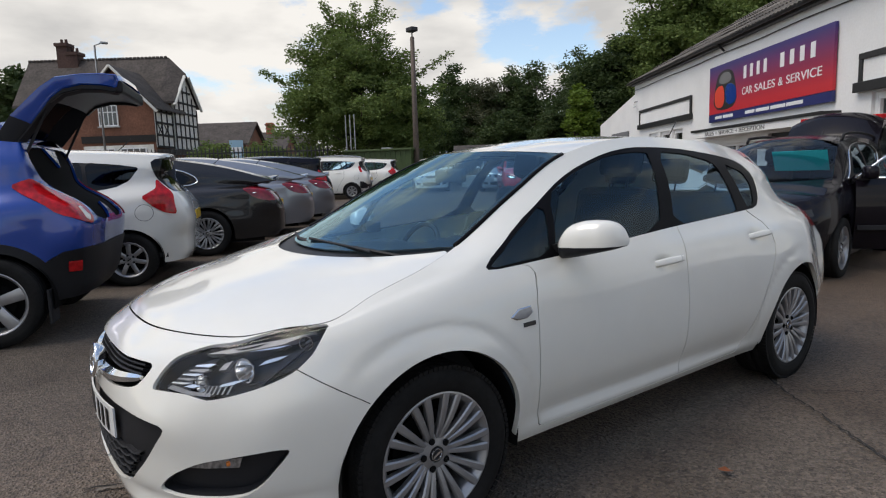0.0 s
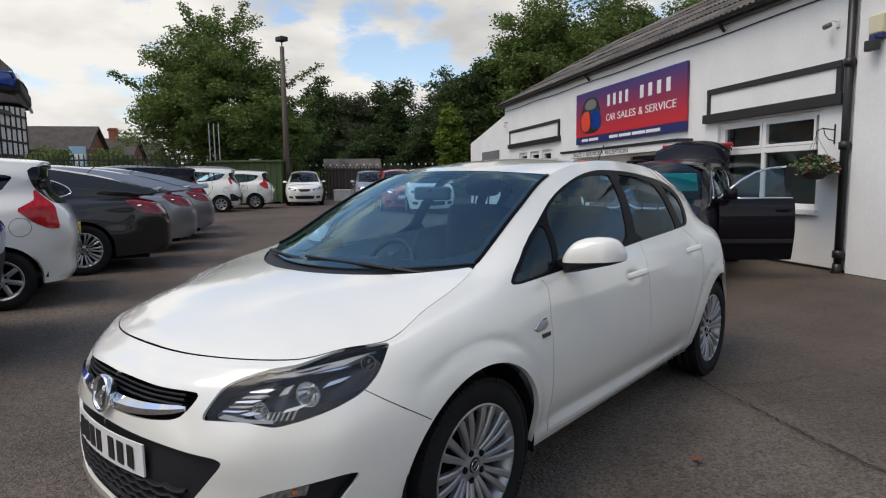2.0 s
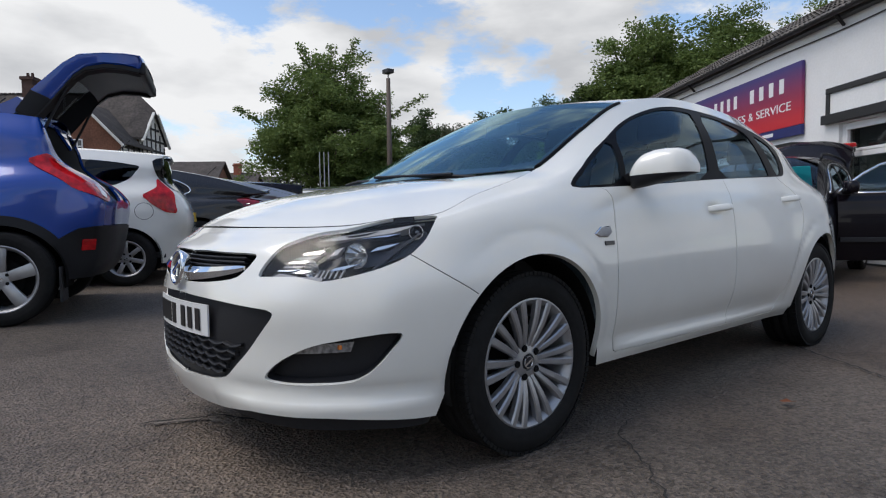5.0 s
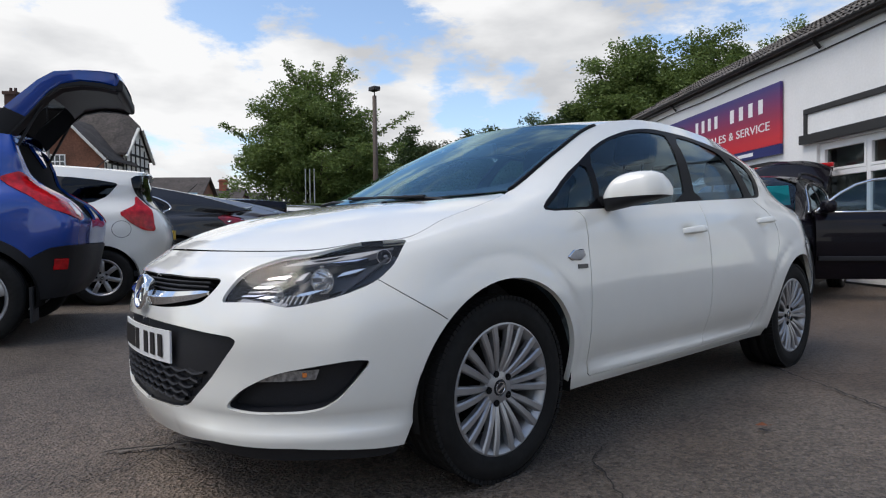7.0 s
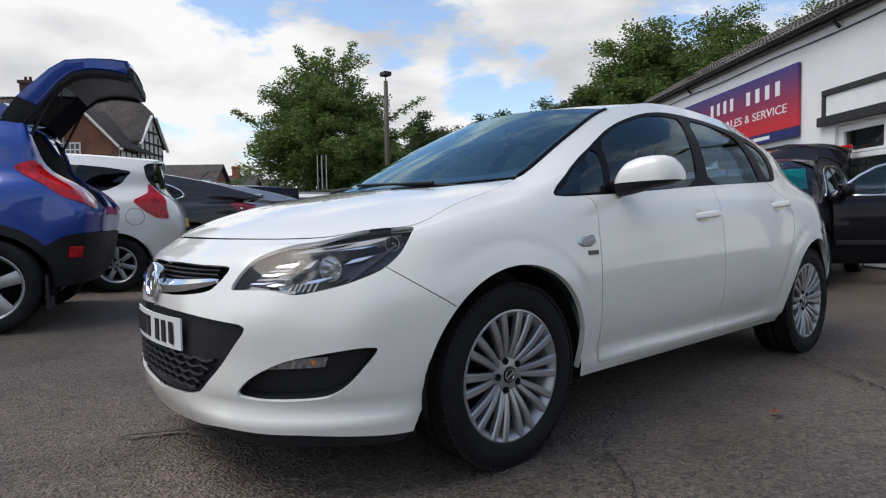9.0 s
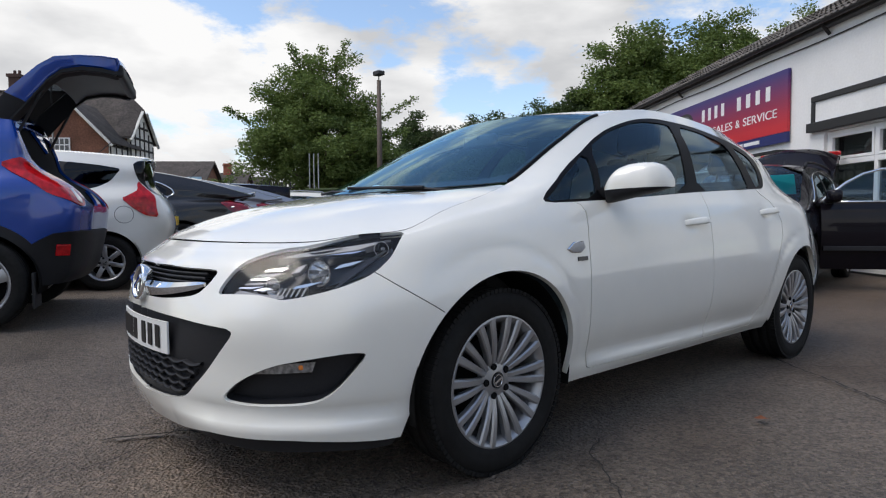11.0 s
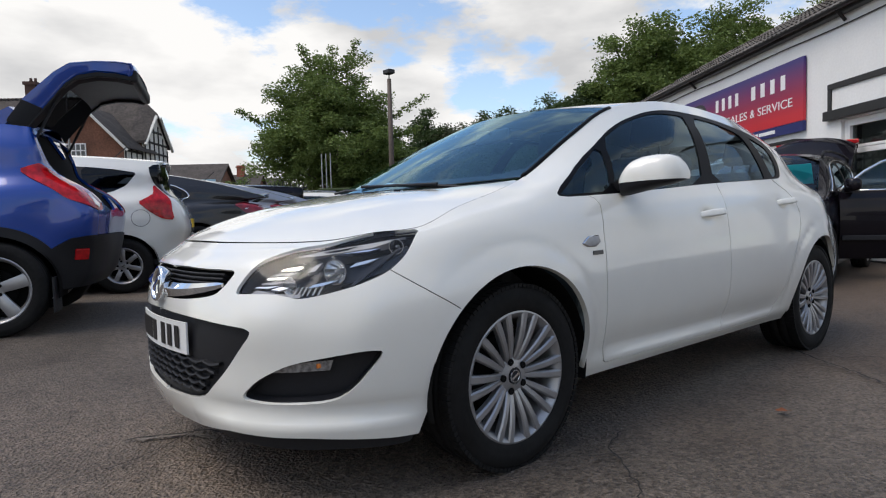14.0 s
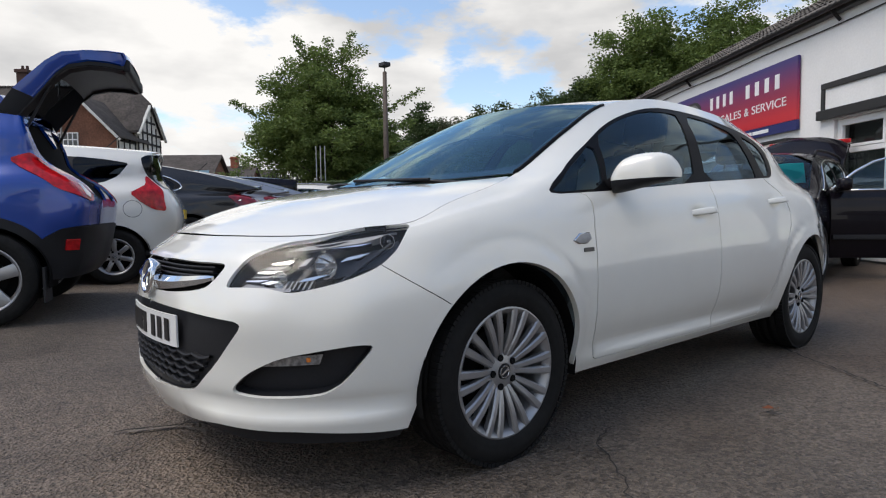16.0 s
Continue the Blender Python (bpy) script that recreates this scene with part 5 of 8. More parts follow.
window("window_5", 6.3, 8.6, 0.8, 1.8, [7.4], None, "white framed window of the reception")
d = thing("door_1", WALL, "dark glazed reception door in a white frame", "door", kind="structure")
bm = bmesh.new()
for lo, hi in (((4.35, 0.08, 0.0), (4.45, 0.16, 1.93)), ((5.78, 0.08, 0.0), (5.88, 0.16, 1.93)), ((4.45, 0.08, 1.85), (5.78, 0.16, 1.93)), ((5.08, 0.08, 0.0), (5.16, 0.16, 1.85))):
    add_box(bm, lo, hi)
part("door_frame", bm, M_BLACKW, d)
box("pane", (4.45, 0.115, 0.0), (5.08, 0.122, 1.85), M_GLASSB, d)
box("pane", (5.16, 0.115, 0.0), (5.78, 0.122, 1.85), M_GLASSB, d)


def black_board(x0, x1, z0, z1, label):
    f = thing("notice_board", WALL, label, "board", "black framed boards on the wall")
    box("backing", (x0 + 0.05, -0.03, z0 + 0.05), (x1 - 0.05, -0.004, z1 - 0.04), M_RENDERW, f)
    box("top_rail", (x0, -0.06, z1 - 0.10), (x1, -0.004, z1), M_BLACKW, f, bevel=0.008)
    box("bottom_rail", (x0 - 0.06, -0.10, z0), (x1 + 0.06, -0.004, z0 + 0.16), M_BLACKW, f, bevel=0.008)
    for a in (x0, x1 - 0.09):
        box("stile", (a, -0.055, z0 + 0.16), (a + 0.09, -0.004, z1 - 0.10), M_BLACKW, f, bevel=0.008)


black_board(0.03, 3.0, 2.43, 3.05, "empty white sign panel in a black timber frame")
black_board(9.95, 14.55, 2.56, 3.22, "wide white sign panel in a black timber frame")


def sign_gradient():
    m = mat("sign_red_blue", (0.4, 0.02, 0.04), 0.35)
    nt = m.node_tree
    tc = nt.nodes.new("ShaderNodeTexCoord")
    sp = nt.nodes.new("ShaderNodeSeparateXYZ")
    nt.links.new(tc.outputs["Generated"], sp.inputs[0])
    r = nt.nodes.new("ShaderNodeValToRGB")
    e = r.color_ramp.elements
    e[0].position, e[0].color = 0.12, (0.55, 0.022, 0.035, 1)
    e[1].position, e[1].color = 0.95, (0.035, 0.022, 0.16, 1)
    mid = e.new(0.5)
    mid.color = (0.27, 0.018, 0.07, 1)
    nt.links.new(sp.outputs["Z"], r.inputs[0])
    nt.links.new(r.outputs[0], nt.nodes["Principled BSDF"].inputs["Base Color"])
    return m


def text(body, size, place, material, parent, name="lettering", width=None):
    cu = bpy.data.curves.new(name, "FONT")
    cu.body, cu.size, cu.extrude, cu.align_x = body, size, 0.004, "LEFT"
    ob = new(name, cu)
    dg = bpy.context.evaluated_depsgraph_get()
    me = bpy.data.meshes.new_from_object(ob.evaluated_get(dg))
    bpy.data.objects.remove(ob)
    me.materials.clear()
    me.materials.append(material)
    co = np.array([v.co for v in me.vertices])
    k = width / (co[:, 0].max() - co[:, 0].min()) if width else 1.0
    x0 = co[:, 0].min()
    for v in me.vertices:
        v.co = Vector((place[0] - (v.co.x - x0) * k, place[1] - v.co.z, place[2] + v.co.y))
    me.flip_normals()
    o = new(name, me)
    o.parent = parent
    return o


S = thing("sign_board", WALL, "large red and navy sign board with white lettering on the wall", "sign")
box("panel", (3.62, -0.075, 2.55), (8.68, -0.02, 3.72), sign_gradient(), S, bevel=0.004)
box("lower_band", (3.62, -0.075, 2.36), (8.68, -0.02, 2.546), M_SIGN_BLUE, S)
for word, at, wide in (("CAR", 6.92, 0.46), ("SALES", 6.35, 0.83), ("&", 5.39, 0.17), ("SERVICE", 5.10, 1.16)):
    text(word, 0.24, (at, -0.08, 2.86), M_SIGN_W, S, "word", wide)
for a, b in ((6.92, 5.75), (5.40, 4.02)):
    w = (a - b) / 4
    for k in range(4):
        box("name_bar", (a - w * (k + 0.58), -0.082, 3.22), (a - w * (k + 0.16), -0.0745, 3.50), M_SIGN_W, S)
for a, b in ((8.30, 7.93), (7.87, 7.35), (6.75, 6.33), (6.27, 5.72), (5.66, 5.10), (5.06, 4.50)):
    box("contact_bar", (b, -0.082, 2.42), (a, -0.0745, 2.49), M_SIGN_W, S)
# a plain car shape on the board
M_ORANGE = mat("sign_orange_red", (0.70, 0.05, 0.02), 0.45)
for nm, mt, pts in (("emblem_ground", M_BLACKW, [(7.15, 2.62), (8.45, 2.62), (8.35, 3.2), (8.15, 3.56), (7.45, 3.56), (7.25, 3.2)]), ("emblem_left", M_ORANGE, [(7.8, 2.68), (8.3, 2.68), (8.38, 3.05), (8.2, 3.2), (7.85, 3.22)]), ("emblem_right", M_BLUE, [(7.22, 2.72), (7.75, 2.72), (7.8, 3.22), (7.4, 3.2), (7.2, 3.05)]), ("emblem_glass", M_SIGN_GREY, [(7.42, 3.24), (8.16, 3.24), (8.05, 3.5), (7.55, 3.5)])):
    dz = {"emblem_ground": 0.0765, "emblem_left": 0.080, "emblem_right": 0.080, "emblem_glass": 0.0805}[nm]
    pr = rounded([np.array(p) for p in pts], 2)
    loft(nm, [[(p[0], -0.0745, p[1]) for p in pr], [(p[0], -dz, p[1]) for p in pr]], mt, S)
C = thing("canopy_fascia", WALL, "long white fascia over the reception, lettered in grey", "fascia")
box("board", (3.5, -0.34, 1.98), (9.05, -0.004, 2.13), M_RENDERW, C, bevel=0.006)
box("flashing", (3.45, -0.37, 2.134), (9.1, -0.004, 2.19), M_BLACKW, C, bevel=0.004)
for word, at, wide in (("SALES", 8.25, .50), ("+", 7.66, .09), ("SERVICE", 7.48, .76), ("+", 6.63, .09), ("RECEPTION", 6.45, 1.08)):
    text(word, 0.13, (at, -0.345, 2.01), M_SIGN_GREY, C, "word", wide)


def roof_slope():
    """Slate courses from the eave to the ridge, each course lapping the one below."""
    R = thing("roof_1", WALL, "weathered grey corrugated roof with a black gutter", "roof", kind="structure")
    bm = bmesh.new()
    add_box(bm, (-1.0, -0.15, 0), (15.45, 5.4, 0.10), Matrix.Translation((0, 0, 4.25)) @ Matrix.Rotation(radians(28), 4, "X"))
    part("roof_deck", bm, M_SLATE, R)
    m = Matrix.Translation((0, 0, 4.35)) @ Matrix.Rotation(radians(28), 4, "X")
    rnd = random.Random(5)
    n = 1320
    for r in range(5):
        y0, y1 = -0.22 + r * 1.08, -0.22 + r * 1.08 + 1.20
        vs, fs = [], []
        tilt = rnd.uniform(-.006, .006)
        for i in range(n + 1):
            x = -1.0 + 16.45 * i / n
            w = 0.018 * math.cos(2 * math.pi * x / 0.146) + 0.012 * noise.noise(Vector((x * 0.5, r * 3.1, 0)))
            for y, q in ((y0, 0.034 + tilt), ((y0 + y1) / 2, 0.018), (y1, 0.0)):
                vs.append(m @ Vector((x, y + 0.015 * noise.noise(Vector((x * 0.7, r, 4))), w + q)))
            vs.append(m @ Vector((x, y0 + 0.015 * noise.noise(Vector((x * 0.7, r, 4))), w + 0.022 + tilt)))
        for i in range(n):
            a, b = 4 * i, 4 * i + 4
            fs += [(a, b, b + 1, a + 1), (a + 1, b + 1, b + 2, a + 2), (a + 3, b + 3, b, a)]
        mesh_object("roof_sheet", vs, fs, M_SLATE, R, "", True).data.set_sharp_from_angle(angle=1.0)
    bm = bmesh.new()
    prof = [(0.055 * math.cos(a), 0.055 * math.sin(a)) for a in [math.pi + math.pi * i / 8 for i in range(9)]]
    rows = [[bm.verts.new((x, -0.22 + p[0], 4.245 + p[1])) for p in prof] for x in (-1.0, 15.45)]
    for i in range(8):
        bm.faces.new((rows[0][i], rows[0][i + 1], rows[1][i + 1], rows[1][i]))
    part("gutter", bm, M_BLACKW, R, "black half-round gutter")
    bm = bmesh.new()
    add_tube(bm, [(x, -0.02, 3.99 + 0.012 * math.sin(x * 1.7)) for x in np.linspace(0.1, 15.1, 40)], 0.011, 6)
    part("wall_cable", bm, M_BLACKW, R, "black cable clipped along the wall", True)
    box("fascia", (-.9, -0.14, 4.15), (15.3, -0.004, 4.27), M_BLACKW, R)
    box("chimney", (3.8, 3.0, 5.0), (4.5, 3.6, 6.75), M_BRICKRED, R)
    bm = bmesh.new()
    add_tube(bm, [(2.6, -0.22, 4.24), (2.6, -0.03, 4.03)], 0.03, 8)
    add_tube(bm, [(8.0, -0.22, 4.24), (8.0, -0.03, 4.03)], 0.03, 8)
    part("gutter_bracket", bm, M_BLACKW, R)


roof_slope()
dp = thing("drainpipe", WALL, "black cast-iron drainpipe in the wall corner", "drainpipe")
bm = bmesh.new()
add_tube(bm, [(-0.13, -0.09, 0.12), (-0.13, -0.09, 4.3)], 0.055, 14)
part("pipe", bm, M_BLACKW, dp, "", True)
for z in (1.84, 2.98, 0.3):
    bm = bmesh.new()
    add_lathe(bm, [(0.055, -0.06), (0.078, -0.05), (0.078, 0.05), (0.055, 0.06)], 16, Matrix.Translation((-0.13, -0.09, z)) @ Matrix.Rotation(radians(90), 4, "Y"))
    add_box(bm, (-0.20, -0.07, z - 0.02), (-0.04, -0.003, z + 0.02))
    part("pipe_collar", bm, M_BLACKW, dp, "", True)
bm = bmesh.new()
add_tube(bm, [(-0.13, -0.09, 0.16), (-0.13, -0.10, 0.08), (-0.13, -0.16, -0.03)], 0.065, 12)
part("shoe", bm, M_BLACKW, dp, "", True)
# annexe with the sloping roof at the far end
structure(box("wall_annexe", (15.2, 0.1, -0.3), (20.6, 0.3, 2.98), M_RENDERW), "white low annexe wall", "wall")
an = thing("roof_2", WALL, "white verge of the low annexe roof", "roof", kind="structure")
loft("verge", [[(15.2, y, 2.98), (20.6, y, 2.98), (20.6, y, 3.12), (15.2, y, 3.95)] for y in (0.1, 6.0)], M_RENDERW, an)
loft("annexe_slates", [[(15.2, y, 3.954), (20.66, y, 3.124), (20.66, y, 3.16), (15.2, y, 3.99)] for y in (0.16, 6.1)], M_SLATE, an)
structure(box("annexe_opening", (16.2, 0.07, 1.7), (18.6, 0.095, 2.62), M_DARKROOM), "dark annexe window", "window")


def wall_lamp(x, z, mt):
    t = thing("security_light", WALL, "small outdoor floodlight on the wall", "lamp")
    y = -0.05 if x < -0.1 else 0.0
    bm = bmesh.new()
    add_box(bm, (x - 0.09, y - 0.16, z - 0.07), (x + 0.09, y - 0.07, z + 0.07), None, 0.015)
    part("head", bm, mt, t)
    bm = bmesh.new()
    add_tube(bm, [(x, y, z + 0.12), (x, y - 0.09, z + 0.12), (x, y - 0.1, z + 0.05)], 0.015, 8)
    part("bracket", bm, M_BLACKW, t)


wall_lamp(-0.53, 3.12, M_BLACKW)
wall_lamp(14.9, 3.45, M_UPVC)
al = thing("alarm_box", WALL, "cream alarm box with a navy lower edge on the wall", "alarm")
box("alarm_case", (-0.64, -0.13, 3.27), (-0.42, -0.052, 3.52), mat("cream_plastic", (0.62, 0.57, 0.40), 0.45, grain=0.03), al, "", None, 0.02)
box("alarm_base", (-0.63, -0.128, 3.20), (-0.43, -0.052, 3.272), M_SIGN_BLUE, al, "navy lower edge", None, 0.012)
bl = thing("window_blind", WALL, "pale grey roller blind half down behind the glass", "blind")
box("blind_sheet", (0.46, 0.34, 0.94), (2.68, 0.348, 2.36), mat("grey_blind", (0.42, 0.44, 0.43), 0.8, grain=0.05), bl)


def hanging_basket():
    t = thing("hanging_basket", WALL @ Matrix.Translation((0.13, -0.32, 1.58)), "hanging basket of red and pink flowers on a black bracket", "plant")
    bm = bmesh.new()
    add_lathe(bm, [(0.001, -0.22), (0.11, -0.20), (0.20, -0.11), (0.225, 0.0), (0.21, 0.0)], 18, Matrix.Rotation(radians(-90), 4, "Y"))
    part("basket", bm, mat("coir_liner", (0.05, 0.04, 0.03), 0.95, grain=0.4, scale=50, bump=0.4), t)
    rnd = random.Random(8)
    for nm, mt, n, sz, hi in (("foliage", mat("basket_leaves", (0.05, 0.10, 0.03), 0.6, grain=0.3, scale=30), 900, 0.026, 0.12), ("red_flowers", mat("red_petals", (0.55, 0.02, 0.03), 0.6, grain=0.2, scale=60), 48, 0.030, 0.15), ("pink_flowers", mat("pink_petals", (0.62, 0.30, 0.34), 0.6, grain=0.2, scale=60), 40, 0.028, 0.16)):
        vs, fs = [], []
        for _ in range(n):
            a, r = rnd.uniform(0, 6.28), 0.34 * math.sqrt(rnd.random())
            p = Vector((r * math.cos(a), r * math.sin(a), (0.03 + rnd.random() * hi) * (1 - (r / 0.42) ** 2) - (rnd.uniform(0.02, 0.16) if r > 0.24 else 0)))
            m = Matrix.Translation(p) @ Euler((rnd.uniform(-1, 1), rnd.uniform(-1, 1), rnd.uniform(0, 6.3))).to_matrix().to_4x4()
            k = len(vs)
            vs += [m @ Vector((sx * sz, sy * sz * 0.7, 0)) for sx, sy in ((-1, 0), (0, -1), (1, 0), (0, 1))]
            fs.append((k, k + 1, k + 2, k + 3))
        tagged(mesh_object(nm, vs, fs, mt, t), kind="stuff")
    bm = bmesh.new()
    for a in (0, 2.1, 4.2):
        add_tube(bm, [(0.23 * math.cos(a), 0.23 * math.sin(a), 0), (0, 0, 0.42)], 0.003, 5)
    part("chain", bm, M_BLACKW, t)
    bm = bmesh.new()
    add_tube(bm, [(0, 0.312, 0.58), (0, 0.312, 0.30)], 0.012, 6)
    add_tube(bm, [(0, 0.31, 0.5), (0, 0.1, 0.52), (0, 0, 0.48), (0, 0, 0.42)], 0.009, 6)
    add_tube(bm, [(0, 0.31, 0.34), (0, 0.2, 0.37), (0, 0.14, 0.44), (0, 0.12, 0.51)], 0.007, 6)
    part("bracket", bm, M_BLACKW, t)


hanging_basket()
cv = thing("security_camera", WALL @ Matrix.Translation((0.18, 0, 3.57)), "small grey security camera on the wall", "camera")
bm = bmesh.new()
add_lathe(bm, [(0.001, -0.09), (0.035, -0.085), (0.038, 0.06), (0.028, 0.075), (0.001, 0.075)], 14, Matrix.Translation((0.05, -0.14, -0.02)) @ Matrix.Rotation(radians(200), 4, "Z"))
part("camera_body", bm, M_SIGN_GREY, cv, "", True)
bm = bmesh.new()
add_box(bm, (-0.03, -0.02, -0.05), (0.03, -0.003, 0.07), None, 0.006)
add_tube(bm, [(0, -0.01, 0.04), (0, -0.13, 0.04), (0.03, -0.14, 0.0)], 0.010, 8)
part("camera_bracket", bm, M_UPVC, cv)

# ---------------------------------------------------------------- the other cars
STATIONS = [-.95, 0, .25, .93, 1.4, 2.685, 3.5]


def car_net(spec):
    """The hatchback's net re-proportioned: stations, heights, belt and roof line."""
    rows = []
    for r, row in enumerate(HATCH):
        out = []
        for c, (x, y, z) in enumerate(row):
            yy = float(np.interp(y, STATIONS, spec["y"]))
            xx = x * spec["sx"]
            zz = float(np.interp(z, [.2, .3, .62, .95, 1.05], spec["z"]))
            if r == 6 and c >= 7:
                zz = spec["belt"][c - 7]
            if r == 7 and c >= 7:
                xx, zz = spec["roof"][c - 7]
                if c >= 11:
                    yy = spec["roof_y"][c - 11]
            if c >= 13 and 2 <= r <= 6:
                yy += spec.get("rear", (0, 0, 0, 0, 0))[r - 2]
            if c in (13, 14) and 3 <= r < 7:
                xx *= spec["square"][r - 3][c - 13]
            out.append((xx, yy, zz))
        rows.append(out)
    return with_glasshouse(rows, 7, spec.get("bulge", 0.03))


MPV = dict(y=[-.83, 0, .22, .85, 1.35, 2.6, 3.27], sx=.955, z=[.19, .31, .66, 1.0, 1.08], belt=[.99, 1.01, 1.03, 1.06, 1.10, 1.16, 1.18, 1.18, 1.18],
           roof=[(.66, 1.07), (.62, 1.26), (.58, 1.43), (.57, 1.51), (.56, 1.525), (.56, 1.505), (.55, 1.48), (.51, 1.47), (0, 1.47)], roof_y=[2.0, 2.54, 2.91, 2.99, 3.02],
           rear=(0.0, .04, .05, .06, .05), square=((1.02, 1.10), (1.05, 1.15), (1.10, 1.25), (1.25, 1.40)), wb=2.6, tyre=.305, rim=.20, hw=.735,
           dlo=[(.4, 1.01), (.75, 1.2), (1.0, 1.36), (1.3, 1.425), (2.0, 1.425), (2.5, 1.39), (2.76, 1.345), (2.70, 1.28), (2.48, 1.12), (2.25, 1.085), (1.2, 1.045)],
           panes=[[(.75, 1.06), (.95, 1.25), (1.1, 1.36), (1.42, 1.405), (1.45, 1.08)], [(1.52, 1.085), (1.5, 1.41), (2.0, 1.415), (2.18, 1.41), (2.2, 1.12)], [(2.235, 1.10), (2.215, 1.415), (2.48, 1.39), (2.74, 1.35), (2.755, 1.325), (2.66, 1.20), (2.50, 1.12)]],
           lamp=[(.782, 2.769, 1.006), (.735, 2.869, 1.061), (.69, 2.932, 1.105), (.632, 2.928, 1.205), (.615, 2.955, 1.18), (.67, 3.075, 1.06), (.73, 3.112, .954), (.76, 3.145, .801), (.768, 3.034, .813), (.78, 2.948, .859), (.792, 2.867, .917)],
           glass=[(-.02, None, 1.455), (.52, None, 1.45), (.585, 2.88, 1.43), (.632, 2.897, 1.315), (.622, 2.945, 1.205), (.60, 2.98, 1.15), (.655, 3.085, 1.07), (.60, None, 1.055), (-.02, None, 1.05)], doors=[(1.48, 1.5), (2.32, 2.25)], style="seven", cap=(2.80, .83, .095))
SALOON = dict(y=[-.96, 0, .25, .95, 1.45, 2.74, 3.90], sx=1.0, z=[.18, .29, .62, .93, 1.0], belt=[.93, .95, .97, .99, 1.02, 1.03, 1.02, 1.01, 1.01],
              roof=[(.66, 1.01), (.61, 1.21), (.56, 1.38), (.55, 1.46), (.54, 1.45), (.56, 1.31), (.62, 1.13), (.60, 1.07), (0, 1.09)], roof_y=[2.1, 2.95, 3.58, 3.76, 3.80],
              rear=(0.0, 0.0, 0.0, .02, .03), square=((1.02, 1.12), (1.04, 1.18), (1.10, 1.28), (1.22, 1.42)), wb=2.74, tyre=.335, rim=.23, hw=.79,
              dlo=[(.35, .95), (.8, 1.15), (1.1, 1.30), (1.5, 1.355), (2.1, 1.34), (2.45, 1.26), (2.62, 1.17), (2.66, 1.09), (2.55, 1.045), (2.1, 1.03), (1.3, .995)],
              panes=[[(.75, 1.0), (1.0, 1.2), (1.2, 1.3), (1.5, 1.335), (1.53, 1.02)], [(1.6, 1.025), (1.58, 1.335), (2.1, 1.315), (2.4, 1.245), (2.56, 1.15), (2.58, 1.09), (2.5, 1.065)]],
              lamp=[(.76, 3.244, .965), (.652, 3.409, .995), (.56, 3.60, .995), (.44, 3.74, .985), (.40, 3.80, .93), (.46, 3.83, .82), (.813, 3.688, .776), (.831, 3.53, .798), (.808, 3.375, .88)],
              glass=None, doors=[(1.55, 1.55), (2.5, 2.3)], style="fan", screen=(0.42, 0.80), chrome=True)
SUV = dict(y=[-.9, 0, .22, .85, 1.35, 2.555, 3.33], sx=.985, z=[.26, .38, .72, 1.05, 1.12], belt=[1.05, 1.07, 1.09, 1.12, 1.15, 1.20, 1.22, 1.22, 1.22],
           roof=[(.68, 1.14), (.63, 1.36), (.59, 1.53), (.58, 1.59), (.57, 1.61), (.58, 1.59), (.58, 1.56), (.55, 1.55), (0, 1.55)], roof_y=[2.0, 2.5, 2.86, 2.92, 2.94],
           rear=(.03, .06, .11, .10, .05), square=((1.03, 1.15), (1.06, 1.20), (1.13, 1.32), (1.32, 1.50)), wb=2.69, tyre=.345, rim=.245, hw=.775,
           dlo=[(.4, 1.08), (.75, 1.3), (1.0, 1.46), (1.4, 1.535), (2.0, 1.545), (2.35, 1.50), (2.45, 1.42), (2.4, 1.24), (2.1, 1.175), (1.2, 1.125)],
           panes=[[(.75, 1.14), (.95, 1.35), (1.1, 1.46), (1.42, 1.51), (1.45, 1.15)], [(1.52, 1.155), (1.5, 1.515), (2.0, 1.52), (2.25, 1.49), (2.38, 1.42), (2.34, 1.25), (2.1, 1.2)]],
           lamp=[(.706, 2.855, 1.221), (.688, 2.93, 1.256), (.66, 2.99, 1.278), (.60, 3.08, 1.272), (.55, 3.16, 1.235), (.52, 3.22, 1.16), (.53, 3.31, 1.05), (.59, 3.37, .925), (.652, 3.367, .904), (.77, 3.317, .939), (.792, 3.168, .999), (.777, 3.08, 1.071), (.747, 2.962, 1.138)],
           glass=None, doors=[(1.48, 1.5), (2.35, 2.15)], style="five", cladding=True, insert=[(.645, 3.27, 1.03), (.615, 3.285, 1.035), (.625, 3.345, .955), (.665, 3.355, .93), (.695, 3.335, .945)])


def roof_sheet(re, crown, lead=0.12, p=2.4):
    q = np.linspace(0, 1, len(re))

    def fn(s, t):
        ex, ey, ez = (np.interp(t, q, re[:, i]) for i in range(3))
        cy = ey - lead * (1 - t) + 0.03 * t
        cz = ez + crown * (1 - 0.35 * t)
        k = np.abs(s) ** p
        return np.stack([s * ex, cy + (ey - cy) * k, cz + (ez - cz) * k], 1)
    return fn


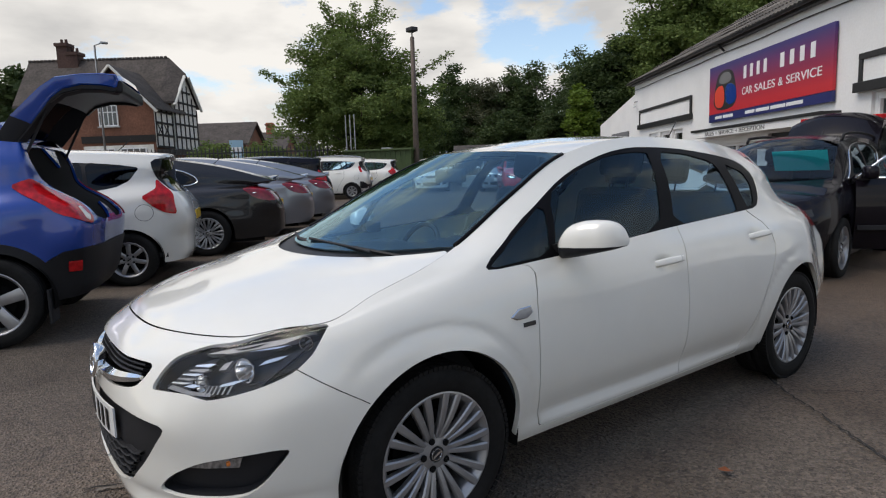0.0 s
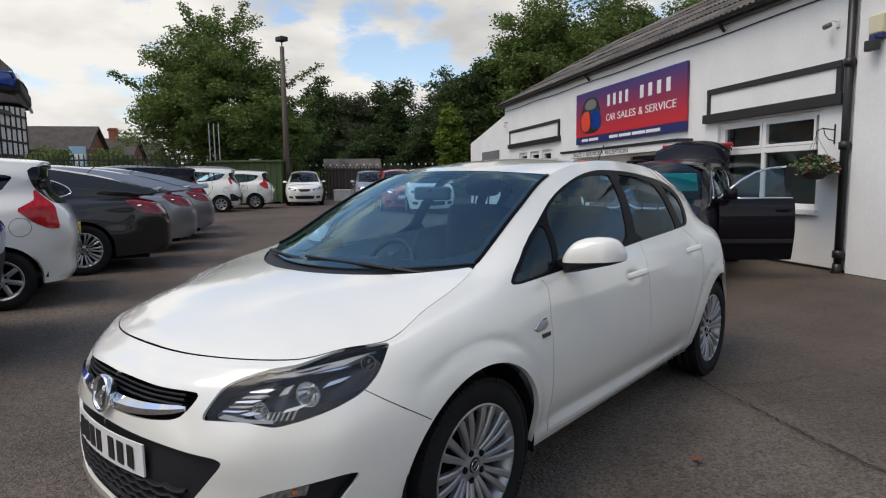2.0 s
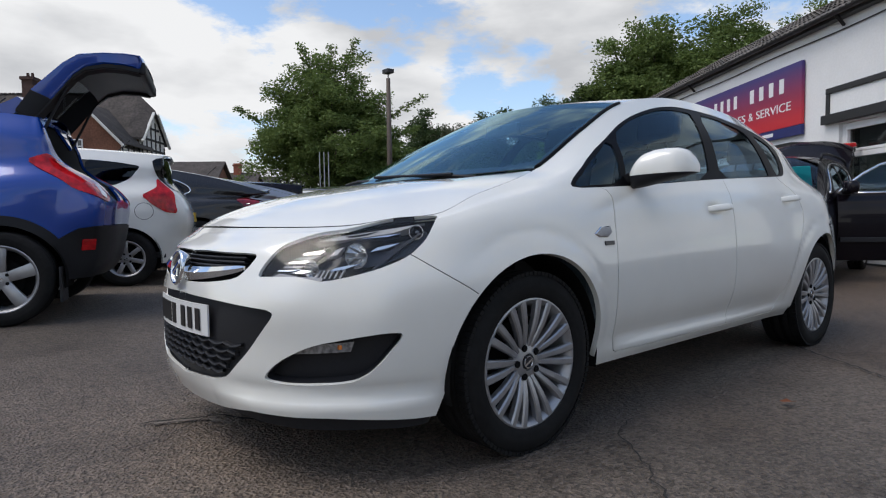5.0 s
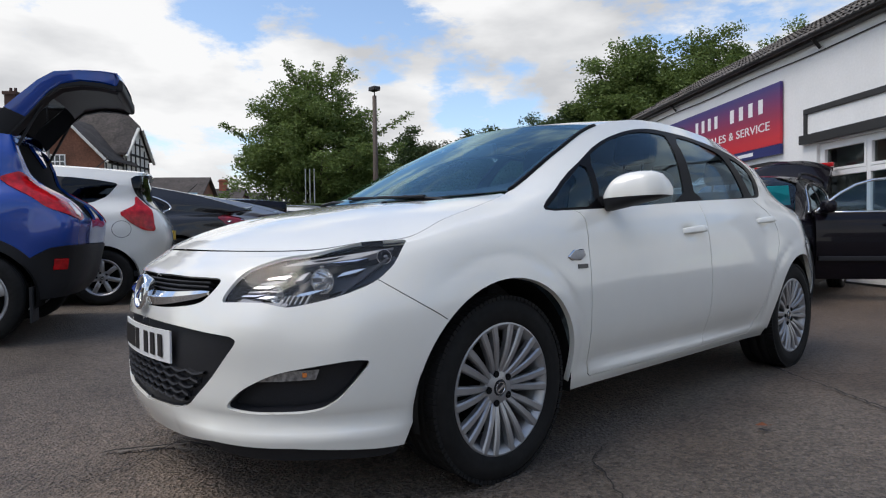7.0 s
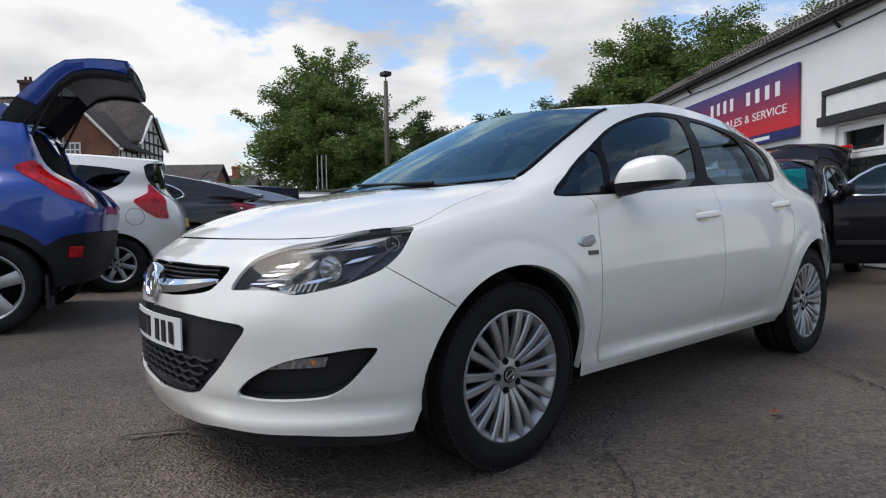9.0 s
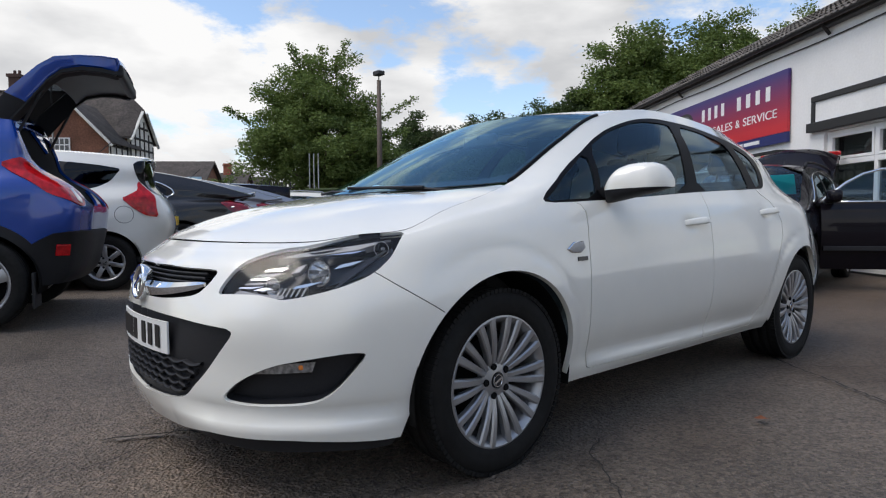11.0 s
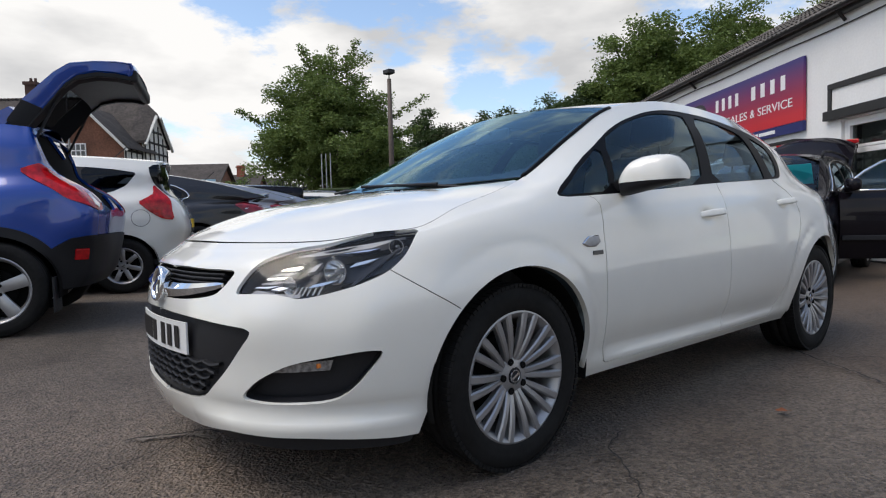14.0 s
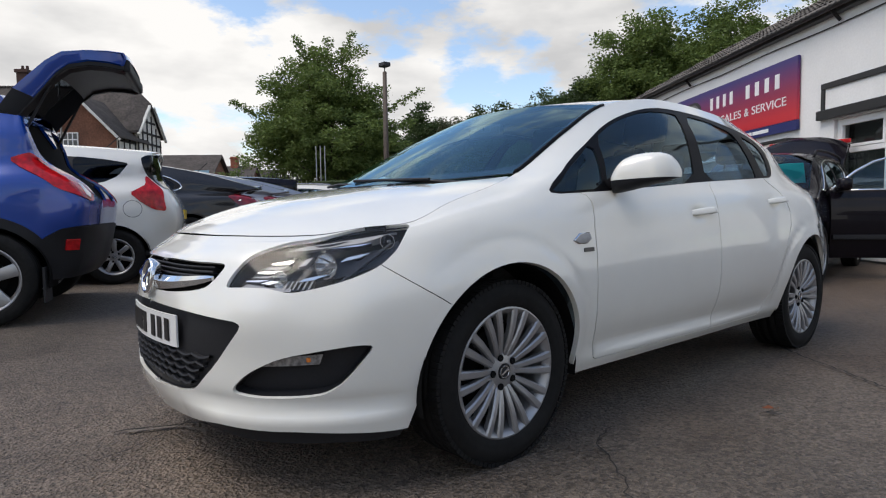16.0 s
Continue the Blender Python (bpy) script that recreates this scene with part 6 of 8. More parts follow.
def other_car(name, m, spec, paint, label, category="car", group="", privacy=True, open_tail=False, open_door=False, fine=0.05, rails=False, inside_parts=True):
    car = thing(name, m, label, category, group)
    sh = Shell(car_net(spec))
    wb, R = spec["wb"], spec["tyre"]
    z0 = R
    ra = R + 0.045
    lim = dict(ymin=0.2, ymax=spec["y"][-1] - 0.2)
    L = {"arch_f": arch_loop(sh, 0.0, z0, ra), "arch_r": arch_loop(sh, wb, z0, ra)}
    side = lambda pts: [(None, a, b) for a, b in pts]
    L["dlo"] = sh.outline(side(spec["dlo"]), 1, 0.03, 0.2, **lim)
    panes = []
    for k, v in enumerate(spec["panes"]):
        L["pane%d" % k] = sh.outline(side(v), 1, 0.03, 0.15, **lim)
        panes.append("pane%d" % k)
    L["lamp"] = sh.outline(spec["lamp"], 1, 0.025, 0.2, ymin=wb - 0.2)
    if spec.get("glass"):
        L["rear_window"] = sh.outline(spec["glass"], 1, 0.03, ymin=wb)
    if open_tail:
        L["tail_opening"] = sh.outline([(0, None, 1.53), (.52, None, 1.52), (.57, None, 1.42), (.53, None, 1.29), (.48, None, 1.22), (.465, None, 1.06), (.47, None, .92), (0, None, .92)], 1, 0.03, ymin=wb + 0.2)
    S = {}
    zb = spec["z"][1] + 0.0
    for k, (a, b) in enumerate(spec["doors"]):
        top = spec["belt"][4] - 0.01
        S["door%d" % k] = sh.strip([(None, a, top), (None, a + 0.03, (top + zb) / 2 + .1), (None, b, zb)] if k == 0 else [(None, a, top), (None, a + 0.05, top - 0.25), (None, b - 0.1, .62), (None, b - 0.25, zb)], 0.007, **lim)
    S["door_first"] = sh.strip([(None, .48, spec["belt"][0]), (None, .45, .6), (None, .5, zb)], 0.007, **lim)
    S["sill_line"] = sh.strip([(None, .5, zb), (None, 1.3, zb), (None, spec["doors"][1][1] - 0.25, zb)], 0.007, **lim)
    if "cap" in spec:
        cy, cz, cr = spec["cap"]
        ring = np.array(sh.find(circle_yz(cy, cz, cr, 28), **dict(ymin=wb - .2)))
        ctr = ring.mean(0)
        S["cap_ring"] = np.concatenate([ring, ring[:1], (ctr + (ring - ctr) * 0.95)[:1], (ctr + (ring - ctr) * 0.95)[::-1]])
    if spec.get("cladding"):
        L["clad_f"] = arch_loop(sh, 0.0, z0, ra + 0.07)
        L["clad_r"] = arch_loop(sh, wb, z0, ra + 0.07)
        S["clad_rear"] = sh.strip([(None, wb + .33, .60), (None, wb + .42, .66), (None, wb + .52, .712), (.6, None, .722), (.3, None, .725), (0, None, .725)], 0.006, ymin=wb)
        S["clad_side"] = sh.strip([(None, .2, .46), (None, 1.3, .46), (None, wb - .2, .46)], 0.006, ymin=0, ymax=wb)
    uv, tr = sh.pieces(list(L.values()) + list(S.values()), fine)
    c = uv[tr].mean(1)
    pos = sh.at(c)
    lab = np.full(len(tr), "body", object)
    if spec.get("cladding"):
        rear_clad = (pos[:, 1] > wb + 0.3) & (pos[:, 2] < np.interp(pos[:, 1], [wb + .33, wb + .42, wb + .52], [.60, .66, .717]))
        low = (pos[:, 2] < 0.46) & (pos[:, 1] > -0.3)
        front_clad = (pos[:, 1] < -0.3) & (pos[:, 2] < 0.55)
        lab[rear_clad | low | front_clad | inside(L["clad_f"], c) | inside(L["clad_r"], c)] = "cladding"
    for k in S:
        lab[inside(S[k], c) & (lab == "body")] = "gap"
    for k in ("dlo", *panes, "lamp", "rear_window", "tail_opening"):
        if k in L:
            lab[inside(L[k], c)] = k
    for k in ("arch_f", "arch_r"):
        lab[inside(L[k], c)] = "none"
    get = lambda k: tr[lab == k]
    shell_mesh("body", sh, uv, get("body"), paint, car, both=True, wall=0.02)
    shell_mesh("panel_gap", sh, uv, get("gap"), M_GAP, car, both=True, depth=0.008)
    if spec.get("cladding"):
        shell_mesh("cladding", sh, uv, get("cladding"), M_PLASTIC, car, 1, 0.0, 0.03, "black plastic lower cladding", True, 0.006)
    for sd in (1, -1):
        fr = shell_mesh("window_frame", sh, uv, get("dlo"), M_PLASTIC, car, sd, 0.002, 0.01)
        for k in panes:
            shell_mesh("window_pane", sh, uv, get(k), M_PRIVACY if privacy and k != "pane0" else M_GLASS, fr, sd, 0.006)
        if spec.get("chrome"):
            pts = [Vector(v) for v in sh.at(L["dlo"])]
            bm = bmesh.new()
            add_tube(bm, [Vector((v.x * sd + 0.004 * sd, v.y, v.z)) for v in pts] + [Vector((pts[0].x * sd + 0.004 * sd, pts[0].y, pts[0].z))], 0.011, 6)
            part("window_trim", bm, M_CHROME, car, "bright chrome window trim", True)
        lp = shell_mesh("tail_lamp", sh, uv, get("lamp"), M_LENS_DARK if spec.get("screen") else M_LENS_RED, car, sd, 0.0, 0.02, "red tail lamp", False, 0.008)
        if spec.get("insert"):
            uvi = np.array(sh.find(spec["insert"], ymin=wb - 0.2))
            pi, ni = sh.at(uvi), sh.normal(uvi)
            fl = np.array([sd, 1, 1.0])
            loft("reverse_lamp", [[tuple((a + b * 0.004) * fl) for a, b in zip(pi, ni)], [tuple((a + b * 0.014) * fl) for a, b in zip(pi, ni)]], M_LENS_CLEAR, lp)
        for cy in (0.0, wb):
            wheel_well(car, cy, z0, ra, 0.5, 0.80, sd)
            wheel(car, (sd * (spec["hw"]), cy, R), R, spec["rim"], 0.205, spec["style"], sd, 36)
        for (a, b), zz in zip(((spec["doors"][0][0] - .15, 0), (spec["doors"][1][0] - .2, 0)), (spec["belt"][3] - .13, spec["belt"][4] - .13)):
            door_handle(car, sh, a, zz, 0.2, M_CHROME if spec.get("chrome") else paint, sd)
        door_mirror(car, (0.76 * spec["sx"] / 0.98, 0.62, spec["belt"][1] + 0.0), paint, sd, 0.95)
    if "rear_window" in L:
        shell_mesh("rear_window", sh, uv, get("rear_window"), M_PRIVACY, car, 1, 0.0, 0.01, "", True, 0.004)
    # bonnet, screen, roof
    nose = sh.p[-1, 1][1]
    cowl = 0.2
    e = top_edge(sh, nose - 0.1, cowl + 0.02, 80)
    ey, ex, ez = e[:, 1], e[:, 0], e[:, 2]

    def height(x, y):
        xe, ze = np.interp(y, ey, ex), np.interp(y, ey, ez)
        k = np.clip(np.abs(x) / np.maximum(xe, 0.02), 0, 1.05)
        up = 0.06 * np.clip((y - nose) / 0.15, 0, 1)
        return ze + up * (1 - k ** 2.4)
    edge = [(x - 0.003, y + 0.003) for x, y in zip(ex, ey) if x > 0.01]
    rear = [(ex[-1] * s, cowl - 0.33 + 0.33 * abs(s) ** 2.2) for s in np.linspace(0.99, -0.99, 31)]
    edge = [v for v in edge if v[1] < cowl - 0.02]
    plan_mesh("bonnet", [(0, nose + 0.004)] + edge + rear + [(-x, y) for x, y in edge[::-1]], height, 0.06, paint, car)
    we = top_edge(sh, cowl, spec["y"][3] + 0.03, 30)
    fn = windscreen_fn(we, (cowl - 0.30, we[0][2] + 0.0), (we[-1][1] - 0.13, we[-1][2] + 0.07), 0.03)
    patch("windscreen", fn, 24, 16, M_CLEARSCREEN, car)
    re = top_edge(sh, spec["y"][3] + 0.03, 9.0, 60)
    re = re[re[:, 0] > 0.30]
    rf = roof_sheet(re, 0.07 if not spec.get("screen") else 0.055, 0.13)
    if spec.get("screen"):
        a, b = spec["screen"]
        patch("roof", rf, 30, 60, paint, car, "", lambda s, t: not (a < t < b and abs(s) < 0.88))
        rw = lambda s, t: rf(s * 0.9, a - 0.01 + (b - a + 0.02) * t) + np.array([0, 0, -0.004])
        patch("rear_window", rw, 20, 24, M_PRIVACY, car)
        lip = []
        for k in range(17):
            q = -1 + k / 8
            x, y, z = q * re[-1][0] * 0.98, re[-1][1] - 0.02 - 0.10 * abs(q) ** 3, re[-1][2] + 0.05 * (1 - abs(q) ** 2.4)
            lip.append([(x, y - 0.16, z + 0.01), (x, y + 0.05, z + 0.035), (x, y + 0.065, z + 0.022), (x, y - 0.02, z - 0.05), (x, y - 0.16, z - 0.04)])
        loft("boot_lip", lip, paint, car)
        for sd in (1, -1):
            uvs = np.array(sh.find([(.80, 3.42, .90), (.72, 3.62, .905), (.58, 3.74, .905), (.44, 3.80, .905)], ymin=wb))
            pp, nn = sh.at(uvs), sh.normal(uvs)
            bm = bmesh.new()
            add_tube(bm, [Vector((v + w * 0.012) * np.array([sd, 1, 1.0])) for v, w in zip(pp, nn)], 0.009, 6)
            part("lamp_strip", bm, M_CHROME, car, "chrome strip through the tail lamp", True)
    else:
        patch("roof", rf, 30, 40, paint, car)
        bm = bmesh.new()
        w, y1, z1 = re[-1][0] * 0.97, re[-1][1], re[-1][2]
        prev = None
        for k in range(17):
            s = -1 + k / 8
            zz = z1 + 0.045 * (1 - abs(s) ** 2.4)
            row = [bm.verts.new((s * w, y, z)) for y, z in ((y1 - 0.10, zz + 0.008), (y1 + 0.05, zz - 0.008), (y1 + 0.045, zz - 0.03), (y1 - 0.06, zz - 0.05))]
            if prev:
                for i in range(4):
                    bm.faces.new((prev[i], prev[(i + 1) % 4], row[(i + 1) % 4], row[i]))
            prev = row
        if not open_tail:
            part("spoiler", bm, paint, car, "", True)
        else:
            bm.free()
    bm = bmesh.new()
    add_tube(bm, [(0, spec["roof_y"][1] - .1, spec["roof"][5][1] + .05), (0, spec["roof_y"][1] + 0.06, spec["roof"][5][1] + 0.20)], 0.006, 6)
    part("aerial", bm, M_PLASTIC, car)
    if rails:
        for sd in (1, -1):
            bm = bmesh.new()
            k = len(re)
            pts = [Vector((v[0] * sd * 0.97, v[1], v[2] + 0.07)) for v in re[4:k - 8:6]]
            add_tube(bm, [pts[0] - Vector((0, 0.06, 0.06))] + pts + [pts[-1] + Vector((0, 0.06, -0.06))], 0.018, 8)
            part("roof_rail", bm, M_SILVER if paint is M_WHITE else M_PLASTIC, car, "", True)
    if inside_parts:
        cabin(car, spec["z"][1] + 0.05, 0.42, 1.15, 2.1, spec["z"][1] + 0.30, -0.34, spec["belt"][0] + 0.0, (0, 0.75, spec["roof"][2][1] - 0.05))
    rp = sh.at(np.array(sh.find([(0.02, None, spec["z"][2] + 0.1)], ymin=wb)))[0]
    if not open_tail:
        box("rear_plate", (-.26, rp[1] - .02, rp[2] - .055), (.26, rp[1] + .012, rp[2] + .055), M_PLATE_Y, car, "yellow rear number plate")
    box("underbody", (-.6, -.5, spec["z"][0] - 0.02), (.6, spec["y"][-1] - 0.35, spec["z"][1] + 0.04), M_GAP, car)
    if open_tail:
        # the boot's shade is a black sheet set just behind the opening
        shell_mesh("boot_shade_sheet", sh, uv, get("tail_opening"), M_GAP, car, 1, 0.03, -0.01, "black sheet closing the open boot, standing in for its shaded inside", True)
    return car, sh


def raised_tailgate(car, y, z, paint, size=1.0, half=0.62, pane=None, crown=0.02, lift=0.0):
    """A tailgate swung up: painted skin above, glass, dark trim below, two struts."""
    top = [(.05, -.05), (.18, .10), (.45, .31), (.57, .376), (.75, .382), (.92, .37), (1.04, .348), (1.05, .30)]
    low = [(.14, -.16), (.30, -.01), (.50, .19), (.60, .255), (.75, .275), (.90, .255), (1.0, .225), (1.02, .23)]
    cl, sl = math.cos(radians(lift)), math.sin(radians(lift))
    f = lambda p: (y + (p[0] * cl - p[1] * sl) * size, z + (p[0] * sl + p[1] * cl) * size)
    g = new("tailgate")
    g.parent = car

    def skin(nm, prof, s0, s1, mt, off=0.0, lab=""):
        rows = []
        n = 16
        for k in range(n + 1):
            s = -1 + 2 * k / n
            rows.append([(s * half * (1.0 - 0.10 * i / (len(prof) - 1)), f(p)[0] - 0.03 * abs(s) ** 3, f(p)[1] + off - crown * abs(s) ** (4 if crown < 0.05 else 2.4)) for i, p in enumerate(prof[s0:s1])])
        vs = [v for r in rows for v in r]
        w = len(rows[0])
        fs = [(a * w + i, a * w + i + 1, (a + 1) * w + i + 1, (a + 1) * w + i) for a in range(n) for i in range(w - 1)]
        return mesh_object(nm, vs, fs, mt, g, lab, True)
    skin("outer_skin", top, 2, 8, paint)
    skin("gate_glass", top, 0, 3, pane or M_PRIVACY)
    skin("inner_trim", low, 2, 8, M_PLASTIC, -0.02, "dark plastic inner trim")
    for sd in (1, -1):
        secs, inner = [], []
        prof = list(zip(top, low))
        for a, b in prof:
            s = sd * half
            i = top.index(a)
            x = s * (1 - 0.10 * (i - 2) / 5 if i >= 2 else 1.0)
            ya, za = f(a); yb, zb = f(b)
            secs.append([(x, ya - 0.03, za - crown), (x - sd * 0.014, ya - 0.02, za + 0.01 - crown), (x - sd * 0.014, yb - 0.02, zb + 0.02 - crown), (x, yb - 0.03, zb + 0.03 - crown)])
            inner.append([(x - sd * 0.015, ya - 0.04, za - 0.012 - crown), (x - sd * 0.09, ya - 0.03, za - 0.008 - crown), (x - sd * 0.10, yb - 0.02, zb - 0.03 - crown), (x - sd * 0.015, yb - 0.03, zb - 0.01 - crown)])
        loft("gate_side", secs[1:], paint, g)
        loft("glass_edge", secs[:2], M_PLASTIC, g)
        loft("gate_seal", inner, M_PLASTIC, g)
        bm = bmesh.new()
        add_tube(bm, [(sd * (half - .06), f(low[3])[0] - .1, f(low[3])[1] - .05), (sd * (half - .04), y + 0.08, z - 0.42)], 0.011, 6)
        part("strut", bm, M_PLASTIC, g)
    e = [f(top[-1]), f(low[-1])]
    bm = bmesh.new()
    add_box(bm, (-half * 0.86, e[1][0] - 0.05, e[1][1] - 0.045), (half * 0.86, e[0][0] + 0.0, e[0][1] - 0.01), None, 0.02)
    part("gate_end", bm, M_PLASTIC, g)
    return g


ROW_TURN = -19.0


def in_row(contact, spec, turn=ROW_TURN):
    """The pose of a car whose near rear wheel stands at a place."""
    return Matrix.Translation((contact[0], contact[1], lie(*contact))) @ Matrix.Rotation(radians(turn), 4, "Z") @ Matrix.Translation((-(spec["hw"] + 0.1), -spec["wb"], 0))


blue, shu = other_car("compact_suv", in_row((-3.036, -1.302), SUV), SUV, M_BLUE, "blue compact SUV with black cladding and its tailgate raised", "car", "cars parked in a row", open_tail=True, fine=0.035)
raised_tailgate(blue, 2.75, 1.67, M_BLUE, 0.905, 0.58, None, 0.02, 7)
loft("roof_spoiler", [[(x, 2.60, 1.60 + .05 * (1 - (x / .6) ** 2)), (x, 2.78, 1.70 + .05 * (1 - (x / .6) ** 2)), (x, 2.83, 1.66 + .05 * (1 - (x / .6) ** 2)), (x, 2.74, 1.56)] for x in np.linspace(-.56, .56, 13)], M_BLUE, blue)
other_car("small_mpv", in_row((-5.05, -0.05), MPV), MPV, M_WHITE, "white tall hatchback with boomerang-shaped red tail lamps", "car", "cars parked in a row", fine=0.035)
other_car("saloon_car", in_row((-6.65, 1.25), SALOON), SALOON, M_DARK, "dark grey fastback saloon with chrome window trim", "car", "cars parked in a row", fine=0.04)
other_car("saloon_car", in_row((-8.4, 2.55), SALOON), SALOON, M_SILVER, "grey-silver fastback saloon parked in the row", "car", "cars parked in a row")
other_car("saloon_car", in_row((-10.15, 3.85), SALOON), SALOON, M_SILVER, "silver fastback saloon beside another silver one", "car", "cars parked in a row")
other_car("hatchback_car", in_row((-11.9, 5.15), MPV), MPV, M_BLACKP, "black hatchback behind the silver saloons", "car", "cars parked in a row")
other_car("estate_car", in_row((-14.6, 6.0), MPV), MPV, M_WHITE, "white estate car with grey roof rails", "car", "cars parked in a row", rails=True)
TALL = dict(MPV)
TALL["belt"] = [v + .05 for v in MPV["belt"]]
TALL["roof"] = [(a, b + .09) for a, b in MPV["roof"]]
TALL["dlo"] = [(a, b + .06) for a, b in MPV["dlo"]]
TALL["panes"] = [[(a, b + .06) for a, b in p] for p in MPV["panes"]]
TALL["lamp"] = [(.66, 2.86, 1.26), (.64, 2.95, 1.26), (.70, 3.02, 1.03), (.76, 2.94, 1.03)]
boxy, shx = other_car("small_mpv", in_row((-18.5, 9.9), TALL, -36), TALL, M_WHITE, "white boxy people carrier with roof rails by the green container", "car", "cars by the container", rails=True, privacy=False)
way = [(None, 2.92, .50), (None, 3.02, .50), (.76, None, .50), (.66, None, .50), (.45, None, .50), (.2, None, .50)]
secs = []
for k, (x, y, z) in enumerate(way):
    uv = np.array(shx.find([(x, y, z - .09), (x, y, z + (.17 if k < 3 else .06))], ymin=2.5))
    p, n = shx.at(uv), shx.normal(uv)
    secs.append([tuple(v) for v in (p[0] - n[0] * .01, p[0] + n[0] * .025, p[1] + n[1] * .025, p[1] - n[1] * .01)])
loft("rear_bumper", secs, M_PLASTIC, boxy, "black plastic corner of the rear bumper")
other_car("hatchback_car", in_row((-19.6, 12.0), MPV, -38), MPV, M_WHITE, "white hatchback beside the green container", "car", "cars by the container", privacy=False)
m = Matrix.Translation((-20.6, 15.2, lie(-20.6, 15.2))) @ Matrix.Rotation(radians(math.degrees(math.atan2(.80, .60)) ), 4, "Z")
seat_car, sh2 = other_car("hatchback_car", m, dict(MPV, cap=(2.80, .83, .095)), M_WHITE, "white hatchback facing out from the far fence", "car", "cars by the container", privacy=False)


def nose_panel(name, car, sh, top, low, off, material, sd=0):
    """A raised panel on a car's nose between two lines of (across, height), laid over its curve."""
    n = 10
    a, b = [], []
    for row, out in ((top, a), (low, b)):
        for k in range(n + 1):
            q = k / n * (len(row) - 1)
            i = min(int(q), len(row) - 2)
            x = row[i][0] + (row[i + 1][0] - row[i][0]) * (q - i)
            z = row[i][1] + (row[i + 1][1] - row[i][1]) * (q - i)
            uv = np.array(sh.find([(abs(x), None, z)], ymax=-0.2))
            p, w = sh.at(uv)[0], sh.normal(uv)[0]
            fl = np.array([-1.0 if (x < 0 or sd < 0) else 1.0, 1, 1])
            out.append((p * fl, w * fl))
    secs = [[tuple(p - w * 0.01), tuple(p + w * off), tuple(q + v * off), tuple(q - v * 0.01)] for (p, w), (q, v) in zip(a, b)]
    return loft(name, secs, material, car)


def small_front(car, sh):
    """Headlamps, grille, intake and plate on a far car's nose."""
    for sd in (1, -1):
        nose_panel("headlight", car, sh, [(.36, .735), (.52, .775), (.68, .815)], [(.38, .665), (.56, .675), (.71, .745)], 0.008, M_BUCKET, sd)
        nose_panel("lamp_reflector", car, sh, [(.42, .725), (.54, .755), (.63, .780)], [(.44, .685), (.56, .695), (.64, .735)], 0.014, M_REFLECT, sd)
        nose_panel("fog_lamp", car, sh, [(.50, .42), (.68, .44)], [(.50, .33), (.66, .35)], 0.010, M_PLASTIC, sd)
    nose_panel("grille", car, sh, [(-.27, .735), (0, .74), (.27, .735)], [(-.20, .635), (0, .625), (.20, .635)], 0.010, M_PLASTIC)
    nose_panel("lower_intake", car, sh, [(-.42, .44), (0, .44), (.42, .44)], [(-.38, .31), (0, .30), (.38, .31)], 0.010, M_PLASTIC)
    box("number_plate", (-.26, sh.p[3, 1][1] - .035, .49), (.26, sh.p[3, 1][1] - .012, .60), M_PLATE, car)


small_front(seat_car, sh2)
for (x, y), turn, paint, lab in (((-17.71, 16.77), 52, M_SILVER, "silver hatchback parked facing the yard by the end fence"), ((-13.67, 14.47), 52, M_RED, "red hatchback parked facing the yard between pale ones"), ((-11.94, 14.05), 50, M_WHITE, "white hatchback parked facing the yard beside a red one")):
    parked, shp = other_car("hatchback_car", Matrix.Translation((x, y, lie(x, y))) @ Matrix.Rotation(radians(turn), 4, "Z"), MPV, paint, lab, "car", "cars by the container", privacy=False)
    small_front(parked, shp)

BLACKSUV = dict(SUV, wb=2.63, cladding=False, chrome=True)
mb = Matrix.Translation((-1.10, 6.3, -0.03)) @ Matrix.Rotation(radians(8), 4, "Z")
black, shb = other_car("family_suv", mb, BLACKSUV, M_BLACKP, "black SUV with roof rails, its tailgate and a door open", "car", fine=0.04, rails=True, open_door=True, privacy=False)
raised_tailgate(black, 2.74, 1.64, M_BLACKP, 0.92, 0.62, M_BLACKP, 0.15, 5)
for sx in (1, -1):
    box("gate_lamp", (sx * .50 - .10, 3.56, 1.93), (sx * .50 + .10, 3.70, 2.0), M_LENS_RED, black, "red lamp at the edge of the tailgate", None, 0.01)
uv = np.array(shu.find([(.70, None, .58)], ymin=2.9))
pr, nr = Vector(shu.at(uv)[0]), Vector(shu.normal(uv)[0])
box("bumper_reflector", (-.006, -.05, -.045), (.010, .05, .045), M_LENS_RED, blue, "red bumper reflector", Matrix.Translation(pr + nr * 0.008) @ nr.to_track_quat("X", "Z").to_matrix().to_4x4(), 0.006)
box("mud_flap", (.66, 3.06, .16), (.86, 3.075, .42), M_PLASTIC, blue)
box("side_sill", (.66, .36, .20), (.84, 2.25, .45), M_PLASTIC, black, "black plastic sill", None, 0.02)
box("rear_valance", (-.7, 2.9, .22), (.7, 3.2, .5), M_PLASTIC, black, "", None, 0.03)
box("undertray", (-.66, -.4, .18), (.66, 3.0, .30), M_GAP, black)
small_front(black, shb)


